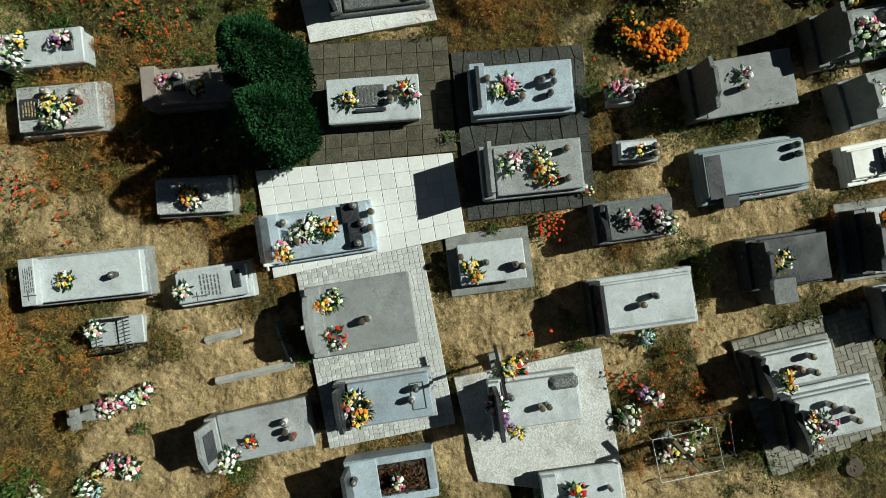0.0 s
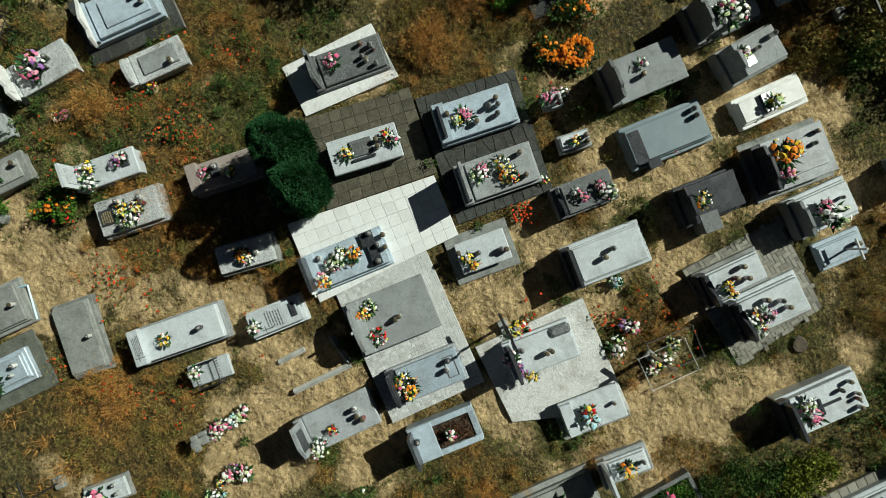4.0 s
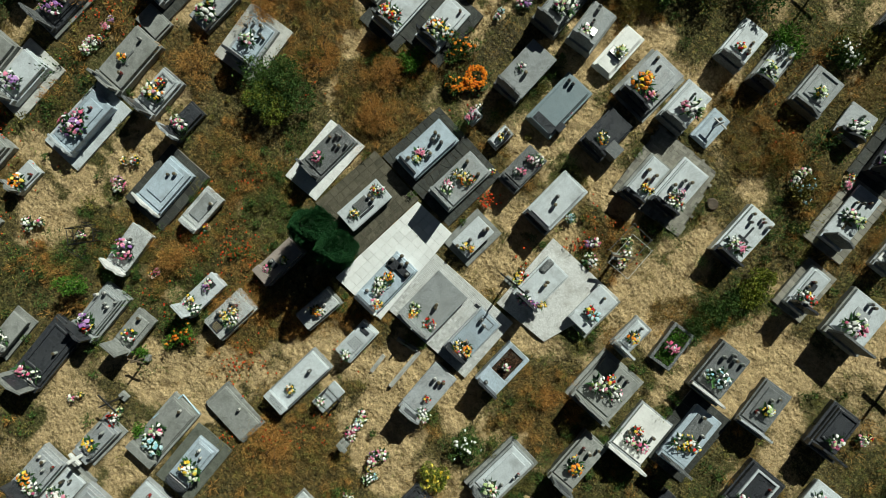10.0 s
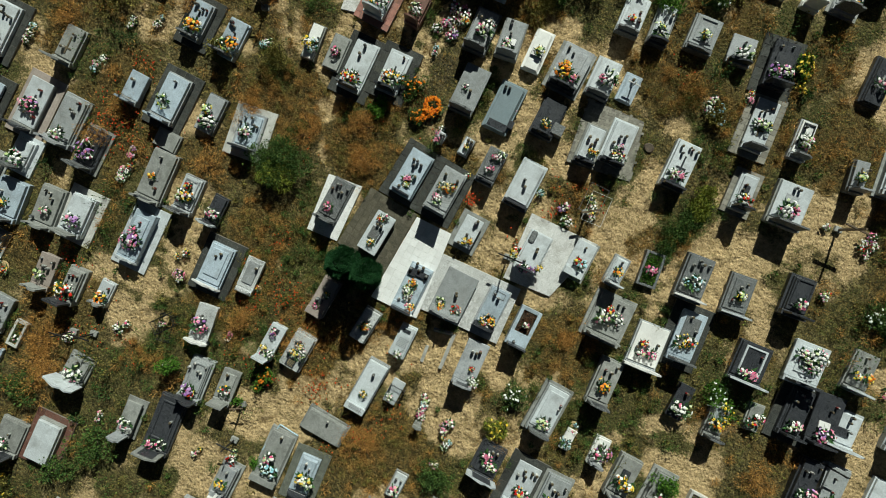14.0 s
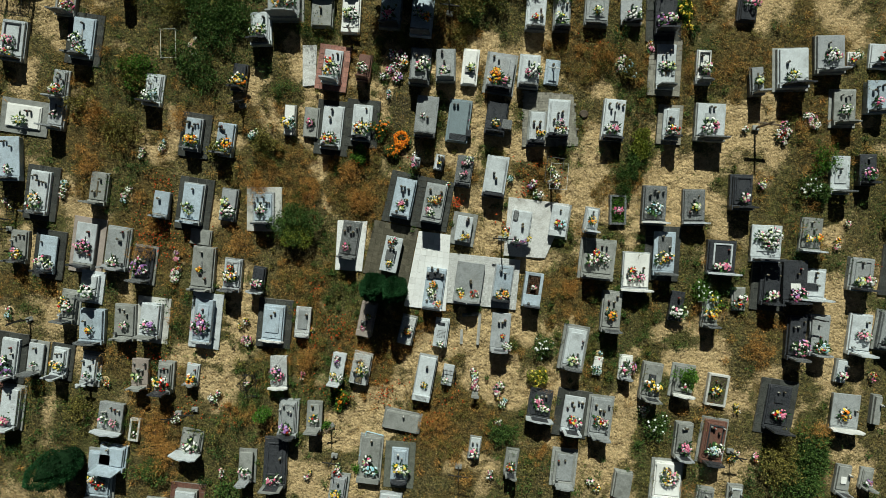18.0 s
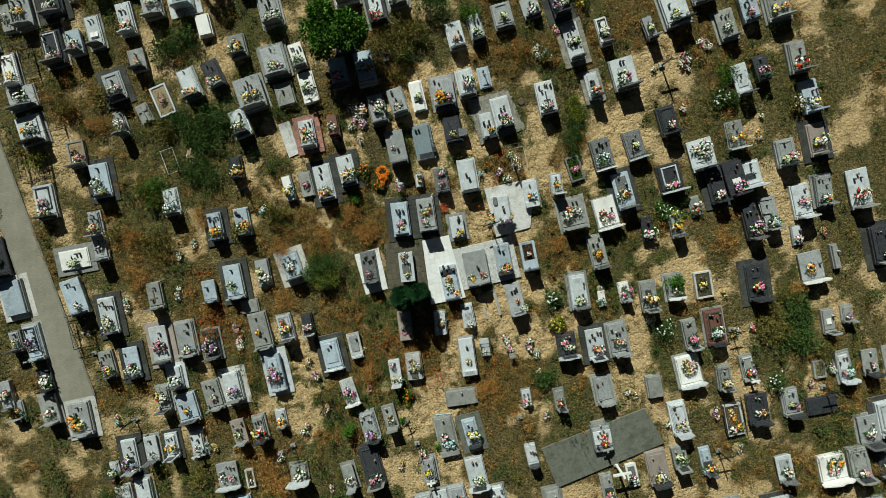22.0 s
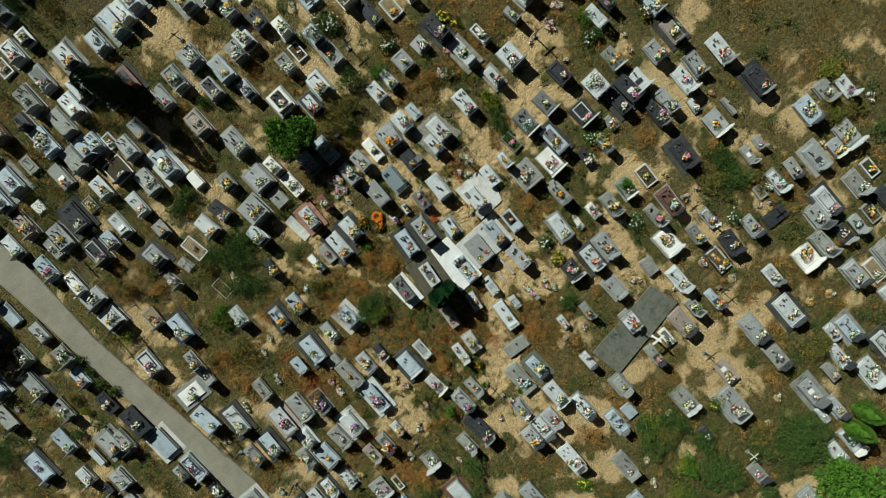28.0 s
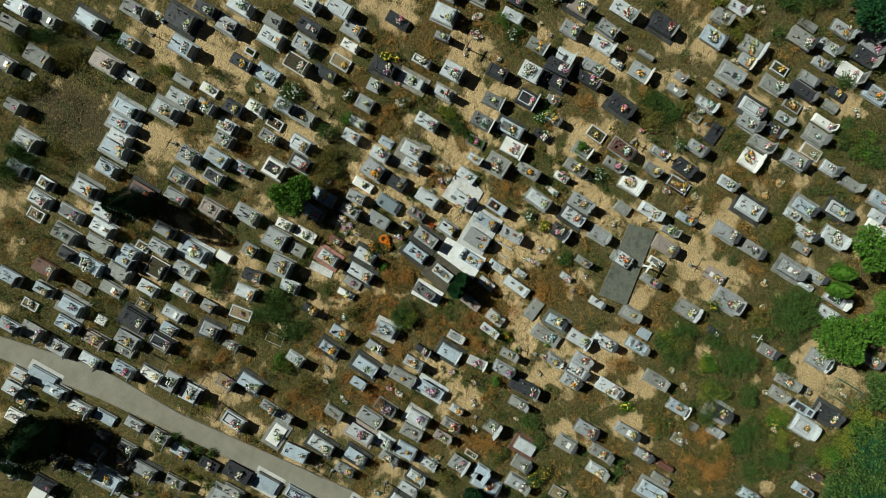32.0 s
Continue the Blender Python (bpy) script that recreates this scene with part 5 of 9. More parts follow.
# ---- the paved road ----
def road(points_left, points_right):
    s = Shape()
    n = len(points_left)
    up = s.ring([(*p, 0.07) for p in points_left] + [(*p, 0.07) for p in reversed(points_right)])
    low = s.ring([(*p, -0.1) for p in points_left] + [(*p, -0.1) for p in reversed(points_right)])
    s.loft([low, up])
    m, nt, p = tree_of("concrete_block_paving", 0.9)
    tc = node(nt, "ShaderNodeTexCoord")
    mp = node(nt, "ShaderNodeMapping")
    mp.inputs["Rotation"].default_value = (0, 0, radians(ROAD_TURN))
    nt.links.new(tc.outputs["Object"], mp.inputs["Vector"])
    br = node(nt, "ShaderNodeTexBrick", Scale=1.0)
    br.inputs["Color1"].default_value = (0.27, 0.255, 0.205, 1)
    br.inputs["Color2"].default_value = (0.30, 0.285, 0.23, 1)
    br.inputs["Mortar"].default_value = (0.235, 0.22, 0.175, 1)
    br.inputs["Mortar Size"].default_value = 0.012
    br.inputs["Brick Width"].default_value, br.inputs["Row Height"].default_value = 0.24, 0.12
    nt.links.new(mp.outputs[0], br.inputs["Vector"])
    c = mix(nt, 1.0, br.outputs["Color"], ramp(nt, noise_tex(nt, tc.outputs["Object"], 0.7, 6, 0.7), [(0.3, (0.7, 0.7, 0.68)), (0.7, (1, 1, 1))]), "MULTIPLY")
    nt.links.new(c, p.inputs["Base Color"])
    bump(nt, p, br.outputs["Fac"], -0.25, 0.006)
    tagged(part("road", s, m), "pale concrete block paved path through the cemetery", "road", "", "structure")
    for side, pts in (("kerb", points_left), ("kerb", points_right)):
        k = Shape()
        for a, b in zip(pts, pts[1:]):
            k.bar((*a, 0.05), (*b, 0.05), 0.07)
        tagged(part("road_kerb", k, PAVER_GREY), "grey concrete edging along the path", "kerb", "", "structure")


ROAD_TURN = 20.0
road([(-25.33, -4.80), (-26.52, 7.63), (-27.62, 17.53), (-29.01, 26.40), (-33.56, 59.33)], [(-23.22, -4.76), (-25.27, 11.28), (-25.41, 18.85), (-27.52, 27.26), (-32.36, 59.96)])
ROAD_MID = [(-24.29, -4.75), (-25.89, 9.46), (-26.54, 18.18), (-28.27, 26.83), (-30.91, 40.93)]
for (ax, ay), (bx, by) in zip(ROAD_MID, ROAD_MID[1:]):
    footprint((ax + bx) / 2, (ay + by) / 2, math.degrees(math.atan2(by - ay, bx - ax)) - 90, 1.25, math.dist((ax, ay), (bx, by)) / 2 + 0.4)

# ---- paving round the graves ----
TILES = [(-2.07, -3.37), (-1.82, 0.47), (-0.22, 0.48), (0.05, -3.34)]
SETTS = [(-0.14, -2.91), (-0.25, -0.41), (3.39, -0.29), (3.50, -2.79)]
DARKS = [(-3.77, 0.74), (-3.53, 3.32), (-0.37, 3.08), (-0.46, 0.57)]
BROWNS = [(-4.35, -1.99), (-4.10, 0.72), (-1.85, 0.56), (-2.02, -2.33)]
BLOCKS = [(2.67, 5.28), (2.38, 8.00), (4.81, 8.12), (5.40, 5.67)]
PALE = [(2.52, -0.19), (2.38, 2.74), (5.39, 2.78), (4.59, -0.04)]
WHITES = [(-5.76, -2.04), (-5.94, 0.45), (-4.44, 0.59), (-4.39, -1.94)]

# ---- graves in the middle ----
g = grave(-4.93, -6.90, -3, 1.60, 0.68, "l", "s", "", 0, "", 0.45)
part("dark_tray", Shape().box(-0.24, 0.10, 0.42, 0.62, 0.44, 0.49), STONE["d"][0], g)
g = grave(-3.78, -6.75, -4, 1.62, 0.96, "T", "n", "", 0, "", 0.45)
part("inscription_plate", Shape().box(-0.2, 0.2, -0.72, -0.34, 0.44, 0.475), STONE["d"][0], g)
lettering(g, -0.15, 0.15, -0.68, -0.4, 0.476, TEXT_GOLD, 5)
g = grave(-3.81, -4.24, -4, 1.71, 0.79, "q", "p", "", 0, "", 0.45)
part("dark_tray", Shape().box(-0.22, 0.1, -0.3, -0.08, 0.44, 0.50), STONE["d"][0], g)
grave(-1.73, -4.50, -6, 1.47, 0.77, "T", "n", "", 0, "", 0.45)
g = grave(-3.00, -0.86, -5, 1.76, 0.85, "l", "n", "", 0, "", 0.45)
part("inscription_plate", Shape().box(-0.26, 0.14, -0.32, 0.22, 0.44, 0.51), STONE["x"][0], g)
lettering(g, -0.2, 0.1, -0.26, 0.16, 0.512, METAL, 6)
part("vase_holder", Shape().box(0.18, 0.24, -0.34, 0.24, 0.44, 0.53), STONE["d"][0], g)
g = grave(-2.78, 1.96, -4, 2.00, 1.02, "b", "p", "", 0, "", 0.45)
part("dark_head_strip", Shape().box(-0.38, 0.38, -0.90, -0.82, 0.59, 0.78), STONE["d"][0], g)
grave(-1.24, 1.93, -3, 1.94, 1.04, "t", "S", "", 0, "", 0.45, 1.3, form="flat")
grave(-2.39, 3.84, -4, 0.49, 0.36, "l", "n", "", 0, "", 0.45)
grave(-1.27, 3.96, -5, 0.79, 0.45, "l", "n", "", 0, "", 0.45)
grave(0.01, 3.69, -1, 1.53, 0.81, "x", "s", "", 0, "", 0.45, 0.9)
grave(-2.18, 6.08, 1, 1.97, 1.07, "t", "s", "", 0, "", 0.45, 1.3, back="x", form="shoulder")
g = grave(-0.58, 6.10, 0, 2.10, 1.11, "e", "n", "", 0, "", 0.48)
# thin black plate stands for the shade in an opening at the head
part("dark_recess", Shape().box(-0.36, 0.46, -0.98, -0.68, 0.46, 0.488, 0.004), STONE["d"][0], g)
part("fallen_plaque", Shape().box(0.42, 0.66, -0.72, -0.40, -0.05, 0.40, 0.01), STONE["d"][0], g)
grave(1.59, 3.64, -1, 2.05, 1.09, "l", "S", "", 0, "", 0.45, 0.95, back="d", form="flat")
g = grave(1.23, 6.45, -1, 1.60, 1.02, "d", "s", "", 0, "", 0.45, 1.1, back="d")
part("leaning_stone", Shape().box(0.30, 0.78, -0.5, -0.05, 0.0, 0.62), STONE["x"][0], g)
grave(3.25, 6.26, 3, 1.68, 0.90, "l", "S", "", 0, "", 0.45, 0.95, back="d", form="sway")
grave(4.23, 6.82, 3, 1.90, 1.07, "l", "S", "", 0, "", 0.45, 1.0, back="d", form="sway")
grave(0.38, 0.87, -2, 1.26, 0.77, "l", "n", "", 0, "c", 0.45)
g = grave(-0.67, -2.25, 0, 2.03, 0.98, "b", "p", "", 0, "", 0.45)
part("black_headstone", Shape().box(-0.42, 0.42, -1.0, -0.90, 0.44, 1.08), STONE["d"][0], g)
part("white_cross", Shape().box(0.43, 0.49, -1.0, -0.95, 0.4, 0.95).box(0.35, 0.57, -0.995, -0.955, 0.74, 0.80), STONE["w"][0], g)
part("black_shelf", Shape().box(-0.46, 0.40, 0.55, 0.80, 0.44, 0.55).box(-0.46, -0.1, 0.47, 0.56, 0.44, 0.549), STONE["d"][0], g)
g = grave(0.99, -1.71, 0, 1.98, 1.36, "t", "p", "", 0, "", 0.45)
part("headstone", Shape().prism(headstone_outline("arch", 1.05, 0.58, 1.08), -0.95, -0.86), STONE["t"][0], g)
part("white_cross", Shape().box(-0.035, 0.035, -0.99, -0.955, 0.55, 1.22).box(-0.16, 0.16, -0.985, -0.96, 0.92, 0.99), STONE["l"][0], g)
g = grave(2.66, -1.52, 0, 1.85, 0.94, "b", "s", "", 0, "", 0.45, 1.0, back="d")
part("metal_frame", Shape().bar((-0.25, 0.5, 0.46), (0.25, 0.5, 0.46), 0.01).bar((-0.25, 0.75, 0.46), (0.25, 0.75, 0.46), 0.01).bar((-0.25, 0.5, 0.46), (-0.25, 0.75, 0.46), 0.01).bar((0.25, 0.5, 0.46), (0.25, 0.75, 0.46), 0.01), METAL, g)
grave(2.87, -3.95, 3, 1.94, 0.94, "g", "a", "", 0, "", 0.45, 1.15, form="slant")
g = grave(-0.03, -4.40, 0, 1.43, 0.70, "l", "n", "", 0, "", 0.45)
lettering(g, -0.22, 0.22, -0.25, 0.16, 0.452, TEXT_DARK, 6)
part("dark_tray", Shape().box(-0.2, 0.14, 0.40, 0.54, 0.44, 0.49), STONE["d"][0], g)
part("engraved_cross", Shape().box(0.18, 0.2, -0.42, -0.1, 0.44, 0.455, 0.002).box(0.1, 0.28, -0.33, -0.31, 0.44, 0.4545, 0.002), TEXT_DARK, g)
g = grave(-0.54, -6.76, -3, 2.28, 0.94, "l", "p", "", 0, "", 0.45)
lettering(g, -0.3, 0.2, -1.06, -0.86, 0.602, TEXT_DARK, 5)
part("engraved_cross", Shape().box(0.24, 0.26, -1.08, -0.84, 0.59, 0.606, 0.002).box(0.16, 0.34, -1.0, -0.98, 0.59, 0.605, 0.002), TEXT_DARK, g)
grave(0.58, -6.50, -3, 1.07, 0.55, "l", "n", "", 0, "", 0.14)
g = grave(4.16, -1.66, 0, 1.71, 0.90, "K", "s", "", 0, "", 0.45, 1.05, back="d", form="flat")
part("cover_plate", Shape().box(-0.44, 0.44, -0.84, -0.22, 0.38, 0.43), STONE["b"][0], g)
g = grave(3.13, 1.30, -1, 1.71, 0.98, "l", "s", "", 0, "", 0.45)
part("broken_stone", Shape().box(-0.44, -0.18, 0.28, 0.82, 0.44, 0.53, 0.06), STONE["x"][0], g)
bed = thing("broken_grave_kerb", pose(1.4, -3.9, 0), "broken weathered concrete kerb round an old sunken grave", "grave", "graves of the cemetery")
for ax, ay, bx, by, w in ((1.04, -4.86, 0.97, -4.14, 0.07), (1.86, -4.78, 1.76, -3.22, 0.075), (0.90, -3.42, 1.70, -3.24, 0.085)):
    part("kerb", Shape().bar((ax - 1.4, ay + 3.9, 0.05), (bx - 1.4, by + 3.9, 0.07), w), KERB_WHITE if w < 0.08 else STONE["c"][0], bed)
bouquet(-5.04, -7.42, 0.452, "w", 0.85)
bouquet(-4.74, -7.36, 0.452, "w", 0.85)
bouquet(-5.09, -7.20, 0.452, "y", 0.85)
bouquet(-4.97, -6.55, 0.452, "v", 0.85)
bouquet(-5.01, -6.38, 0.452, "w", 0.85)
bouquet(-3.86, -6.83, 0.452, "y", 0.85)
bouquet(-3.60, -6.66, 0.452, "w", 0.85)
bouquet(-3.75, -6.48, 0.452, "y", 0.85)
bouquet(-3.61, -6.90, 0.452, "g", 0.85)
bouquet(-3.91, -4.67, 0.452, "p", 0.85)
bouquet(-3.69, -4.09, 0.452, "g", 0.85)
bouquet(-1.74, -4.56, 0.452, "o", 0.85)
bouquet(-1.63, -4.47, 0.452, "w", 0.85)
bouquet(-3.03, -1.29, 0.452, "y", 0.85)
bouquet(-3.07, -0.24, 0.452, "r", 0.85)
bouquet(-2.92, -0.11, 0.452, "w", 0.85)
bouquet(-2.88, 1.66, 0.452, "p", 0.85)
bouquet(-2.76, 1.75, 0.452, "p", 0.85)
bouquet(-2.76, 1.46, 0.452, "g", 0.85)
bouquet(-1.46, 1.63, 0.452, "p", 0.85)
bouquet(-1.35, 1.48, 0.452, "w", 0.85)
bouquet(-1.39, 2.07, 0.452, "y", 0.85)
bouquet(-1.13, 2.12, 0.452, "y", 0.85)
bouquet(-0.99, 2.20, 0.452, "r", 0.85)
bouquet(-2.47, 3.63, 0.452, "p", 0.85)
bouquet(-1.26, 3.94, 0.452, "y", 0.85)
bouquet(-0.05, 3.46, 0.452, "w", 0.85)
bouquet(0.07, 3.59, 0.452, "p", 0.85)
bouquet(-0.03, 4.06, 0.452, "p", 0.85)
bouquet(0.16, 4.17, 0.452, "w", 0.85)
bouquet(-2.37, 6.10, 0.452, "w", 0.85)
bouquet(1.22, 6.21, 0.452, "y", 0.85)
bouquet(3.36, 5.97, 0.452, "o", 0.85)
bouquet(3.58, 6.01, 0.452, "y", 0.85)
bouquet(4.17, 6.35, 0.452, "y", 0.85)
bouquet(4.35, 6.19, 0.452, "w", 0.85)
bouquet(4.63, 6.31, 0.452, "r", 0.85)
bouquet(4.33, 6.55, 0.452, "p", 0.85)
bouquet(0.40, 0.46, 0.452, "y", 0.85)
bouquet(0.61, 0.56, 0.452, "o", 0.85)
bouquet(-0.70, -2.61, 0.452, "w", 0.85)
bouquet(-0.79, -2.40, 0.452, "w", 0.85)
bouquet(-0.86, -2.27, 0.452, "g", 0.85)
bouquet(-0.71, -2.06, 0.452, "o", 0.85)
bouquet(-0.50, -2.98, 0.452, "w", 0.85)
bouquet(-0.35, -2.94, 0.452, "o", 0.85)
bouquet(0.70, -2.36, 0.452, "o", 0.85)
bouquet(0.65, -2.21, 0.452, "g", 0.85)
bouquet(1.31, -2.25, 0.452, "r", 0.85)
bouquet(2.55, -2.09, 0.452, "y", 0.85)
bouquet(2.73, -2.20, 0.452, "w", 0.85)
bouquet(2.77, -1.95, 0.452, "o", 0.85)
bouquet(2.92, -2.08, 0.452, "y", 0.85)
bouquet(2.99, -4.09, 0.452, "r", 0.85)
bouquet(3.27, -4.52, 0.452, "w", 0.85)
bouquet(3.36, -4.66, 0.452, "w", 0.85)
bouquet(0.01, -4.94, 0.452, "w", 0.85)
bouquet(-0.52, -7.07, 0.452, "y", 0.85)
bouquet(0.48, -6.67, 0.452, "w", 0.85)
bouquet(4.17, -1.50, 0.452, "w", 0.85)
bouquet(3.20, 0.60, 0.452, "v", 0.85)
bouquet(3.46, 0.65, 0.452, "v", 0.85)
bouquet(3.59, 0.82, 0.452, "y", 0.85)
bouquet(3.01, 0.52, 0.452, "p", 0.85)
lantern(-4.07, -6.87, 0.452, None, 1.1)
lantern(-3.96, -6.33, 0.452, None, 1.1)
lantern(-3.81, -6.32, 0.452, None, 1.1)
lantern(-3.48, -6.96, 0.452, None, 1.1)
lantern(-3.97, -4.39, 0.452, None, 1.1)
lantern(-3.74, -4.11, 0.452, None, 1.1)
lantern(-1.66, -4.21, 0.452, None, 1.1)
lantern(-3.08, -0.51, 0.452, None, 1.1)
lantern(-2.92, -0.53, 0.452, None, 1.1)
lantern(-2.57, 1.90, 0.452, None, 1.1)
lantern(-2.82, 2.31, 0.452, None, 1.1)
lantern(-2.92, 2.52, 0.452, None, 1.1)
lantern(-2.76, 2.52, 0.452, None, 1.1)
lantern(-2.56, 2.43, 0.452, None, 1.1)
lantern(-3.00, 1.30, 0.452, None, 1.1)
lantern(-1.49, 2.56, 0.452, None, 1.1)
lantern(-0.94, 2.51, 0.452, None, 1.1)
lantern(-1.13, 1.09, 0.452, None, 1.1)
lantern(-2.38, 3.89, 0.452, None, 1.1)
lantern(-2.25, 3.91, 0.452, None, 1.1)
lantern(-2.51, 3.75, 0.452, None, 1.1)
lantern(-1.28, 4.20, 0.452, None, 1.1)
lantern(-1.14, 4.18, 0.452, None, 1.1)
lantern(-2.11, 6.01, 0.452, None, 1.1)
lantern(-0.89, 6.80, 0.452, None, 1.1)
lantern(-0.72, 6.81, 0.452, None, 1.1)
lantern(1.61, 3.52, 0.452, None, 1.1)
lantern(1.48, 3.77, 0.452, None, 1.1)
lantern(3.05, 6.47, 0.452, None, 1.1)
lantern(3.25, 6.22, 0.452, None, 1.1)
lantern(3.35, 6.49, 0.452, None, 1.1)
lantern(4.00, 6.69, 0.452, None, 1.1)
lantern(4.16, 6.40, 0.452, None, 1.1)
lantern(4.27, 6.50, 0.452, None, 1.1)
lantern(4.15, 7.02, 0.452, None, 1.1)
lantern(4.35, 7.12, 0.452, None, 1.1)
lantern(4.41, 6.64, 0.452, None, 1.1)
lantern(0.37, 0.75, 0.452, None, 1.1)
lantern(0.49, 1.29, 0.452, None, 1.1)
lantern(0.54, 1.41, 0.452, None, 1.1)
lantern(0.20, 0.30, 0.452, None, 1.1)
lantern(-1.06, -1.53, 0.452, None, 1.1)
lantern(-0.90, -1.22, 0.452, None, 1.1)
lantern(-0.72, -1.43, 0.452, None, 1.1)
lantern(-0.61, -1.27, 0.452, None, 1.1)
lantern(-0.36, -1.55, 0.452, None, 1.1)
lantern(-0.95, -2.86, 0.452, None, 1.1)
lantern(-0.58, -2.65, 0.452, None, 1.1)
lantern(2.65, -1.79, 0.452, None, 1.1)
lantern(2.49, -0.91, 0.452, None, 1.1)
lantern(2.69, -1.02, 0.452, None, 1.1)
lantern(2.90, -3.42, 0.452, None, 1.1)
lantern(3.02, -3.32, 0.452, None, 1.1)
lantern(2.73, -3.44, 0.452, None, 1.1)
lantern(-0.49, -6.16, 0.452, None, 1.1)
lantern(1.06, -1.59, 0.452, None, 1.1)
lantern(1.10, -1.69, 0.452, None, 1.1)
lantern(3.84, -2.45, 0.452, None, 1.1)
lantern(4.03, -2.32, 0.452, None, 1.1)
lantern(4.18, -2.46, 0.452, None, 1.1)
lantern(3.21, 1.36, 0.452, None, 1.1)
lantern(3.20, 1.49, 0.452, None, 1.1)
lantern(2.93, 0.82, 0.452, None, 1.1)
# ---- the rows of graves all round ----
grave(-23.18, 13.38, 4, 1.35, 1.75, "g", "s", "w", 2)
grave(-23.08, 11.45, 5, 1.65, 1.51, "l", "s", "ow", 2, "s")
grave(-17.68, 12.90, 7, 1.65, 1.15, "g", "s", "ww", 2, "d")
grave(-17.79, 10.74, 7, 1.53, 0.72, "c", "s", "wv", 3)
grave(-16.35, 11.06, 14, 1.17, 0.79, "c", "f", "", 0)
grave(-15.07, 11.55, 11, 1.83, 1.03, "k", "n", "p", 1)
grave(-13.29, 12.16, 11, 1.89, 1.15, "l", "s", "rr", 1)
grave(-11.82, 12.41, 14, 1.71, 1.03, "d", "s", "wr", 2)
grave(-9.87, 10.87, 7, 1.89, 1.57, "t", "S", "yr", 3, "s")
grave(-10.90, 9.34, 9, 1.65, 1.03, "l", "S", "gw", 2)
grave(-8.15, 12.43, 4, 1.89, 1.51, "g", "s", "gw", 1, "s")
grave(-7.93, 10.43, 4, 1.35, 1.09, "c", "n", "", 1)
grave(-20.79, 9.52, -1, 1.59, 1.03, "k", "s", "rp", 5)
grave(-19.75, 7.75, -1, 2.01, 1.15, "b", "s", "wgw", 1, "d")
grave(-23.25, 7.19, -1, 2.01, 1.27, "l", "s", "wrwp", 0)
grave(-20.66, 5.30, -1, 1.53, 0.85, "t", "s", "wr", 3)
grave(-15.91, 5.68, -1, 1.59, 0.97, "l", "s", "wb", 2)
grave(-11.66, 6.82, -1, 1.35, 0.72, "d", "s", "oy", 0)
grave(-13.60, 3.72, -1, 1.65, 0.85, "b", "s", "oo", 5, "D")
grave(-12.00, 3.68, -1, 1.65, 0.91, "b", "s", "go", 5)
grave(-8.89, 5.05, 4, 1.53, 0.60, "w", "n", "yb", 2)
grave(-7.83, 5.08, 2, 1.50, 0.76, "c", "n", "p", 1)
grave(-6.71, 12.38, 7, 1.47, 0.79, "w", "s", "g", 4)
grave(-6.51, 10.54, 4, 1.77, 0.91, "w", "c", "gw", 2)
grave(-7.12, 7.91, -1, 1.65, 0.91, "l", "s", "ywr", 3, "B")
grave(-5.54, 8.07, -1, 1.29, 0.66, "r", "s", "w", 0)
grave(-2.82, 8.49, 3, 1.83, 1.03, "t", "S", "ww", 3)
grave(-1.58, 8.69, 7, 1.59, 0.97, "t", "s", "w", 2)
grave(-0.38, 8.77, 2, 1.77, 0.80, "w", "n", "g", 0, "", 0.4)
grave(1.12, 8.66, -1, 1.80, 1.27, "g", "S", "opo", 3, "s", 0.45, 1.0, back="d")
grave(2.50, 8.92, 2, 1.65, 1.03, "l", "S", "pw", 2, "", 0.42, 0.95, back="x")
grave(3.63, 9.04, 1, 1.23, 0.72, "b", "n", "", 1)
grave(6.88, 7.10, 2, 2.01, 1.05, "l", "S", "wp", 5, "", 0.45, 0.9, back="d")
grave(2.44, 11.69, 4, 1.59, 0.97, "l", "s", "r", 5, "", 0.4, 0.85, back="x")
grave(3.69, 11.88, 5, 1.71, 0.85, "l", "s", "g", 2, "", 0.4, 0.9, back="d")
grave(5.32, 12.22, 4, 1.50, 1.15, "t", "s", "g", 0, "", 0.4, 0.65, back="x")
grave(6.99, 12.35, 7, 1.17, 1.03, "g", "s", "w", 1)
grave(-4.60, 10.99, 2, 1.77, 1.06, "b", "s", "p", 3)
grave(-3.05, 10.94, 2, 2.01, 1.09, "b", "s", "wo", 1)
grave(-3.89, 12.58, 2, 1.05, 1.21, "g", "s", "", 1)
grave(-6.76, 4.98, 1, 2.13, 1.03, "l", "s", "rr", 2, "d")
grave(-5.32, 5.39, 2, 1.77, 0.97, "l", "s", "wy", 1, "d")
grave(9.01, 9.97, 5, 2.13, 0.91, "l", "s", "wg", 3, "P")
grave(10.82, 10.20, 5, 1.65, 0.72, "w", "s", "ww", 1)
grave(8.60, 12.44, 7, 1.89, 1.03, "d", "s", "vw", 3, "d")
grave(13.39, 9.82, 11, 1.35, 0.66, "g", "s", "g", 2)
grave(14.99, 10.64, 9, 1.89, 1.45, "l", "S", "g", 2, "s")
grave(16.63, 11.53, 9, 1.83, 1.39, "g", "s", "ww", 2)
grave(17.77, 11.48, 7, 0.68, 0.42, "w", "n", "rw", 0)
grave(19.30, 11.79, 4, 1.17, 1.51, "l", "s", "r", 1)
grave(17.73, 9.11, 7, 1.65, 1.03, "c", "s", "w", 3, "s")
grave(19.09, 9.78, 7, 1.53, 0.97, "b", "s", "p", 3)
grave(20.75, 9.59, 4, 1.59, 1.33, "c", "s", "yo", 2, "s")
grave(21.38, 11.79, -1, 0.74, 0.91, "w", "n", "", 0)
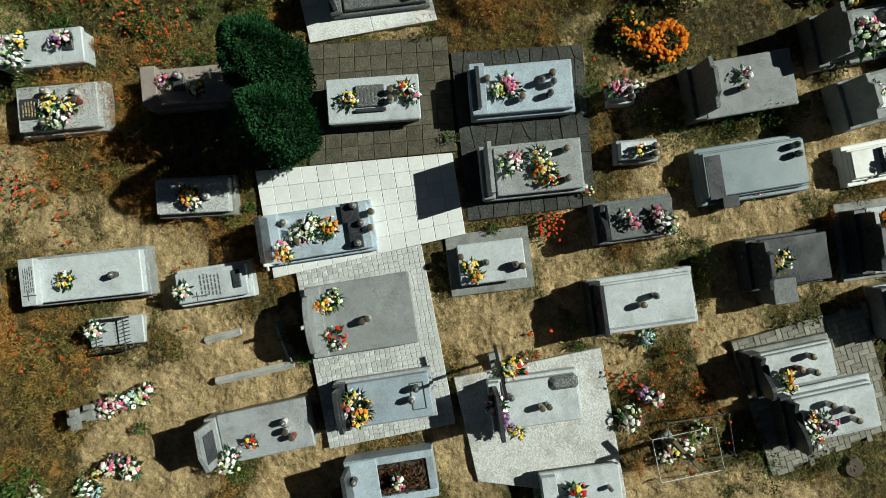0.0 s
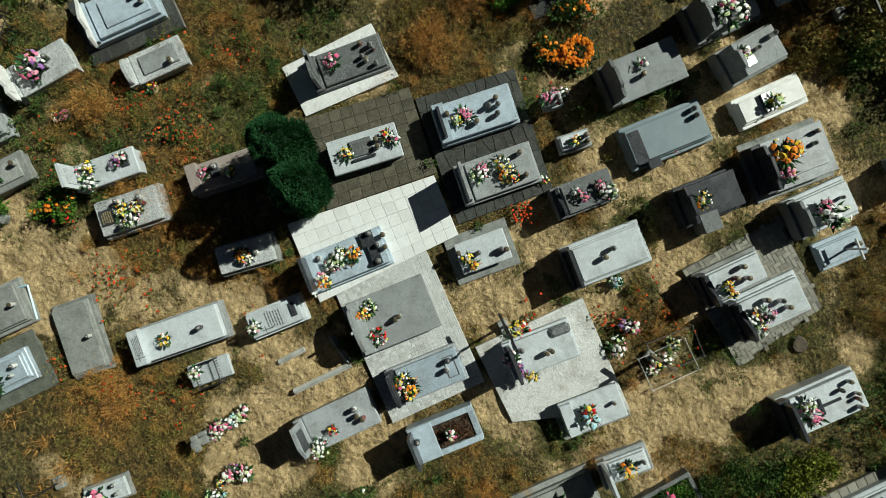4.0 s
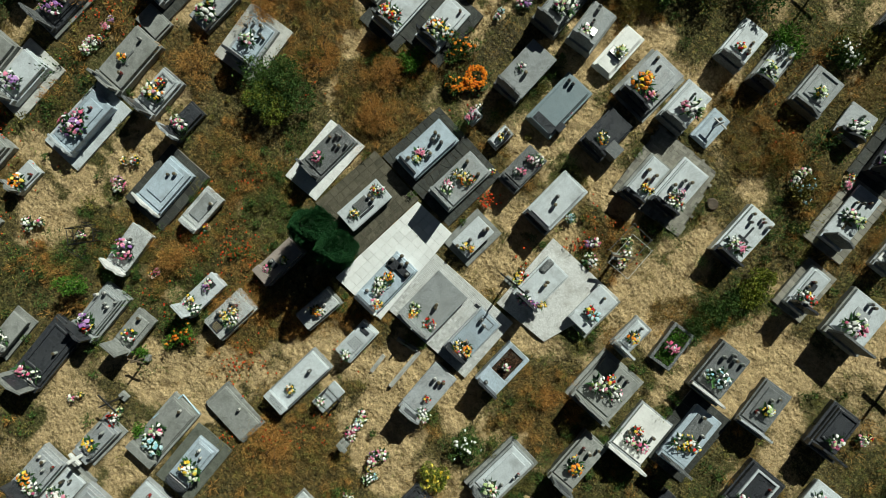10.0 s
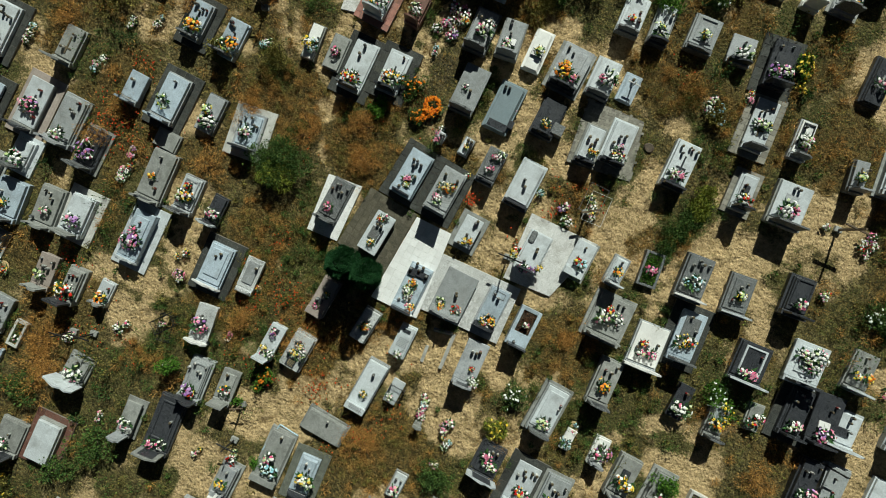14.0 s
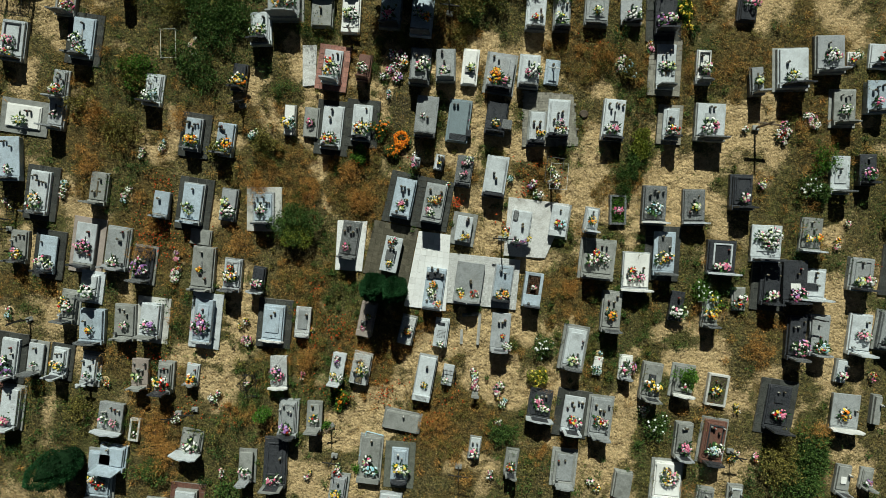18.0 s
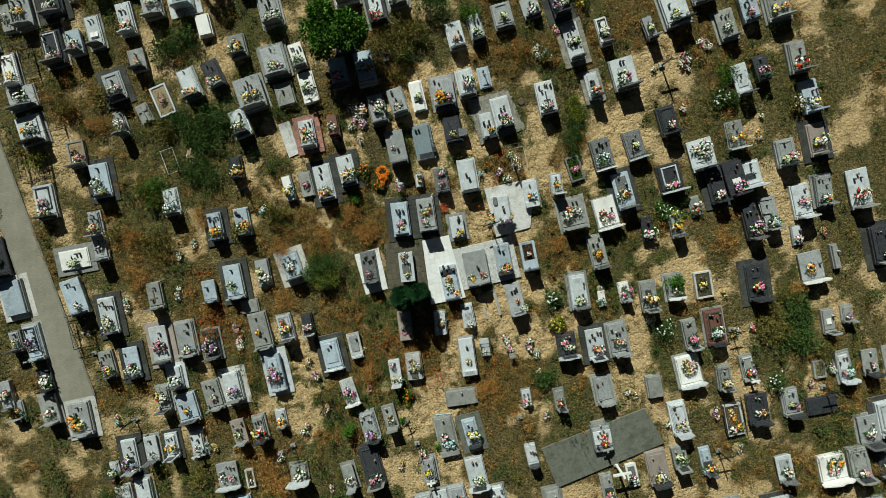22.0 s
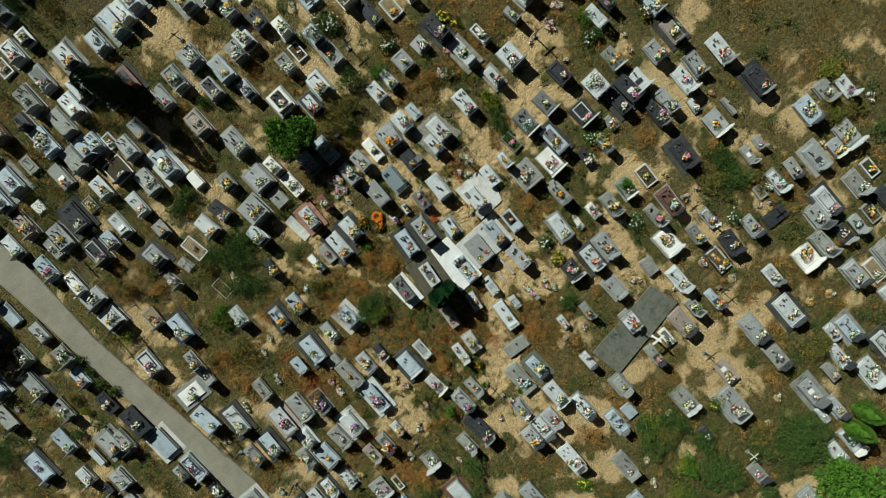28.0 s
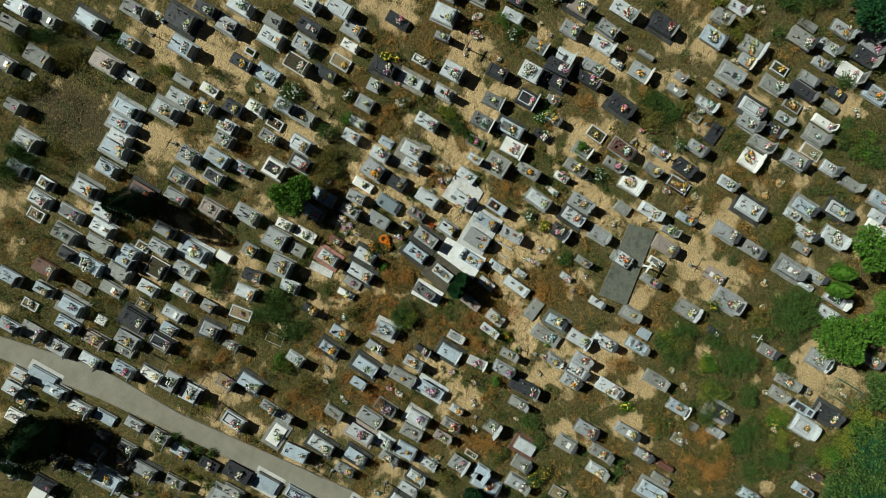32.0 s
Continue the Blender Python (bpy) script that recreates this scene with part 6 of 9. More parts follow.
grave(11.51, 7.61, 5, 1.83, 1.45, "l", "S", "wp", 2)
grave(9.66, 7.28, 4, 1.55, 0.76, "l", "s", "rr", 2, "p")
grave(18.04, 5.90, 7, 1.83, 0.91, "l", "s", "", 3)
grave(19.19, 6.30, 7, 1.47, 0.79, "d", "s", "p", 1)
grave(21.35, 6.53, 2, 1.83, 1.09, "c", "s", "r", 4)
grave(21.72, 4.19, 4, 1.89, 1.03, "b", "s", "wy", 5)
grave(13.52, 4.47, 6, 1.71, 1.09, "d", "s", "w", 0)
grave(-22.39, 3.50, -1, 1.17, 1.81, "w", "n", "g", 3, "c")
grave(-20.65, 3.91, -1, 1.71, 0.85, "g", "s", "w", 2)
grave(-22.82, 1.30, 7, 2.19, 1.21, "b", "s", "w", 3)
grave(-21.10, -0.19, -1, 2.19, 1.03, "l", "s", "rwy", 5, "d")
grave(-21.89, -3.05, 2, 1.65, 0.91, "c", "s", "py", 4)
grave(-20.36, -3.24, -1, 1.89, 0.91, "b", "s", "ww", 2, "d")
grave(-18.44, -2.51, -1, 2.25, 1.03, "l", "s", "pp", 5, "q")
grave(-16.84, -2.45, -1, 2.19, 1.27, "t", "s", "w", 4)
grave(-15.41, -3.10, -1, 1.77, 0.97, "d", "s", "vww", 1, "s")
grave(-18.10, 0.42, -1, 1.65, 0.91, "c", "s", "", 2)
grave(-14.79, 0.03, -1, 1.35, 0.79, "b", "s", "", 1)
grave(-13.23, 0.30, -1, 2.07, 1.09, "b", "s", "g", 1, "d")
grave(-11.43, 0.48, -1, 1.65, 0.85, "g", "n", "wwg", 0)
grave(-9.67, 0.52, 7, 1.65, 1.10, "b", "s", "w", 6, "w", detail="")
grave(-12.35, -2.88, 2, 2.25, 1.15, "c", "s", "o", 3)
grave(-10.83, -2.98, 2, 1.65, 0.91, "l", "s", "wyr", 1, detail="rim")
grave(-9.50, -3.06, -1, 1.35, 0.66, "d", "v", "ww", 0)
grave(-12.69, -1.33, -1, 0.80, 1.09, "c", "n", "", 0)
grave(-8.45, -5.14, 2, 1.90, 1.08, "b", "v", "", 2, "d", 0.42, 0.72, detail="panel")
grave(-6.98, -4.84, 2, 1.55, 0.76, "T", "a", "", 1, "", 0.32, 0.6)
grave(4.96, 1.89, -1, 1.53, 0.85, "l", "p", "rb", 1, "s")
grave(6.55, 2.14, -1, 1.29, 0.72, "l", "s", "o", 2)
grave(7.12, 0.27, 2, 1.83, 1.51, "c", "s", "wwr", 4, "s")
grave(6.61, -4.26, -2, 2.07, 1.03, "l", "s", "gw", 4, "s")
grave(7.75, 2.82, 7, 1.47, 0.82, "G", "n", "pp", 0)
grave(9.45, 3.28, 5, 1.89, 1.15, "x", "v", "b", 4)
grave(11.38, 3.44, 7, 1.75, 1.09, "x", "v", "g", 3)
grave(10.25, 1.00, 5, 2.13, 1.03, "b", "s", "yr", 2, "d")
grave(9.06, -0.08, 5, 1.95, 1.33, "w", "v", "wpr", 3)
grave(13.06, 1.17, 4, 1.71, 1.39, "d", "v", "wp", 1)
grave(15.07, 2.16, 5, 1.77, 1.45, "l", "s", "wwww", 3)
grave(15.57, 0.21, 4, 2.01, 0.97, "d", "s", "ww", 4, "d")
grave(16.66, 0.48, 7, 2.13, 1.15, "d", "s", "vp", 3)
grave(17.62, 0.46, 4, 1.59, 1.33, "l", "v", "", 3)
grave(17.17, 2.84, 2, 1.71, 1.03, "c", "v", "yo", 2)
grave(19.80, 1.29, 2, 1.59, 1.15, "t", "s", "gw", 3)
grave(21.69, 1.69, 2, 1.89, 1.03, "q", "s", "yw", 3, "d")
grave(20.26, -1.63, 2, 2.01, 1.09, "l", "s", "pw", 3)
grave(21.57, -1.27, -1, 1.77, 0.97, "t", "s", "rg", 4, "s")
grave(17.19, -2.22, 4, 2.13, 0.91, "d", "s", "wp", 3)
grave(18.31, -1.94, 4, 2.01, 0.97, "t", "s", "rb", 2)
grave(19.69, -3.55, -1, 1.17, 0.60, "l", "n", "w", 1)
grave(14.23, -0.73, 7, 1.17, 0.66, "c", "n", "rw", 0)
grave(12.91, -1.52, 4, 1.53, 0.79, "c", "s", "yo", 3)
grave(11.21, -1.47, -1, 1.47, 0.66, "d", "n", "ww", 1)
grave(8.14, -2.17, 3, 2.01, 0.97, "c", "s", "o", 3)
grave(-24.22, -5.98, -1, 2.01, 1.33, "t", "s", "oyo", 3, "w")
grave(-18.99, -5.77, -1, 1.53, 0.79, "c", "s", "rwy", 1, "s")
grave(-17.98, -4.60, -1, 1.29, 0.79, "l", "s", "w", 0, "l")
grave(-17.67, -6.57, 4, 1.77, 1.27, "b", "s", "o", 2)
grave(-16.02, -6.13, 4, 1.83, 1.09, "c", "s", "w", 3)
grave(-14.69, -5.85, 1, 1.77, 1.03, "l", "s", "wv", 1, "w")
grave(-11.96, -5.50, 1, 2.25, 0.91, "b", "v", "pvp", 2, "l", 0.5, 0.8)
grave(-21.78, -8.80, -1, 2.01, 0.91, "l", "s", "vbw", 2, "d")
grave(-20.41, -8.64, -1, 1.59, 0.79, "l", "s", "w", 1, "s")
grave(-19.14, -8.66, -1, 1.53, 0.79, "l", "s", "yy", 2, "d")
grave(-17.57, -8.80, -1, 1.59, 0.79, "l", "c", "w", 3, "s")
grave(-23.00, -9.42, -1, 0.86, 0.60, "l", "s", "g", 0)
grave(-14.88, -8.60, 4, 1.53, 0.85, "q", "s", "g", 5)
grave(-13.63, -8.62, 2, 1.59, 0.85, "c", "s", "yr", 3)
grave(-12.30, -8.33, -1, 1.11, 0.66, "l", "s", "o", 1)
grave(-22.71, -11.50, -1, 2.13, 1.03, "l", "s", "pw", 2, "R")
grave(-21.42, -11.35, -1, 2.13, 0.97, "l", "s", "wp", 1, "s")
grave(-16.17, -11.11, -1, 1.59, 1.27, "t", "v", "wp", 5)
grave(-14.93, -11.60, -1, 1.17, 0.54, "k", "n", "w", 0)
grave(-15.89, -13.15, -1, 1.29, 1.45, "b", "s", "", 1)
grave(-8.94, -12.61, 4, 1.53, 0.66, "c", "s", "ww", 0, "s")
grave(-7.86, -7.55, 7, 1.70, 0.85, "T", "v", "pp", 2, "", 0.36, 0.85)
grave(-1.38, -9.15, -3, 1.05, 1.93, "c", "n", "", 1)
grave(-7.12, -9.79, 4, 1.89, 1.03, "t", "s", "vr", 5)
grave(-5.81, -9.50, 4, 1.53, 0.79, "c", "s", "r", 1)
grave(-7.51, -12.18, 4, 2.56, 1.21, "d", "s", "pw", 1)
grave(-2.74, -11.28, 2, 2.44, 1.20, "c", "p", "bbw", 1)
grave(-1.22, -11.42, 4, 1.80, 0.85, "b", "s", "yg", 2, "n", 0.3, 0.6, back="d", detail="")
grave(2.42, -9.97, -1, 1.17, 0.60, "l", "n", "w", 2)
grave(4.34, -10.38, -1, 1.29, 0.66, "c", "s", "r", 0)
grave(5.36, -7.30, -1, 1.53, 1.15, "d", "v", "wwp", 3)
grave(7.02, -7.54, -1, 1.83, 1.03, "l", "s", "rw", 5, "d")
grave(8.38, -7.51, 1, 1.95, 1.03, "t", "s", "rw", 4, "s")
grave(6.99, -10.33, 2, 1.71, 1.03, "t", "s", "", 2, "s")
grave(6.34, -12.99, 4, 1.71, 0.85, "c", "c", "r", 3)
grave(-4.13, -13.11, -1, 1.47, 0.72, "g", "c", "y", 1, "s")
grave(2.05, -13.38, 2, 1.29, 0.66, "l", "s", "", 3)
grave(7.89, -4.98, -1, 0.93, 0.42, "w", "n", "b", 0)
grave(10.59, -5.34, -1, 1.83, 0.97, "c", "s", "yy", 2)
grave(12.14, -5.13, -1, 1.47, 0.91, "c", "v", "w", 1, "s")
grave(13.87, -5.34, -1, 1.59, 1.03, "k", "n", "y", 2)
grave(16.90, -5.77, -1, 2.19, 1.15, "d", "s", "rp", 2, "d")
grave(20.15, -5.53, 2, 1.83, 1.33, "t", "v", "o", 4)
grave(21.61, -5.19, 2, 1.47, 0.42, "c", "n", "", 1)
grave(12.58, -8.04, 2, 1.77, 0.85, "c", "s", "pp", 4)
grave(14.07, -7.91, -1, 2.13, 1.09, "r", "s", "bw", 4, "s")
grave(20.62, -8.88, -1, 1.47, 0.72, "c", "s", "", 1)
grave(21.79, -8.66, -1, 1.05, 0.66, "c", "s", "v", 0)
grave(12.12, -10.19, 3, 1.89, 1.33, "w", "v", "ywyw", 3, "s")
grave(14.07, -10.99, -1, 1.47, 0.85, "c", "s", "yw", 1)
grave(15.57, -10.70, 2, 1.59, 0.79, "c", "c", "rv", 3)
grave(11.05, -12.87, 2, 2.01, 1.03, "l", "s", "yw", 4)
grave(15.66, -13.18, -1, 1.83, 1.21, "d", "s", "wr", 2)
grave(19.66, -11.62, -1, 1.05, 0.72, "k", "n", "", 0)
grave(21.09, -11.77, 4, 1.77, 0.79, "l", "v", "wb", 3, "s")
grave(22.57, -11.73, -1, 1.53, 0.91, "c", "s", "w", 2)
grave(17.67, -13.21, 1, 1.65, 1.03, "g", "s", "gp", 2)
grave(19.47, -13.78, -1, 1.05, 1.81, "d", "n", "", 0)
grave(9.95, -10.70, -1, 1.35, 0.91, "c", "n", "", 0)
grave(-5.18, -0.44, -2, 1.89, 0.91, "x", "s", "p", 6, detail="")
grave(-3.42, 39.29, 2, 2.29, 1.23, "b", "s", "wv", 4)
grave(-3.07, 36.95, 2, 2.20, 1.14, "c", "s", "", 3)
grave(-1.35, 34.22, 2, 2.39, 1.23, "b", "s", "b", 3, "d")
grave(1.39, 31.62, 2, 2.20, 1.23, "c", "s", "v", 4)
grave(2.02, 29.79, 2, 0.97, 0.66, "l", "n", "y", 0)
grave(2.84, 28.17, 2, 2.48, 1.52, "d", "s", "wg", 4, "d")
grave(4.62, 26.95, 2, 1.92, 0.95, "d", "s", "w", 3)
grave(4.48, 24.75, 2, 1.92, 1.23, "g", "s", "ww", 3, "s")
grave(6.34, 24.78, 2, 2.11, 1.04, "l", "s", "gb", 2, "s")
grave(6.86, 21.92, 2, 1.63, 1.14, "c", "s", "", 3)
grave(5.59, 21.39, 2, 2.01, 1.23, "l", "s", "wy", 3, "s")
grave(-6.00, 36.00, 2, 2.48, 1.33, "c", "s", "y", 3)
grave(-4.93, 39.02, 2, 2.20, 1.04, "c", "s", "", 5)
grave(-7.70, 36.05, 2, 1.06, 0.76, "l", "n", "", 0)
grave(-1.06, 30.67, 2, 1.63, 1.04, "b", "s", "yy", 4)
grave(1.03, 26.96, 2, 2.20, 1.23, "b", "s", "ww", 5, "s")
grave(-3.44, 31.43, 2, 2.39, 1.33, "q", "s", "rw", 3, "s")
grave(-3.36, 29.03, 2, 1.82, 0.95, "g", "s", "", 2)
grave(2.58, 22.36, 2, 1.92, 0.95, "d", "s", "oy", 1)
grave(3.71, 22.27, 2, 0.87, 0.57, "k", "n", "", 0)
grave(2.93, 20.18, 2, 1.92, 1.23, "b", "c", "w", 1, "s")
grave(4.97, 18.59, 2, 2.11, 1.33, "k", "s", "ww", 2)
grave(-1.24, 25.50, 2, 1.63, 0.76, "c", "n", "", 1)
grave(-0.71, 23.39, 2, 1.54, 0.85, "w", "n", "g", 0)
grave(-2.57, 24.99, 2, 2.29, 1.14, "g", "s", "wwb", 3)
grave(-4.03, 25.47, 2, 2.01, 1.04, "l", "s", "yww", 4, "c")
grave(-5.69, 28.16, 2, 2.11, 1.04, "b", "s", "wb", 2, "c")
grave(-6.94, 27.83, 2, 2.11, 1.04, "b", "s", "gr", 2, "c")
grave(-7.95, 27.38, 2, 2.01, 0.95, "l", "s", "w", 2)
grave(-9.00, 27.23, 2, 2.11, 1.04, "b", "s", "yy", 2, "c")
grave(-10.68, 26.96, 2, 1.82, 1.04, "b", "s", "w", 3, "s")
grave(-2.04, 22.87, 2, 1.63, 1.04, "g", "s", "wo", 1)
grave(-0.89, 20.96, 2, 1.82, 1.14, "d", "s", "wy", 2)
grave(-2.45, 20.59, 2, 1.73, 1.14, "l", "s", "wwg", 1)
grave(-3.47, 20.23, 2, 1.73, 1.14, "c", "s", "wb", 3)
grave(0.09, 19.48, 2, 1.54, 0.85, "w", "s", "g", 2, "s")
grave(-0.12, 17.53, 2, 1.35, 0.85, "k", "n", "w", 0)
grave(1.55, 17.59, 2, 1.63, 0.95, "b", "s", "", 4, "s")
grave(-1.29, 17.33, 2, 1.63, 0.95, "c", "s", "ww", 1)
grave(1.63, 15.90, 2, 2.11, 1.23, "c", "s", "r", 5)
grave(-6.27, 21.99, 2, 1.73, 1.23, "g", "s", "ww", 3, "s")
grave(-5.11, 19.97, 2, 2.11, 1.23, "b", "s", "y", 1)
grave(-4.66, 17.78, 2, 1.44, 0.76, "b", "s", "p", 2, "s")
grave(-3.29, 15.59, 2, 1.73, 1.33, "w", "s", "gw", 4, "s")
grave(-0.42, 14.83, 2, 1.82, 1.14, "l", "s", "rr", 2, "s")
grave(-1.71, 14.02, 2, 1.73, 1.14, "d", "s", "rw", 2, "s")
grave(-12.30, 33.50, 2, 2.11, 1.33, "g", "s", "y", 4, "s")
grave(-10.35, 35.61, 2, 1.82, 1.14, "c", "s", "p", 2)
grave(-7.85, 37.98, 2, 2.11, 1.23, "d", "s", "y", 1)
grave(-14.49, 32.95, 2, 1.92, 1.04, "b", "s", "w", 1, "s")
grave(8.03, 19.27, 2, 2.20, 1.23, "d", "s", "w", 2)
grave(9.87, 16.27, 2, 1.73, 1.04, "g", "s", "wo", 5, "s")
grave(8.60, 15.74, 2, 1.54, 0.76, "w", "s", "", 4)
grave(6.57, 18.95, 2, 1.73, 1.23, "g", "s", "y", 2, "s")
grave(7.05, 15.69, 2, 1.63, 1.04, "k", "n", "o", 0)
grave(5.61, 16.23, 2, 2.11, 0.95, "d", "s", "g", 3)
grave(10.64, 18.11, 2, 2.29, 1.33, "l", "s", "", 2)
grave(9.56, 20.45, 2, 1.92, 1.04, "l", "s", "g", 4, "s")
grave(12.46, 13.59, 2, 2.01, 0.95, "d", "n", "wp", 0)
grave(23.58, -1.57, 2, 2.29, 1.23, "l", "s", "rw", 3)
grave(24.34, -5.02, 2, 2.20, 1.23, "d", "s", "wr", 4, "d")
grave(25.89, -9.07, 2, 2.01, 1.33, "b", "s", "wywg", 2)
grave(27.73, -8.77, 2, 1.63, 1.23, "c", "s", "w", 2)
grave(29.08, -9.46, 2, 1.63, 0.95, "l", "s", "v", 2)
grave(27.15, -12.30, 2, 2.01, 1.42, "c", "v", "yg", 4)
grave(25.87, -12.55, 2, 1.35, 0.95, "g", "v", "yy", 1)
grave(24.35, -12.20, 2, 1.92, 1.04, "g", "s", "b", 2, "c")
grave(31.35, -15.29, 2, 1.63, 0.76, "c", "n", "", 0)
grave(29.98, -15.39, 2, 2.20, 1.33, "c", "s", "wp", 4)
grave(30.83, -17.83, 2, 1.82, 0.95, "l", "s", "w", 4)
grave(32.58, -17.95, 2, 2.01, 1.14, "g", "s", "ow", 5)
grave(30.05, -20.62, 2, 2.20, 1.33, "w", "s", "wp", 4, "s")
grave(29.39, -18.02, 2, 1.35, 0.95, "g", "s", "yw", 3)
grave(31.82, -20.92, 2, 2.11, 1.33, "d", "s", "p", 4)
grave(32.91, -20.79, 2, 2.01, 1.23, "g", "s", "pp", 2)
grave(33.70, -20.21, 2, 2.01, 1.14, "c", "s", "w", 3)
grave(29.92, -23.58, 2, 2.01, 1.23, "b", "s", "ow", 4, "s")
grave(25.56, -15.62, 2, 1.82, 1.04, "c", "s", "bw", 2, "s")
grave(27.63, -17.91, 2, 1.54, 0.85, "g", "s", "", 4, "s")
grave(26.59, -18.11, 2, 2.29, 1.04, "d", "s", "", 1)
grave(27.00, -15.36, 2, 1.44, 0.85, "k", "n", "o", 0)
grave(28.07, -20.72, 2, 1.63, 0.85, "d", "n", "yo", 0)
grave(26.89, -20.90, 2, 1.35, 0.85, "c", "n", "", 0)
grave(22.99, -15.23, 2, 2.11, 1.14, "l", "s", "wp", 4, "d")
grave(21.89, -15.77, 2, 1.82, 1.23, "t", "s", "w", 2, "s")
grave(23.77, -18.03, 2, 1.44, 0.85, "g", "s", "bv", 2)
grave(22.53, -17.95, 2, 1.54, 1.04, "d", "s", "ww", 4)
grave(25.13, -18.06, 2, 1.54, 0.95, "k", "n", "ry", 0)
grave(25.44, -21.17, 2, 2.01, 0.76, "w", "a", "pw", 1)
grave(24.18, -21.23, 2, 1.82, 1.23, "c", "s", "b", 2, "s")
grave(20.99, -17.60, 2, 2.01, 1.23, "c", "s", "wp", 2)
grave(22.82, -21.71, 2, 1.82, 1.04, "k", "n", "w", 0)
grave(19.42, -17.63, 2, 1.73, 1.61, "w", "v", "wwyo", 4)
grave(21.47, -20.93, 2, 1.92, 1.14, "g", "s", "wg", 3, "s")
grave(22.55, -23.80, 2, 1.54, 1.14, "l", "s", "w", 2)
grave(-14.43, 30.44, 2, 1.35, 0.95, "l", "s", "y", 1)
grave(-13.01, 27.52, 2, 2.01, 1.14, "l", "s", "ro", 4, "c")
grave(-15.78, 30.17, 2, 1.82, 1.04, "l", "s", "r", 3, "s")
grave(-10.89, 23.67, 2, 1.92, 1.33, "r", "s", "rr", 3, "d")
grave(-8.10, 21.52, 2, 2.01, 1.04, "t", "s", "rb", 2, "s")
grave(-6.54, 19.37, 2, 1.82, 1.14, "g", "s", "w", 4)
grave(-9.59, 21.10, 2, 2.01, 0.95, "t", "s", "p", 3)
grave(-15.45, 27.54, 2, 2.20, 1.14, "t", "s", "wv", 3)
grave(-13.84, 25.24, 2, 2.11, 1.14, "l", "s", "wo", 5)
grave(-15.05, 24.73, 2, 2.11, 1.14, "l", "s", "w", 3, "s")
grave(-12.62, 23.37, 2, 1.35, 0.85, "l", "s", "v", 3)
grave(-8.93, 18.12, 2, 2.01, 1.14, "q", "s", "w", 2, "s")
grave(-7.77, 15.48, 2, 2.11, 1.14, "t", "s", "gw", 6, "s")
grave(-17.17, 27.05, 2, 2.11, 1.14, "c", "s", "b", 5, "s")
grave(-16.47, 24.36, 2, 2.39, 1.23, "c", "s", "", 3)
grave(-13.97, 20.05, 2, 1.92, 1.14, "g", "s", "b", 3)
grave(-12.50, 20.46, 2, 1.82, 0.95, "t", "s", "o", 2)
grave(-12.66, 17.51, 2, 2.29, 1.23, "b", "s", "wwgr", 5, "l")
grave(-11.71, 15.24, 2, 1.25, 0.85, "w", "n", "", 0)
grave(-10.06, 13.68, 2, 1.35, 1.04, "c", "s", "yy", 3)
grave(-15.52, 21.85, 2, 1.54, 0.85, "b", "s", "w", 2, "s")
grave(-16.42, 21.95, 2, 2.01, 1.14, "b", "s", "y", 2)
grave(-17.53, 21.76, 2, 2.01, 1.14, "c", "s", "", 1, "s")
grave(-18.23, 24.06, 2, 2.29, 1.23, "b", "s", "wwww", 3)
grave(-15.58, 19.35, 2, 1.73, 1.61, "k", "s", "ww", 1)
grave(-14.46, 17.28, 2, 2.11, 1.23, "t", "s", "ww", 5)
grave(-18.50, 26.11, 2, 1.35, 0.85, "d", "s", "", 3, "s")
grave(-20.46, 26.91, 2, 2.20, 1.23, "r", "s", "rw", 1)
grave(-22.62, 29.05, 2, 2.01, 1.14, "b", "s", "", 3)
grave(-17.34, 19.04, 2, 1.73, 1.04, "l", "s", "y", 2)
grave(-16.12, 16.54, 2, 1.92, 0.95, "l", "s", "rw", 2)
grave(-19.04, 21.57, 2, 2.01, 1.14, "c", "n", "r", 0)
grave(-20.22, 23.58, 2, 1.35, 0.85, "c", "n", "", 1)
grave(-22.03, 26.14, 2, 1.54, 0.85, "b", "s", "y", 2, "s")
grave(-15.96, 14.09, 2, 1.25, 0.95, "c", "s", "r", 1)
grave(-22.04, 23.55, 2, 2.11, 1.23, "b", "s", "v", 5, "c")
grave(-18.78, 18.72, 2, 1.16, 0.85, "k", "n", "y", 0)
grave(-18.11, 16.20, 2, 1.82, 0.85, "l", "s", "", 2, "s")
grave(-23.55, 23.03, 2, 2.01, 1.04, "b", "s", "y", 4)
grave(-21.79, 20.95, 2, 0.97, 0.85, "w", "n", "", 0)
grave(-20.20, 18.66, 2, 2.20, 1.33, "d", "s", "ww", 3, "d")
grave(-19.34, 15.83, 2, 1.44, 0.85, "b", "s", "w", 4)
grave(-26.14, 26.90, 2, 1.92, 1.04, "b", "s", "p", 2)
grave(-25.56, 25.19, 2, 2.01, 1.23, "c", "s", "wv", 2)
grave(-25.59, 22.68, 2, 2.01, 1.23, "g", "s", "ww", 3)
grave(-23.41, 20.50, 2, 2.01, 1.04, "q", "s", "ry", 3, "s")
grave(-21.97, 18.25, 2, 2.01, 1.14, "t", "s", "yo", 4, "s")
grave(-20.67, 15.78, 2, 2.01, 1.23, "d", "s", "wp", 3, "s")
grave(-22.95, 18.00, 2, 1.63, 0.76, "c", "n", "w", 0)
grave(-25.15, 19.95, 2, 1.92, 0.95, "l", "s", "wb", 2)
grave(-24.41, 17.27, 2, 2.01, 1.14, "b", "s", "pp", 3)
grave(-23.51, 15.05, 2, 1.92, 0.95, "w", "s", "y", 3, "s")
grave(-29.21, 24.01, 2, 1.73, 0.95, "l", "s", "wr", 2, "s")
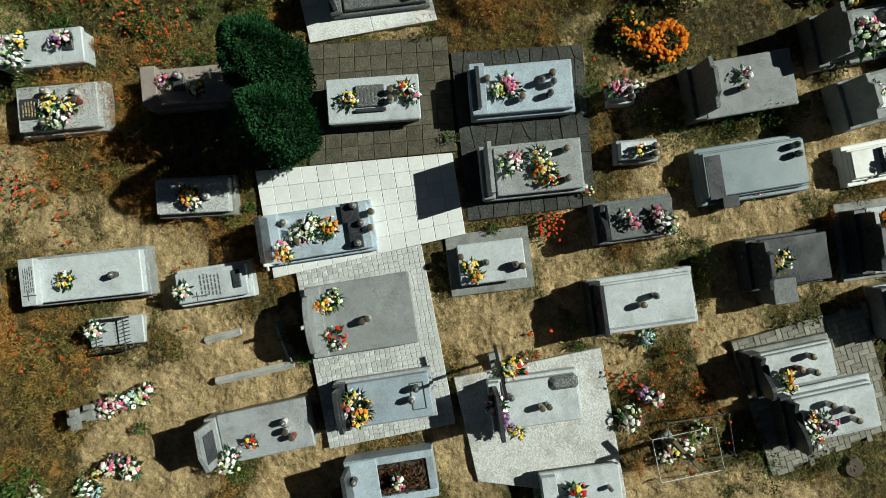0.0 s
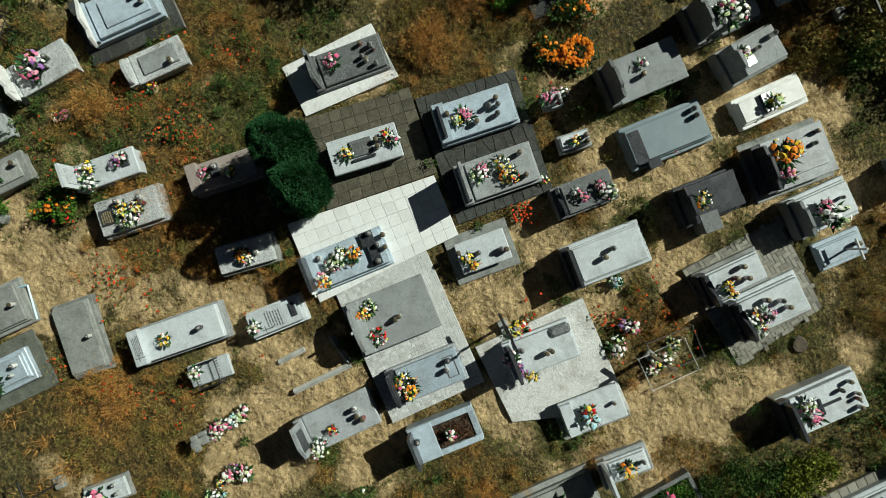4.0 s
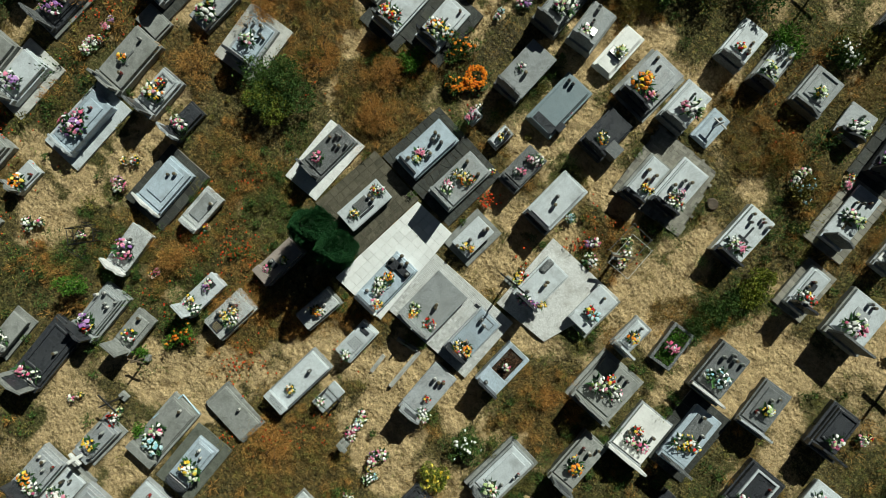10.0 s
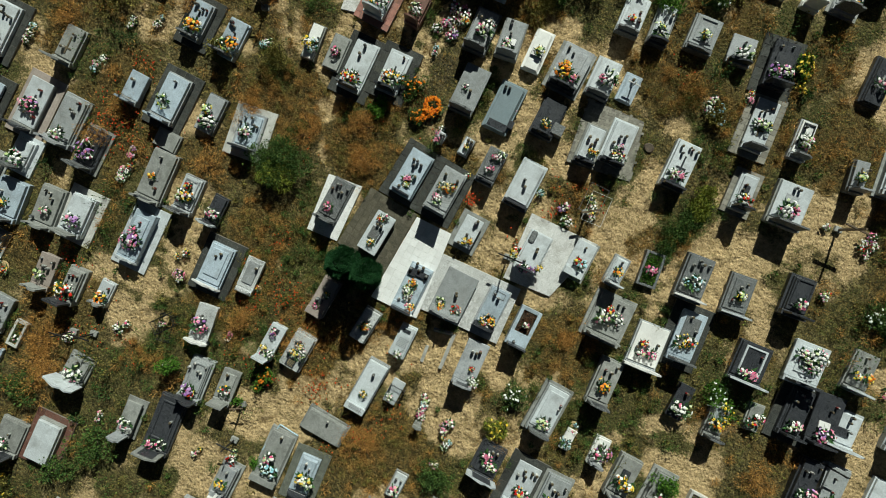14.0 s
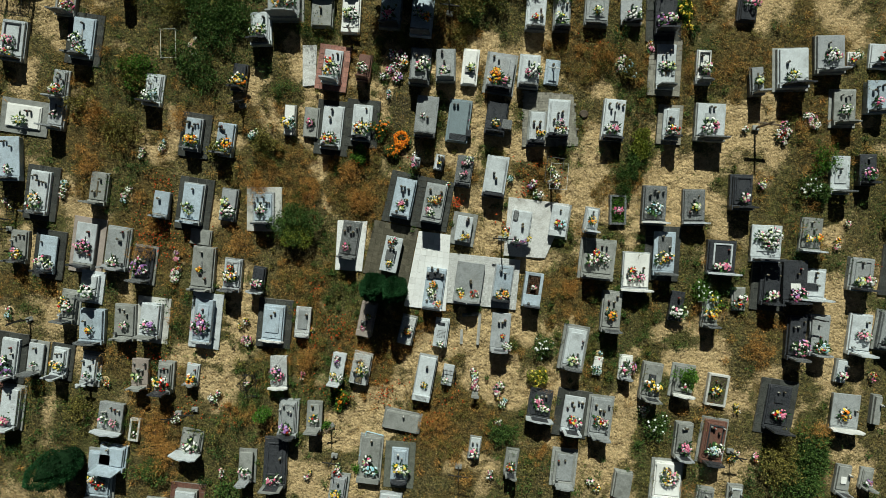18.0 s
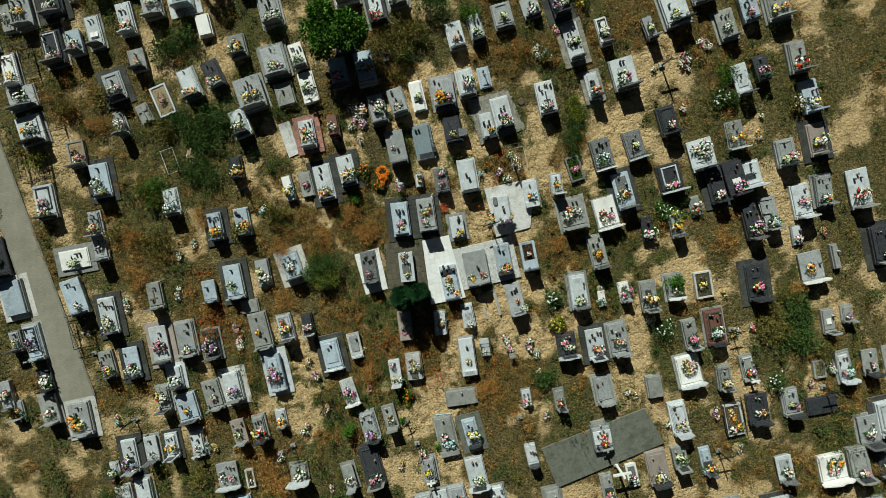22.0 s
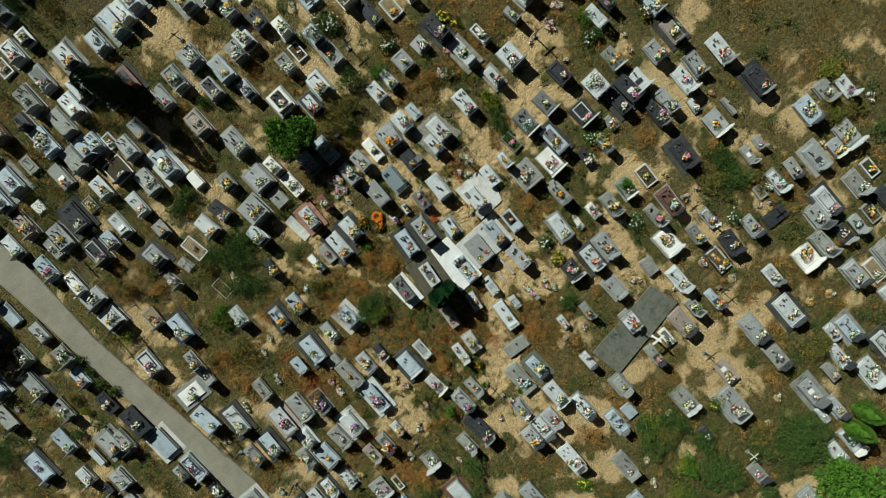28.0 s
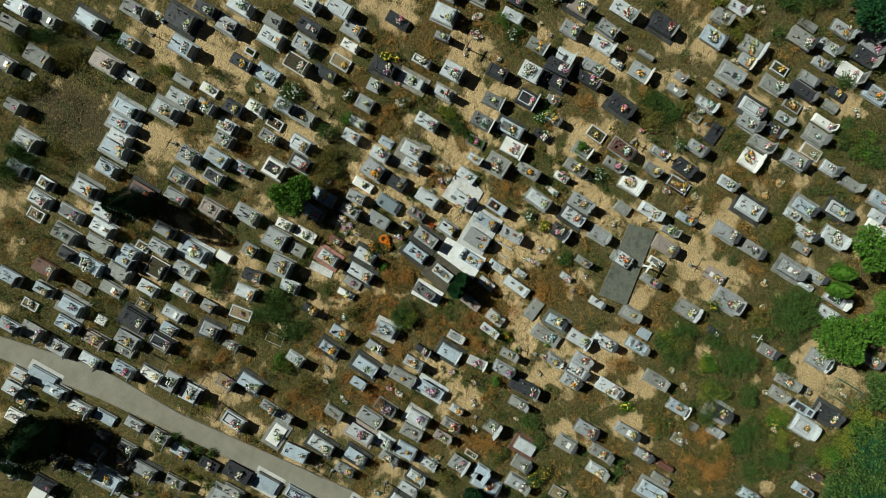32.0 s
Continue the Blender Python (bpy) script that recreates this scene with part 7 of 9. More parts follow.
grave(-28.46, 22.55, 2, 2.39, 1.04, "b", "n", "", 0, "w")
grave(-30.63, 24.02, 2, 1.63, 1.04, "l", "s", "w", 2, "s")
grave(-28.89, 21.00, 2, 1.92, 1.04, "b", "s", "w", 3, "s")
grave(-30.94, 22.62, 2, 1.35, 0.95, "b", "s", "yg", 3, "s")
grave(-29.05, 18.55, 2, 2.01, 1.04, "l", "s", "ww", 3)
grave(-28.75, 16.42, 2, 1.82, 1.04, "b", "n", "", 0)
grave(-27.92, 14.03, 2, 1.73, 0.95, "t", "s", "w", 2)
grave(-27.73, 11.63, 2, 1.63, 1.14, "c", "s", "wg", 2)
grave(-27.86, 9.62, 2, 1.63, 0.95, "b", "s", "rw", 2)
grave(-32.58, 22.68, 2, 1.63, 1.14, "w", "s", "w", 4)
grave(-30.19, 15.78, 2, 1.25, 0.85, "d", "n", "w", 0)
grave(-30.03, 13.53, 2, 1.63, 1.04, "c", "s", "w", 3)
grave(-31.51, 15.42, 2, 1.25, 0.95, "c", "s", "yr", 1)
grave(-34.13, 18.30, 2, 1.82, 1.14, "d", "s", "yw", 2, "s")
grave(-31.37, 13.34, 2, 0.78, 0.57, "q", "n", "r", 0)
grave(-30.92, 11.35, 2, 2.20, 1.04, "t", "s", "y", 2, "d")
grave(-27.59, 6.93, 2, 1.73, 0.95, "d", "n", "ww", 0)
grave(-33.38, 15.45, 2, 2.01, 1.04, "b", "s", "go", 4)
grave(-33.26, 13.50, 2, 2.39, 1.23, "b", "s", "wo", 4, "c")
grave(-36.42, 17.71, 2, 2.01, 1.23, "d", "s", "p", 2)
grave(-37.50, 17.36, 2, 1.92, 1.23, "w", "n", "", 0)
grave(-26.94, 4.52, 2, 2.39, 1.33, "d", "s", "ww", 3)
grave(-26.47, 1.97, 2, 2.11, 1.33, "b", "n", "", 0, "w")
grave(-30.41, 8.57, 2, 1.82, 0.95, "c", "s", "gw", 3)
grave(-28.65, 3.97, 2, 1.92, 1.04, "c", "s", "ww", 3)
grave(-25.92, -0.87, 2, 2.20, 1.04, "b", "s", "v", 3, "s")
grave(-36.79, 20.71, 2, 1.82, 0.95, "b", "s", "wo", 4, "s")
grave(-14.92, -16.47, 2, 1.92, 1.04, "t", "s", "ww", 2, "s")
grave(-11.82, -15.17, 2, 1.82, 1.14, "l", "n", "", 0, "R")
grave(-13.29, -15.74, 2, 1.54, 1.23, "c", "s", "w", 1)
grave(-9.71, -18.11, 2, 1.63, 1.04, "c", "s", "", 3, "s")
grave(-13.79, -19.94, 2, 1.35, 1.04, "k", "n", "w", 0)
grave(-0.44, -15.89, 2, 2.01, 0.85, "l", "s", "w", 5, "s")
grave(0.81, -18.49, 2, 1.92, 0.85, "b", "s", "bv", 4, "s")
grave(2.03, -18.42, 2, 1.16, 0.85, "b", "n", "", 0)
grave(-3.58, -18.44, 2, 2.29, 1.14, "l", "s", "rwy", 4)
grave(-0.80, -21.52, 2, 2.11, 1.14, "c", "s", "w", 2)
grave(-1.75, -24.60, 2, 1.92, 1.04, "b", "v", "r", 3)
grave(-0.11, -27.85, 2, 2.01, 1.14, "d", "s", "wy", 1, "c")
grave(6.66, -28.49, 2, 1.54, 0.95, "c", "s", "wp", 2)
grave(5.38, -31.43, 2, 1.92, 1.04, "c", "s", "wr", 4)
grave(4.02, -31.54, 2, 1.44, 0.85, "c", "s", "w", 2, "s")
grave(8.47, -32.83, 2, 1.92, 1.23, "t", "v", "wyw", 4, "s")
grave(10.93, -36.68, 2, 1.73, 0.95, "c", "s", "rw", 1)
grave(4.91, -36.27, 2, 2.20, 1.33, "d", "s", "yw", 1, "d")
grave(4.13, -33.89, 2, 1.63, 0.85, "b", "s", "", 1)
grave(2.87, -35.22, 2, 2.20, 1.52, "l", "a", "o", 5, "s")
grave(5.61, -33.50, 2, 0.87, 0.66, "c", "n", "r", 0)
grave(-5.92, -21.95, 2, 2.01, 0.95, "t", "s", "y", 2)
grave(-7.70, -18.84, 2, 2.01, 1.23, "g", "s", "rw", 4)
grave(-8.77, -21.12, 2, 2.01, 1.04, "c", "s", "wo", 2)
grave(-10.22, -21.68, 2, 1.73, 0.95, "l", "s", "wwy", 1)
grave(-6.88, -24.42, 2, 1.63, 0.85, "g", "s", "ww", 2)
grave(-6.70, -26.55, 2, 1.73, 0.66, "r", "n", "", 0)
grave(-2.45, -26.72, 2, 1.06, 0.76, "c", "n", "", 0)
grave(-1.75, -28.57, 2, 1.25, 0.85, "g", "s", "", 1)
grave(-9.24, -26.90, 2, 2.39, 1.23, "b", "s", "y", 5, "c")
grave(-7.85, -27.03, 2, 1.73, 0.66, "c", "n", "r", 0)
grave(-0.24, -37.89, 2, 1.54, 0.76, "r", "s", "wr", 3)
grave(-1.88, -38.19, 2, 1.35, 0.76, "b", "s", "r", 3)
grave(-4.91, -34.51, 2, 1.82, 1.04, "b", "s", "b", 4)
grave(16.62, -17.09, 2, 1.63, 0.95, "l", "s", "w", 3)
grave(15.97, -19.95, 2, 2.39, 1.33, "l", "s", "yw", 4, "d")
grave(18.66, -23.91, 2, 1.92, 1.04, "b", "s", "gb", 5, "c")
grave(20.01, -26.61, 2, 1.92, 1.14, "l", "s", "yb", 3, "d")
grave(17.59, -23.45, 2, 1.44, 0.76, "l", "n", "w", 0)
grave(22.50, -26.10, 2, 1.82, 0.95, "c", "s", "", 2)
grave(22.78, -29.35, 2, 2.01, 1.14, "b", "s", "w", 2, "s")
grave(21.57, -29.80, 2, 1.35, 0.85, "l", "s", "", 2)
grave(20.74, -30.40, 2, 2.01, 0.85, "w", "s", "wp", 2)
grave(16.85, -25.21, 2, 1.82, 0.95, "l", "s", "rw", 2)
grave(17.96, -27.73, 2, 2.20, 1.33, "l", "a", "wwww", 2, "s")
grave(19.31, -30.38, 2, 1.82, 0.85, "c", "n", "yw", 0)
grave(15.60, -25.73, 2, 1.44, 0.76, "c", "n", "rw", 0)
grave(13.10, -19.44, 2, 2.11, 1.14, "t", "s", "ww", 4, "s")
grave(13.17, -22.05, 2, 2.11, 1.14, "c", "s", "v", 1)
grave(13.59, -26.01, 2, 2.20, 1.14, "g", "s", "w", 4, "c")
grave(14.30, -28.20, 2, 1.63, 0.76, "g", "s", "y", 2, "s")
grave(13.20, -28.06, 2, 1.35, 0.57, "l", "n", "w", 0)
grave(13.66, -30.95, 2, 2.11, 0.95, "l", "v", "b", 3)
grave(12.29, -31.20, 2, 1.82, 0.85, "l", "s", "b", 2, "s")
grave(9.28, -15.59, 2, 2.11, 1.23, "q", "s", "yw", 3)
grave(7.71, -15.77, 2, 1.44, 0.66, "w", "n", "w", 0)
grave(6.15, -16.20, 2, 1.63, 0.76, "c", "s", "pr", 2)
grave(12.21, -15.76, 2, 1.63, 0.66, "b", "s", "yr", 1)
grave(10.63, -15.19, 2, 1.35, 0.85, "c", "s", "g", 3)
grave(9.53, -20.73, 2, 1.92, 1.04, "q", "n", "wwy", 0)
grave(8.32, -22.91, 2, 2.39, 1.61, "t", "s", "wwr", 5, "s")
grave(5.80, -20.45, 2, 2.01, 1.14, "c", "v", "gw", 3, "s")
grave(2.81, -16.41, 2, 1.54, 0.95, "c", "s", "y", 1, "s")
grave(-29.47, 4.46, 2, 1.91, 1.21, "t", "s", "wy", 2, "c")
grave(-30.96, 4.30, 2, 1.45, 0.57, "l", "n", "", 0)
grave(-27.09, -0.61, 2, 1.30, 0.75, "g", "s", "y", 3)
grave(-30.74, 1.88, 2, 1.53, 1.13, "g", "s", "w", 3, "s")
grave(-32.58, 3.75, 2, 1.45, 0.91, "l", "s", "w", 1)
grave(-32.03, 1.98, 2, 1.00, 0.60, "d", "s", "", 2)
grave(-31.27, -0.31, 2, 1.91, 0.98, "g", "s", "w", 2, "s")
grave(-33.64, 1.40, 2, 1.08, 0.75, "g", "s", "w", 4)
grave(-25.79, -3.23, 2, 1.45, 0.91, "d", "s", "ww", 4)
grave(-25.94, -5.05, 2, 1.83, 1.06, "c", "s", "ww", 3, "s")
grave(-28.31, -3.70, 2, 1.76, 0.75, "g", "s", "ww", 2)
grave(-28.02, -4.76, 2, 1.15, 0.91, "g", "s", "oo", 2)
grave(-30.05, -3.59, 2, 1.15, 0.83, "g", "s", "ww", 2)
grave(-33.29, -1.05, 2, 1.30, 0.68, "g", "s", "ww", 4)
grave(-30.32, -1.29, 2, 1.15, 0.53, "d", "n", "", 0)
grave(14.23, -13.63, 2, 1.92, 1.04, "k", "n", "wo", 0)
grave(5.45, -23.58, 2, 1.35, 0.76, "d", "n", "w", 0)
grave(-4.08, -26.32, 2, 1.16, 0.85, "k", "n", "wb", 0)
grave(-16.43, -14.15, 2, 2.39, 1.23, "b", "s", "yr", 2, "s")
grave(-1.41, -13.82, 2, 1.92, 1.14, "l", "v", "wg", 2)
grave(-4.85, -15.31, 2, 1.63, 1.04, "g", "s", "ow", 4)
grave(-2.81, -15.12, 2, 1.54, 1.04, "g", "s", "r", 1)
grave(-3.80, -15.31, 2, 1.82, 0.95, "l", "s", "ww", 3, "s")
grave(-23.75, 26.47, 2, 1.35, 0.81, "k", "n", "ww", 0)
grave(-17.07, 29.85, 2, 1.35, 0.95, "k", "n", "w", 0)
grave(-14.65, 21.26, 2, 1.16, 0.76, "k", "n", "w", 0)
grave(9.27, -4.85, 2, 1.21, 0.66, "w", "s", "wp", 2)

g = grave(6.33, -13.12, 0, 1.5, 1.15, "t", "s", "r", 4, "", 0.55, 0.8)
part("stone_book", Shape().box(-0.52, -0.01, -0.3, 0.5, 0.54, 0.62, 0.012, 0.03).box(0.01, 0.52, -0.3, 0.5, 0.54, 0.62, 0.012, 0.03), STONE["l"][0], g)

grave(-11.93, -11.77, -3, 1.25, 1.15, "c", "v", "w", 1, "", 0.3, 1.35)
# ---- paving pieces are laid round the graves ----
paving("white_tiled_terrace", "white square tiled terrace under a family grave", TILES, 13, 6, 0.12, TILE_WHITE, "tile", 0.0025, under=FOOT, bed=KERB_WHITE)
paving("pale_sett_terrace", "pale small sett paving with kerbs round two graves", SETTS, 25, 34, 0.10, SETT_WHITE, "sett", 0.003, warp=0.12, under=FOOT, bed=KERB_WHITE)
paving("dark_slab_paving", "dark stained square paving slabs round two graves", DARKS, 10, 9, 0.05, PAVER_DARK, "paving_slab", 0.006, jitter=0.009, warp=0.3, bed=SOIL)
paving("brown_slab_paving", "brownish square paving slabs round a grave", BROWNS, 9, 8, 0.05, PAVER_BROWN, "paving_slab", 0.003, jitter=0.005, warp=0.03, bed=SOIL)
paving("block_paving", "grey-brown block paving round twin graves", BLOCKS, 13, 24, 0.06, PAVER_GREY, "paver", 0.006, -0.11, under=FOOT)
paving("pale_pebble_terrace", "pale washed pebble paving round two graves", PALE, 1, 1, 0.07, GRAVEL_PALE, "pebble_slab", 0.003, bed=GRAVEL_PALE, jitter=0.002)
paving("white_gravel_bed", "bed of white marble gravel round a grave", WHITES, 2, 2, 0.05, GRAVEL_WHITE, "gravel_panel", 0.002, bed=KERB_WHITE, jitter=0.001)
paving("white_gravel_strip", "narrow strip of white rubble beside a grave", [(-8.78, 8.82), (-8.07, 8.94), (-7.89, 6.95), (-8.53, 6.81)], 1, 2, 0.04, GRAVEL_PALE, "gravel_panel", 0.002, bed=GRAVEL_PALE, jitter=0.002)
paving("concrete_platform", "large weathered concrete platform with stains", [(9.2, -11.97), (9.95, -14.25), (3.2, -15.74), (2.7, -13.2)], 1, 3, 0.16, CONCRETE_DARK, "concrete_slab", 0.004)

# ---- earth graves, crosses and enclosures ----
heap(1.92, -6.53, 13, 1.44, 0.38, "wpwwbgw")
heap(3.21, -6.95, 0, 1.22, 0.50, "ywpw")
heap(3.59, -7.46, 0, 0.67, 0.50, "wb")
heap(3.44, 3.53, 0, 0.44, 0.29, "vw")
heap(3.86, 3.02, -9, 0.33, 0.33, "w")
heap(4.60, 3.79, -4, 0.67, 0.50, "wyw")
heap(2.32, 3.63, -9, 0.39, 0.33, "b")
heap(2.48, 0.95, -9, 0.33, 0.89, "gryr")
heap(3.48, -8.50, -9, 0.55, 0.33, "w")
heap(-4.14, 8.38, 0, 2.02, 1.72, "wpwvwwpwwbwwpowwwvwwp")
heap(-4.18, 6.97, 0, 0.74, 0.61, "wb")
heap(-19.99, 0.14, 0, 1.35, 0.74, "wwb")
heap(-13.70, -3.30, 0, 1.29, 0.43, "wwr")
heap(-14.27, 8.09, 0, 1.35, 0.61, "www")
heap(-16.61, 0.25, 0, 1.04, 0.80, "bww")
heap(-16.83, -9.31, 0, 0.61, 0.80, "rb")
heap(-10.96, -9.25, 0, 0.80, 0.61, "ww")
heap(-4.39, -12.11, 0, 0.92, 0.74, "rwg")
heap(3.29, -11.21, 0, 0.80, 0.67, "ww")
heap(15.14, 7.38, 0, 1.04, 0.74, "wrw")
heap(13.22, 7.50, 0, 0.43, 0.43, "w")
heap(16.31, 8.29, 20, 1.04, 0.80, "wwpw")
heap(-5.73, -12.61, 0, 0.74, 0.55, "wy")
heap(15.13, -6.11, 0, 0.80, 0.67, "yy")
heap(15.28, -8.49, 0, 0.74, 0.49, "yw")
heap(-22.12, -6.51, 0, 0.92, 0.55, "bw")
heap(-10.02, -5.38, 0, 0.80, 0.55, "yr")
heap(-9.74, -6.27, 0, 0.49, 0.61, "wp")
heap(-6.52, -5.23, 0, 0.37, 0.37, "r")
heap(-6.75, -7.58, 0, 0.61, 0.37, "rp")
heap(-22.81, -0.98, 0, 0.74, 0.61, "rw")
heap(-23.11, 12.38, 0, 0.61, 0.61, "w")
heap(-9.51, -8.42, 0, 0.92, 0.49, "w")
fence(-9.25, -8.45, 12, 1.1, 0.6, 0.32, IRON, "low rusty iron enclosure round an earth grave", 0.2, 0.012)
cross(-4.95, -9.95, 30, 1.0, WOOD, "small weathered wooden cross on sandy ground", 0.025)
heap(-16.25, 2.44, 0, 0.74, 0.61, "ww")
heap(-15.13, 3.02, 0, 0.92, 0.49, "wb")
heap(-10.73, 4.13, 0, 0.49, 0.43, "bw")
heap(18.91, -12.37, 0, 0.92, 0.61, "w")
heap(8.58, -10.97, 0, 0.74, 0.80, "yw")
heap(16.34, -8.45, 0, 0.61, 0.43, "rp")
heap(14.69, 5.03, 0, 0.61, 0.74, "wr")
heap(18.54, 2.60, 0, 0.74, 0.49, "wo")
heap(14.22, -13.31, 0, 1.10, 0.67, "ory")
heap(13.15, -13.08, 0, 0.92, 0.61, "wvw")
heap(10.40, -13.20, 0, 0.92, 0.43, "w")
heap(21.24, -3.64, 0, 0.61, 0.43, "pr")
heap(20.42, -11.77, 0, 0.61, 0.61, "ww")
heap(6.87, 9.91, 0, 1.04, 0.80, "ww")
heap(-12.92, -10.65, 0, 0.61, 0.80, "ww")
heap(-0.64, 2.95, 0, 0.37, 0.37, "r")
heap(-2.44, 4.06, 0, 0.49, 0.31, "pw")
heap(4.39, 4.33, 0, 0.61, 0.37, "g")
heap(-19.65, 29.71, 0, 0.86, 1.05, "wy")
heap(-23.81, 26.27, 0, 1.34, 1.05, "wwg")
heap(1.50, 20.16, 0, 1.05, 0.86, "ww")
heap(16.49, 8.33, 0, 1.15, 0.86, "ww")
heap(30.23, -11.24, 0, 1.24, 0.96, "www")
heap(25.60, -19.27, 0, 0.86, 0.86, "ww")
heap(27.76, -23.15, 0, 1.15, 0.77, "ww")
heap(11.35, -24.91, 0, 0.96, 0.67, "rw")
heap(18.08, -30.42, 0, 1.15, 0.77, "wr")
heap(-3.90, -26.88, 0, 1.15, 0.86, "wbw")
heap(4.29, -20.53, 0, 0.57, 0.86, "w")
heap(1.25, -33.13, 0, 0.86, 0.77, "ww")
heap(1.24, -35.72, 0, 0.77, 0.67, "ww")
heap(0.74, -22.38, 0, 0.67, 0.67, "w")
heap(0.06, -24.13, 0, 0.86, 0.86, "www")
heap(3.55, -30.57, 0, 0.96, 0.77, "w")
heap(25.36, -11.82, 0, 0.96, 0.96, "yw")
heap(15.04, 7.71, 0, 0.96, 0.67, "wp")
heap(18.69, 3.64, 0, 0.77, 0.67, "w")
heap(30.72, -18.20, 0, 0.57, 0.57, "y")
heap(19.18, -21.01, 0, 0.96, 0.96, "wo")
heap(26.06, -8.67, 0, 0.96, 0.77, "w")
heap(17.71, -20.53, 0, 0.86, 0.96, "oy")
heap(14.22, -15.44, 0, 0.86, 0.96, "wb")
heap(-28.62, 3.00, 0, 0.96, 0.96, "ww")
heap(7.29, -36.36, 0, 1.63, 0.96, "wwg")
heap(9.57, -25.99, 0, 0.77, 0.86, "ry")
heap(-13.89, -2.42, 0, 0.8, 0.6, "pv")
heap(-13.83, -3.44, 0, 0.8, 0.6, "www")
heap(-10.21, -13.18, 0, 0.8, 0.6, "ww")
heap(7.99, -4.47, 0, 0.8, 0.6, "wb")
heap(8.17, 10.88, 0, 0.8, 0.6, "pr")
heap(26.69, 1.95, 0, 0.8, 0.6, "ww")
heap(-19.86, 17.25, 0, 0.8, 0.6, "w")
heap(-0.21, 6.03, 0, 0.8, 0.6, "wp")
heap(10.60, -6.94, 0, 0.8, 0.6, "ww")
heap(-8.42, -9.92, 0, 0.8, 0.6, "w")
cross(-11.98, -10.13, 8, 1.5, IRON, "thin black iron cross on an earth grave", 0.025)
cross(-12.80, -10.44, 8, 1.5, IRON, "thin black iron cross on an earth grave", 0.025)
cross(2.30, 0.66, 4, 1.75, IRON, "tall black wrought iron cross with a rayed centre", 0.03)
cross(13.79, 7.65, 0, 1.8, WOOD, "tall dark wooden memorial cross on sandy ground", 0.04)
cross(-4.57, -11.45, 0, 1.5, IRON, "thin black iron cross on an earth grave", 0.025)
cross(1.75, -11.07, 0, 1.8, IRON, "thin black iron cross among dry weeds", 0.02)
cross(-11.39, 5.47, 20, 1.5, IRON, "thin black iron cross between graves", 0.025)
cross(-1.73, 11.25, 0, 1.7, IRON, "dark iron cross in the dry thicket", 0.03)
cross(-22.58, -2.25, 0, 1.4, IRON, "black iron cross beside a fenced grave", 0.025)
cross(-21.07, -6.72, 30, 1.6, IRON, "black iron cross beside a small grave", 0.03)
cross(3.67, 9.12, 0, 0.95, WHITE_PAINT, "white metal cross on a small grave", 0.025)
cross(15.03, -8.30, 0, 1.4, IRON, "dark iron cross beside a flower heap", 0.025)
cross(17.72, -1.14, 0, 1.5, IRON, "dark iron cross between tall graves", 0.025)
cross(19.73, -12.74, 0, 1.7, IRON, "dark iron cross on bare ground", 0.03)
cross(2.07, -7.28, 0, 0.7, STONE["c"][0], "small weathered concrete cross at an earth grave", 0.07)
cross(4.35, 3.76, 35, 1.3, WOOD, "leaning dark wooden cross on an earth grave", 0.04)
cross(0.50, 29.57, 0, 1.8, IRON, "dark iron cross on bare sand", 0.03)
cross(-6.01, 23.50, 0, 1.6, IRON, "dark iron cross between graves", 0.03)
cross(9.16, -18.54, 0, 1.8, IRON, "dark iron cross on the sandy path", 0.03)
cross(13.03, -15.37, 0, 1.6, IRON, "dark iron cross beside graves", 0.03)
cross(6.90, -15.04, 0, 1.9, WHITE_PAINT, "white painted wooden cross over a small grave", 0.07)
cross(2.89, 15.44, 0, 1.7, IRON, "dark iron cross on sandy ground", 0.03)
cross(7.08, -26.77, 0, 1.4, WHITE_PAINT, "pale cross among green weeds", 0.025)
fence(4.67, 4.06, 3, 1.25, 0.85, 0.18, WHITE_PAINT, "thin white wire frame round an earth grave", 3, 0.008)
fence(0.64, -6.52, -2, 0.55, 0.62, 0.35, IRON, "small black iron grille over a child grave", 0.07)
fence(-23.36, 9.54, 0, 2.2, 1.4, 0.7, IRON, "rusty iron fence round a neglected grave")
fence(-22.91, -0.92, 0, 1.7, 1.0, 0.6, IRON, "black iron fence round a small grave")
fence(-9.38, -8.29, -38, 0.9, 0.55, 0.45, IRON, "small dark iron fence round an earth grave", 0.3)
fence(-15.41, 8.02, 8, 1.4, 0.75, 0.25, WHITE_PAINT, "thin white wire frame in green weeds", 3, 0.012)
fence(4.40, 4.34, 0, 1.2, 0.8, 0.2, METAL, "thin grey metal frame round an earth grave", 3, 0.012)
fence(14.26, -13.36, 0, 1.9, 1.2, 0.6, IRON, "black iron fence round an earth grave")
fence(7.30, -36.44, 2, 2.6, 1.6, 0.8, GREEN_PAINT, "green painted iron fence round two graves")
fence(-22.55, 15.44, 2, 1.8, 1.0, 0.6, METAL, "grey metal fence round a small grave")
fence(-21.96, 11.89, 2, 1.5, 1.3, 0.7, IRON, "rusty iron fence overgrown with weeds")

grave(-34.18, 10.82, 2, 2.00, 1.05, "c", "s", "", 3, detail="")
grave(-32.01, 6.77, 2, 2.05, 1.00, "b", "s", "wg", 2)
grave(-34.81, 6.48, 2, 2.30, 1.10, "b", "s", "v", 2, "d")
heap(-37.50, 9.14, 0, 0.90, 0.60, "yry")
heap(-37.12, 10.80, 0, 0.50, 0.50, "ww")
heap(-33.17, 10.85, 0, 0.80, 0.60, "vw")
heap(-33.88, 8.40, 0, 0.70, 0.50, "wv")
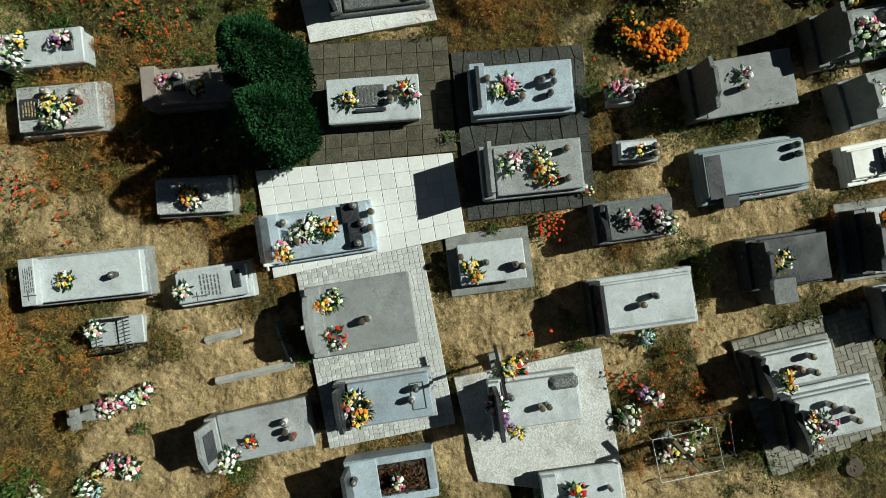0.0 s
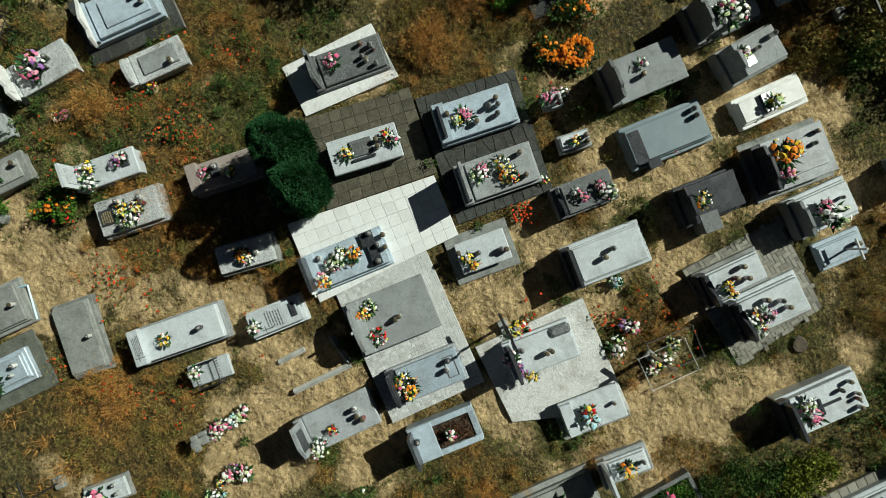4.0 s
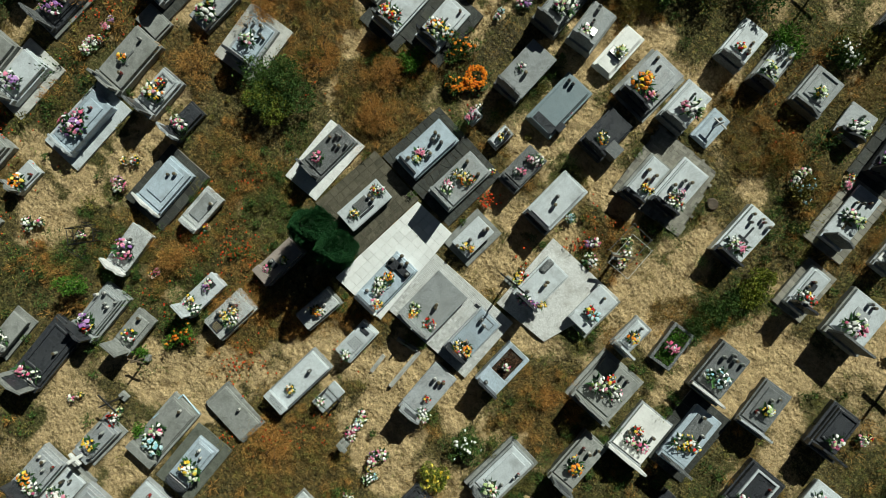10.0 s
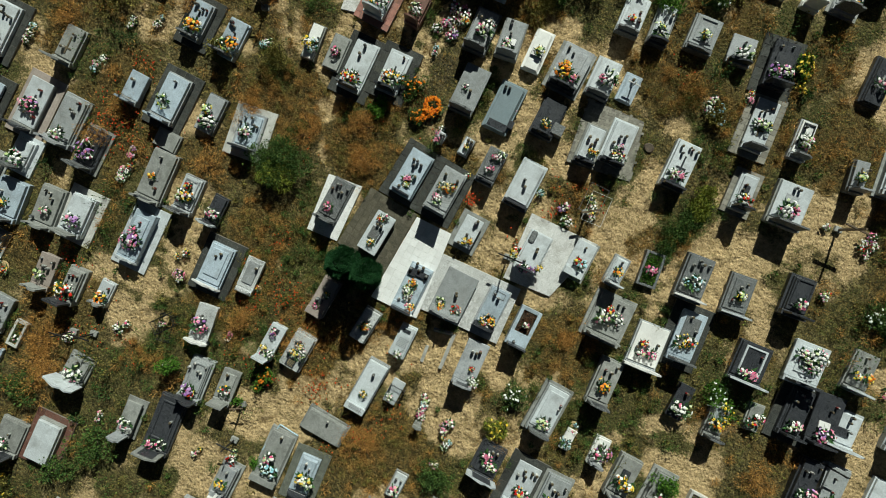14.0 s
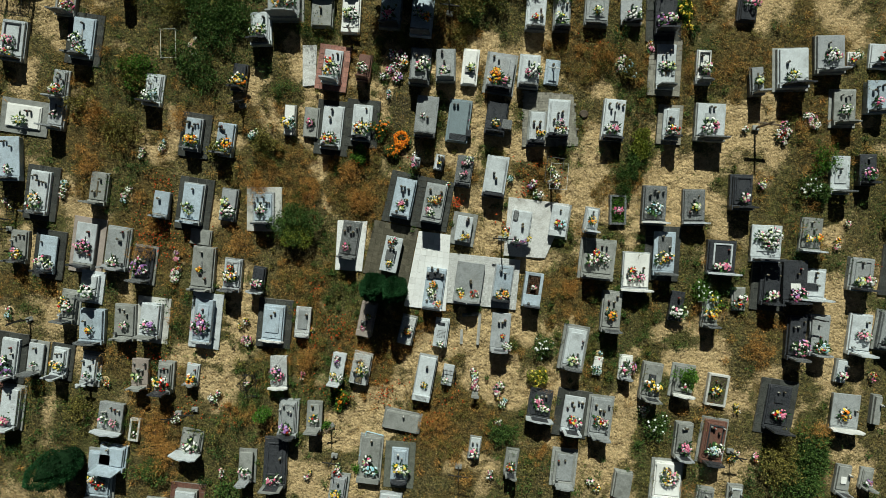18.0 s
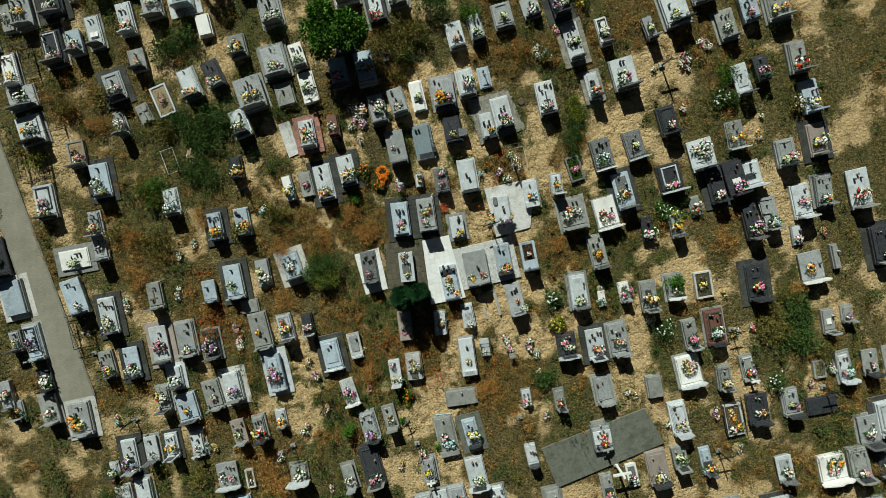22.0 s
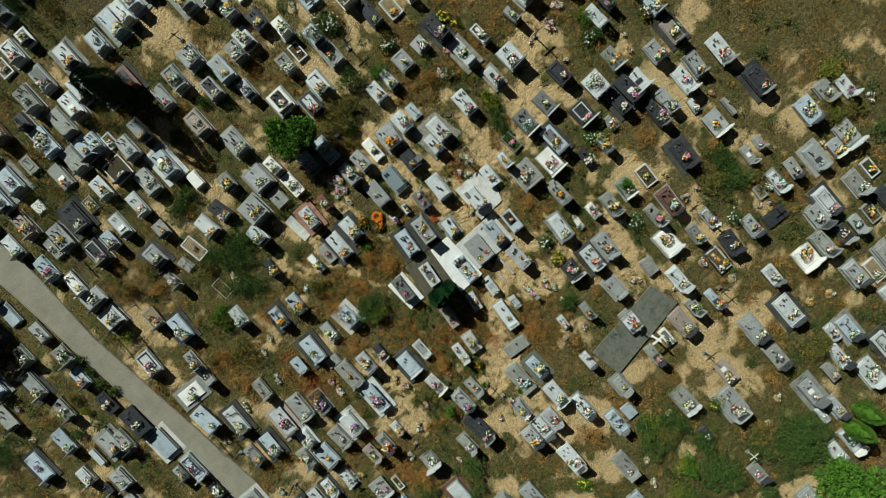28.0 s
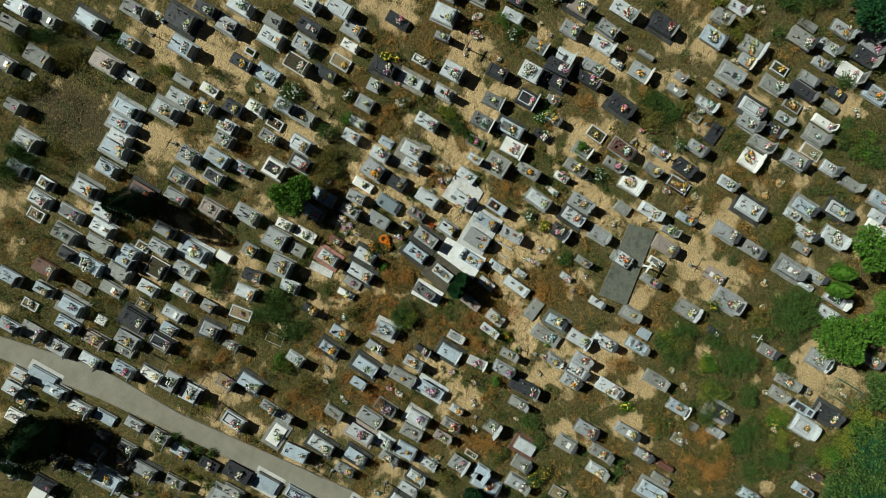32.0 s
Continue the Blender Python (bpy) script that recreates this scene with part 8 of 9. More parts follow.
set_out(BOUQUETS, "bouquet", "flowers", "bouquets on the graves", ("posy", "greenery"), "far_bouquets", "bouquets of mixed artificial flowers on far graves", 1)
set_out(LANTERNS, "grave_lantern", "lantern", "lanterns on the graves", ("lid",), "far_lanterns", "glass grave lanterns with lids on far graves")


# ---- a tree stump ----
part_stump = new("tree_stump", Shape().lathe([(0.26, -0.1), (0.21, 0.03), (0.18, 0.09), (0.17, 0.095), (0.02, 0.085)], n=11).mesh("tree_stump", BARK))
tagged_at(part_stump, pose(5.47, 7.25, 0), "weathered round tree stump in green weeds", "stump")

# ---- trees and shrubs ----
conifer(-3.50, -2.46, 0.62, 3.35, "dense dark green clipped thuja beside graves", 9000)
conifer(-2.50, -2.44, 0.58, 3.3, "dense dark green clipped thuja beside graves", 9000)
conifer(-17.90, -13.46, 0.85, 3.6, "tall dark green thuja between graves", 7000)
conifer(-11.47, 22.78, 1.15, 7.0, "tall dark conifer casting a long shadow", 9000, mat=LEAF_PINE)
conifer(-32.17, 19.41, 2.0, 6.5, "broad dark conifer beside the path", 9000, mat=LEAF_PINE)
conifer(15.50, -29.27, 0.66, 3.2, "bright columnar thuja beside a grave", 7500, mat=LEAF_BRIGHT)
conifer(14.16, -29.86, 0.66, 3.2, "bright columnar thuja beside a grave", 7500, mat=LEAF_BRIGHT)
tree(-4.11, 12.88, 1.8, 3.6, "fresh green broadleaf tree between graves", 7000)
tree(10.62, -31.94, 2.6, 4.2, "fresh green broadleaf tree at the cemetery edge", 7000)
tree(18.43, -29.90, 2.2, 4.0, "fresh green broadleaf tree at the cemetery edge", 5000)
tree(14.18, -33.91, 2.8, 4.5, "fresh green broadleaf tree at the cemetery edge", 6000)
tree(4.24, -40.24, 3.2, 4.5, "dark green broadleaf tree at the cemetery edge", 6000, LEAF_SHRUB)
tree(0.61, -40.10, 2.6, 4.0, "dark green broadleaf tree at the cemetery edge", 5000, LEAF_SHRUB)
tree(9.14, -38.08, 2.0, 3.0, "dark green broadleaf tree at the cemetery edge", 4000, LEAF_SHRUB)
shrub(-4.44, -8.35, 0.33, 0.5, "bright", 420, "r")
shrub(-5.12, -9.91, 0.26, 0.35, "bright", 300)
shrub(-3.35, -11.85, 0.30, 0.3, "bright", 320)
edging = thing("plastic_edging", pose(-3.10, -9.95, 0), "thin pale blue plastic edging behind a grave", "edging")
for ax, ay, bx, by in ((-3.10, -9.95, -2.23, -10.04), (-3.30, -11.27, -3.10, -9.95)):
    ox, oy = -3.10, -9.95
    part("strip", Shape().bar((ax - ox, ay - oy, 0.12), (bx - ox, by - oy, 0.12), 0.03), PALE_BLUE, edging)
shrub(-7.89, -0.24, 1.35, 1.1, "green", 2600)
shrub(9.45, 13.05, 0.5, 0.6, "bright", 420, "y")
shrub(9.65, 12.55, 0.4, 0.5, "bright", 320, "y")
shrub(9.79, 12.03, 0.3, 0.4, "bright", 220, "y")
shrub(7.35, 9.65, 0.6, 0.6, "olive", 900, "b")
shrub(6.18, 10.05, 0.5, 0.5, "dry", 700)
shrub(3.44, 12.78, 0.8, 0.7, "bright", 1000)
shrub(5.16, 13.58, 0.8, 0.7, "green", 1000, "w")
shrub(-14.19, 10.26, 0.9, 0.8, "green", 1200)
shrub(-19.13, 11.07, 0.8, 0.8, "dry", 1100)
shrub(-0.91, 10.43, 0.8, 0.5, "olive", 800)
shrub(0.10, 12.65, 0.8, 0.9, "olive", 900)
shrub(7.98, 4.25, 0.65, 0.45, "green", 800)
shrub(8.15, 5.00, 0.75, 0.5, "green", 900)
shrub(8.30, 5.80, 0.75, 0.5, "lime", 900)
shrub(8.42, 6.60, 0.55, 0.45, "lime", 600)
shrub(8.05, 3.60, 0.35, 0.35, "green", 300)
shrub(-7.75, -0.65, 0.85, 1.25, "lime", 900)
shrub(-18.63, 4.07, 0.9, 0.9, "dry", 1100)
shrub(-18.69, 1.55, 0.8, 0.7, "dry", 1000)
shrub(-17.10, 6.32, 0.9, 0.9, "olive", 1100)
shrub(-14.45, 4.41, 0.7, 0.6, "dry", 800)
shrub(-9.85, 3.72, 0.75, 0.8, "olive", 1200)
shrub(-17.10, 6.55, 0.65, 0.9, "bright", 1000)
shrub(5.10, -4.48, 0.65, 0.7, "green", 900, "w")
shrub(12.37, -5.09, 0.75, 1.0, "bright", 1400)
shrub(11.15, -7.45, 0.7, 0.8, "green", 1000, "w")
shrub(20.94, 4.03, 0.6, 0.8, "olive", 800, "w")
shrub(-8.26, -9.72, 0.45, 1.2, "bright", 900)
shrub(5.08, -6.02, 0.6, 0.6, "lime", 800, "y")
shrub(16.85, -11.76, 0.7, 0.8, "green", 800, "w")
shrub(5.98, -1.33, 0.5, 0.5, "dry", 600)
shrub(-1.47, 12.13, 1.2, 1.2, "olive", 1600)
shrub(0.20, 12.37, 0.9, 1.0, "olive", 1100)
shrub(17.60, -8.34, 1.4, 1.0, "olive", 2000)
shrub(18.64, -7.12, 1.0, 0.9, "green", 1200)
shrub(17.40, 5.02, 0.6, 0.7, "green", 900)
shrub(-13.64, 9.24, 1.4, 0.8, "green", 2200)
shrub(-12.38, 9.80, 1.2, 0.8, "green", 1600)
shrub(-13.75, 6.97, 1.4, 0.7, "green", 2000)
shrub(-15.47, 9.90, 1.0, 0.7, "olive", 1200)
shrub(-17.35, 3.55, 1.2, 0.8, "olive", 1500)
shrub(-19.50, 4.53, 0.8, 0.8, "olive", 900)
shrub(-12.36, 3.11, 0.7, 0.7, "olive", 800)
shrub(-4.25, 5.18, 0.6, 0.6, "green", 700, "o")
shrub(-5.15, 3.84, 0.55, 0.6, "bright", 700)
shrub(12.33, -0.56, 0.65, 0.8, "bright", 900, "w")
shrub(-4.67, -8.43, 0.5, 0.6, "bright", 600, "o")
shrub(-23.91, -11.17, 1.2, 0.8, "green", 1200)
shrub(-22.58, -10.55, 1.0, 0.7, "olive", 1000)
shrub(3.71, -9.05, 0.9, 0.6, "green", 1100)
shrub(-18.44, 12.40, 0.8, 0.8, "olive", 700)
shrub(-20.93, 12.49, 0.9, 1.0, "olive", 900)
shrub(-4.98, 1.69, 0.9, 0.7, "dry", 1500)
shrub(-5.56, 2.78, 0.7, 0.6, "dry", 1000)
shrub(-7.45, 1.76, 0.9, 0.6, "dry", 1200)
shrub(-3.98, -6.40, 0.9, 0.5, "dry", 1000)
shrub(0.30, -8.99, 1.0, 0.6, "dry", 1200)
shrub(-13.95, -11.32, 1.2, 0.7, "dry", 1400)
shrub(-10.25, 1.52, 0.8, 0.6, "dry", 900)
shrub(15.63, -3.07, 1.0, 0.7, "dry", 1200)
shrub(8.50, -26.20, 1.3, 0.9, "olive", 1600)
shrub(11.70, -27.95, 1.7, 1.2, "green", 3000)
shrub(10.89, -29.46, 1.5, 1.1, "green", 2600)
shrub(2.74, -20.44, 1.4, 1.0, "green", 2200)
shrub(1.91, -21.93, 1.3, 0.9, "green", 2000)
shrub(2.90, -24.60, 0.9, 0.8, "bright", 1200)
shrub(-4.23, -24.33, 1.0, 0.8, "green", 1200)
shrub(-4.33, -20.74, 0.7, 0.7, "bright", 800, "y")
shrub(-9.84, -23.28, 0.9, 0.8, "green", 1000)
shrub(15.76, -23.51, 1.3, 0.8, "olive", 1600)
shrub(5.17, -39.90, 1.1, 0.9, "bright", 1200)
shrub(10.07, -27.26, 1.6, 1.1, "green", 2400)
shrub(2.87, -21.57, 1.3, 0.9, "olive", 1600)
shrub(4.90, -23.82, 1.3, 0.9, "green", 1600)
shrub(4.34, -26.67, 1.5, 0.9, "green", 1800)
shrub(2.40, -29.28, 1.4, 0.9, "green", 1600)
shrub(2.09, -32.61, 1.2, 1.0, "bright", 1400, "y")
shrub(1.18, -26.42, 1.2, 0.9, "green", 1400)
shrub(-1.50, -30.77, 1.5, 0.9, "green", 1800)
shrub(-0.43, -34.40, 1.7, 1.0, "green", 2000)
shrub(-2.70, -27.89, 1.2, 0.9, "dry", 1400)
shrub(-4.69, -30.52, 1.5, 0.9, "dry", 1800)
shrub(2.32, -38.77, 1.4, 1.2, "bright", 1600)
shrub(5.38, -39.75, 1.6, 1.4, "bright", 1800)
shrub(3.03, -36.99, 1.0, 0.9, "olive", 1000)
shrub(19.15, -7.93, 0.9, 0.8, "green", 1100)
shrub(18.72, -9.41, 0.9, 0.8, "green", 1100)
shrub(7.35, -22.11, 0.7, 0.8, "green", 800, "y")
shrub(25.82, -23.66, 1.2, 0.9, "olive", 1300)
shrub(16.52, -23.59, 1.0, 0.8, "olive", 1000)
shrub(-12.75, -17.68, 0.8, 0.8, "olive", 900, "y")
shrub(16.17, -29.40, 0.8, 0.9, "bright", 900)
shrub(-9.33, 36.00, 0.9, 0.8, "olive", 800)
shrub(-15.02, 33.47, 1.3, 1.6, "green", 1600)
shrub(1.87, 17.81, 1.0, 0.9, "green", 1000, "w")
shrub(-13.00, 14.90, 1.0, 0.9, "green", 1300)
shrub(-14.35, 14.34, 1.0, 0.9, "green", 1300)
shrub(-12.75, 10.08, 1.2, 0.8, "green", 1300)
shrub(3.03, 17.72, 0.9, 0.9, "green", 1000, "w")
shrub(-27.15, 9.55, 0.5, 0.6, "green", 500)
shrub(-27.09, 8.48, 0.5, 0.6, "green", 500)
shrub(-26.67, 7.34, 0.5, 0.6, "green", 500)

shrub(-13.64, 32.95, 1.2, 0.9, "green", 1200)
shrub(-11.56, 30.97, 1.0, 0.9, "olive", 1000)
shrub(-1.49, 31.41, 1.2, 0.9, "green", 1200)
shrub(0.51, 24.29, 0.8, 0.8, "olive", 800)
shrub(-4.63, 33.68, 1.3, 1.0, "olive", 1300)
shrub(2.77, 17.48, 1.0, 0.9, "green", 1000, "w")
shrub(5.54, 14.28, 0.9, 0.8, "olive", 900)
shrub(-0.67, 12.16, 1.4, 1.0, "olive", 1400)
shrub(16.98, 6.37, 0.9, 0.8, "bright", 900)
shrub(16.67, 4.98, 0.7, 0.7, "green", 700, "w")
shrub(13.04, -1.06, 0.6, 0.7, "bright", 600, "y")
shrub(28.73, -7.58, 1.0, 0.9, "lime", 1000)
shrub(27.27, -9.69, 1.1, 0.9, "olive", 1100)
shrub(32.67, -13.35, 2.0, 1.1, "green", 2000)
shrub(34.75, -14.93, 2.2, 1.1, "green", 2200)
shrub(32.00, -11.78, 1.5, 1.1, "green", 1500)
shrub(28.57, -10.84, 1.2, 0.9, "olive", 1200)
shrub(18.85, -6.73, 0.8, 0.8, "dry", 800)
shrub(18.82, -7.94, 1.1, 0.9, "green", 1100)
shrub(18.65, -9.57, 1.3, 1.0, "green", 1300)
shrub(29.34, -20.79, 0.9, 0.8, "green", 900)
shrub(27.19, -10.67, 0.8, 0.8, "lime", 800)
shrub(20.18, -10.43, 0.9, 0.8, "olive", 900)
shrub(-20.69, 12.06, 0.9, 0.8, "dry", 900)
shrub(-16.52, 6.37, 0.9, 0.8, "bright", 900)
shrub(-29.56, 8.53, 0.7, 0.7, "olive", 700)
shrub(-23.09, 9.78, 0.8, 0.8, "lime", 800)
shrub(-15.09, -0.87, 0.8, 0.8, "dry", 800)
shrub(-15.48, -2.33, 0.8, 0.8, "dry", 800)
shrub(-10.57, -1.53, 0.8, 0.8, "dry", 800)
shrub(-6.57, -6.68, 0.9, 0.8, "dry", 900)
shrub(-13.12, -12.33, 1.0, 0.9, "dry", 1000)
shrub(-14.00, -13.60, 1.1, 0.9, "green", 1100)
shrub(-13.48, -17.43, 1.1, 0.9, "green", 1100, "y")
shrub(-9.85, -14.29, 1.2, 0.9, "green", 1200)
shrub(-17.71, -11.07, 0.8, 0.8, "olive", 800)
shrub(2.49, -24.31, 0.8, 0.8, "lime", 800)
shrub(3.94, -26.24, 1.5, 1.1, "green", 1500)
shrub(0.90, -26.23, 1.4, 1.0, "lime", 1400)
shrub(-2.30, -26.04, 1.2, 0.9, "olive", 1200)
shrub(2.50, -32.48, 1.2, 0.9, "lime", 1200)
shrub(-0.10, -31.46, 1.5, 1.1, "green", 1500)
shrub(5.98, -40.47, 1.6, 1.1, "lime", 1600)
shrub(3.74, -39.14, 1.3, 1.0, "lime", 1300)
shrub(1.65, -38.00, 1.2, 0.9, "lime", 1200)
shrub(-3.14, -29.86, 1.3, 1.0, "olive", 1300)
shrub(2.63, -20.48, 1.2, 0.9, "lime", 1200)
shrub(4.24, -21.02, 1.2, 0.9, "green", 1200)
shrub(6.18, -30.03, 1.0, 0.9, "green", 1000)

tree(2.90, -40.91, 2.3, 4.4, "dark green broadleaf tree at the cemetery edge", 4200, LEAF_THUJA)
tree(-0.00, -40.55, 2.2, 4.2, "dark green broadleaf tree at the cemetery edge", 4200, LEAF_THUJA)
tree(5.25, -40.43, 2.0, 4.0, "dark green broadleaf tree at the cemetery edge", 4200, LEAF_THUJA)
tree(1.66, -43.68, 2.4, 4.5, "dark green broadleaf tree at the cemetery edge", 4200, LEAF_THUJA)
tree(34.38, -17.68, 2.0, 3.6, "dark green broadleaf tree at the cemetery edge", 4200, LEAF_THUJA)
tree(34.89, -19.65, 2.4, 4.0, "dark green broadleaf tree at the cemetery edge", 4200, LEAF_THUJA)
shrub(4.38, -38.83, 1.2, 0.9, "lime", 1080)
shrub(5.96, -39.90, 1.1, 0.9, "lime", 990)
shrub(-1.04, -18.03, 0.8, 0.8, "dry", 720)
shrub(-4.92, -29.82, 1.3, 1.0, "dry", 1170)
shrub(-5.23, -27.88, 1.0, 0.9, "dry", 900)
shrub(-2.72, -30.44, 1.0, 0.9, "dry", 900)
shrub(-6.30, -29.55, 1.2, 0.9, "olive", 1080)
shrub(-2.76, -33.26, 1.5, 1.1, "green", 1350)
shrub(-2.50, 34.83, 1.0, 0.9, "olive", 900)
shrub(-6.22, 38.02, 0.7, 0.7, "lime", 630)
shrub(-13.40, 33.85, 1.1, 0.9, "green", 990)
shrub(-12.07, 31.00, 0.8, 0.8, "straw", 720)
shrub(-1.25, 27.15, 0.8, 0.8, "lime", 720)
shrub(-8.06, 35.16, 0.8, 0.8, "olive", 720)
shrub(28.98, -13.21, 0.9, 0.8, "green", 810)
shrub(31.78, -14.48, 1.0, 0.9, "olive", 900)
shrub(18.31, -8.90, 1.0, 0.9, "green", 900)
shrub(25.34, -25.18, 1.4, 1.0, "bright", 1260)
shrub(25.62, -23.44, 1.3, 1.0, "green", 1170)
shrub(25.77, -26.71, 1.3, 1.0, "green", 1170)
shrub(3.74, -20.89, 1.3, 1.2, "green", 1300)
shrub(11.11, -28.05, 1.3, 1.5, "green", 1300)
shrub(9.74, -29.02, 1.4, 1.5, "green", 1400)
shrub(4.81, -26.30, 1.4, 1.4, "green", 1400)
shrub(2.71, -24.88, 0.7, 1.2, "bright", 700)
shrub(0.69, -33.80, 1.2, 1.2, "lime", 1000)
shrub(-0.57, -30.50, 1.2, 1.2, "green", 1200)
shrub(-1.09, -27.12, 1.0, 1.1, "green", 1000)
shrub(-10.95, -15.95, 0.8, 0.8, "green", 800)
shrub(-8.90, -23.06, 0.8, 1.0, "green", 800)
shrub(7.73, -27.13, 1.0, 1.2, "green", 1000)
shrub(6.52, -38.51, 1.2, 1.3, "lime", 1000)
shrub(3.26, -39.17, 1.1, 1.5, "lime", 900)
shrub(0.28, -37.05, 1.1, 1.2, "green", 900)
shrub(-4.28, -23.98, 0.8, 0.8, "dry", 500)
shrub(-5.14, -30.36, 1.0, 0.9, "dry", 700)
shrub(-3.55, -26.35, 0.8, 0.9, "dry", 500)
shrub(-1.51, -17.62, 0.9, 0.8, "dry", 600)
shrub(-13.25, -12.29, 0.9, 0.8, "dry", 600)
shrub(-5.83, 38.23, 0.8, 1.0, "green", 700)
shrub(-4.20, 36.60, 1.1, 1.1, "green", 900)
shrub(-5.17, 34.81, 1.0, 1.0, "olive", 900)
shrub(-13.42, 33.81, 1.0, 1.6, "green", 1000)
shrub(-15.47, 33.31, 0.9, 1.0, "green", 800)
shrub(1.95, 13.30, 0.9, 1.3, "green", 1000)
shrub(1.20, 13.80, 0.8, 1.2, "green", 900)
shrub(-0.72, 11.32, 0.8, 0.8, "green", 800)
shrub(-7.60, 19.05, 0.7, 0.7, "green", 600)
shrub(0.77, 22.84, 0.8, 0.7, "green", 600)
shrub(-3.50, 18.41, 0.8, 0.6, "dry", 450)
shrub(-2.75, 12.95, 0.7, 0.6, "dry", 450)
tree(4.85, -42.3, 2.2, 4.6, "dark green broadleaf tree at the cemetery edge", 4200, LEAF_THUJA)
tree(-0.45, -43.6, 2.3, 4.8, "dark green broadleaf tree at the cemetery edge", 4200, LEAF_THUJA)
tree(6.9, -42.1, 2.0, 4.2, "dark green broadleaf tree at the cemetery edge", 4200, LEAF_THUJA)
shrub(-35.92, 9.26, 1.1, 1.3, "green", 1300)
shrub(-36.24, 8.18, 0.8, 1.0, "green", 800)
shrub(-30.82, 6.49, 0.7, 0.8, "green", 700)
shrub(-32.16, 8.80, 0.8, 0.6, "dry", 450)
shrub(-29.34, 7.62, 0.5, 0.6, "lime", 450)
shrub(-26.99, 10.66, 0.45, 0.5, "green", 400)
shrub(-23.87, 5.42, 0.6, 0.5, "dry", 300)

# ---- the ring of marigolds ----
def marigold_ring(x, y):
    r = np.random.RandomState(5)
    root = thing("marigold_bush", pose(x, y, 0), "ring of orange marigolds in full bloom", "flowers")
    n = 300
    a = r.rand(n) * math.tau
    q = 0.30 + r.normal(size=n) * (0.04 + 0.06 * np.maximum(0, -np.sin(a))) - 0.05 * np.maximum(0, -np.sin(a))
    p = np.stack([np.cos(a) * q, np.sin(a) * q * 1.05, 0.28 + r.rand(n) * 0.12], 1)
    d = np.stack([np.cos(a) * (q - 0.32) * 4, np.sin(a) * (q - 0.32) * 4, np.full(n, 0.8)], 1) + r.normal(size=(n, 3)) * 0.2
    tail = r.rand(n) < 0.13                     # stems that straggle off to one side
    run = r.rand(n)
    p[tail] = np.stack([-0.10 - 0.12 * run + r.normal(size=n) * 0.07, -0.42 - 0.35 * run + r.normal(size=n) * 0.06, 0.22 + 0.1 * r.rand(n)], 1)[tail]
    tagged(part("posy", blooms_mesh("blooms", p, d, 0.036 + 0.018 * r.rand(n), [MARIGOLD], np.zeros(n, int), r), None, root), kind="stuff")
    m = 500
    a = r.rand(m) * math.tau
    q = 0.36 + r.normal(size=m) * 0.12
    p = np.stack([np.cos(a) * q, np.sin(a) * q, 0.05 + r.rand(m) * 0.2], 1)
    part("leaves", leaves_mesh("leaves", p, r.normal(size=(m, 3)) + [0, 0, 0.5], 0.06 + 0.04 * r.rand(m), [LEAF], None, r, 2.4), None, root)


marigold_ring(-3.27, 4.85)
shrub(-3.69, 4.27, 0.42, 0.35, "green", 500, "o")


# ---- weeds, straw and wild blooms ----
def free_mask():
    n, cell = 940, 0.1
    g = np.zeros((n, n), bool)
    for x, y, rot, hw, hl in FOOT:
        R = math.hypot(hw, hl) + 0.1
        i0, i1 = max(0, int((x - R + 47) / cell)), min(n, int((x + R + 47) / cell) + 1)
        j0, j1 = max(0, int((y - R + 47) / cell)), min(n, int((y + R + 47) / cell) + 1)
        if i1 <= i0 or j1 <= j0:
            continue
        X, Y = np.meshgrid(np.arange(i0, i1) * cell - 47 + 0.05 - x, np.arange(j0, j1) * cell - 47 + 0.05 - y, indexing="ij")
        c, s = math.cos(radians(rot)), math.sin(radians(rot))
        g[i0:i1, j0:j1] |= (np.abs(X * c + Y * s) < hw) & (np.abs(-X * s + Y * c) < hl)
    return ~g


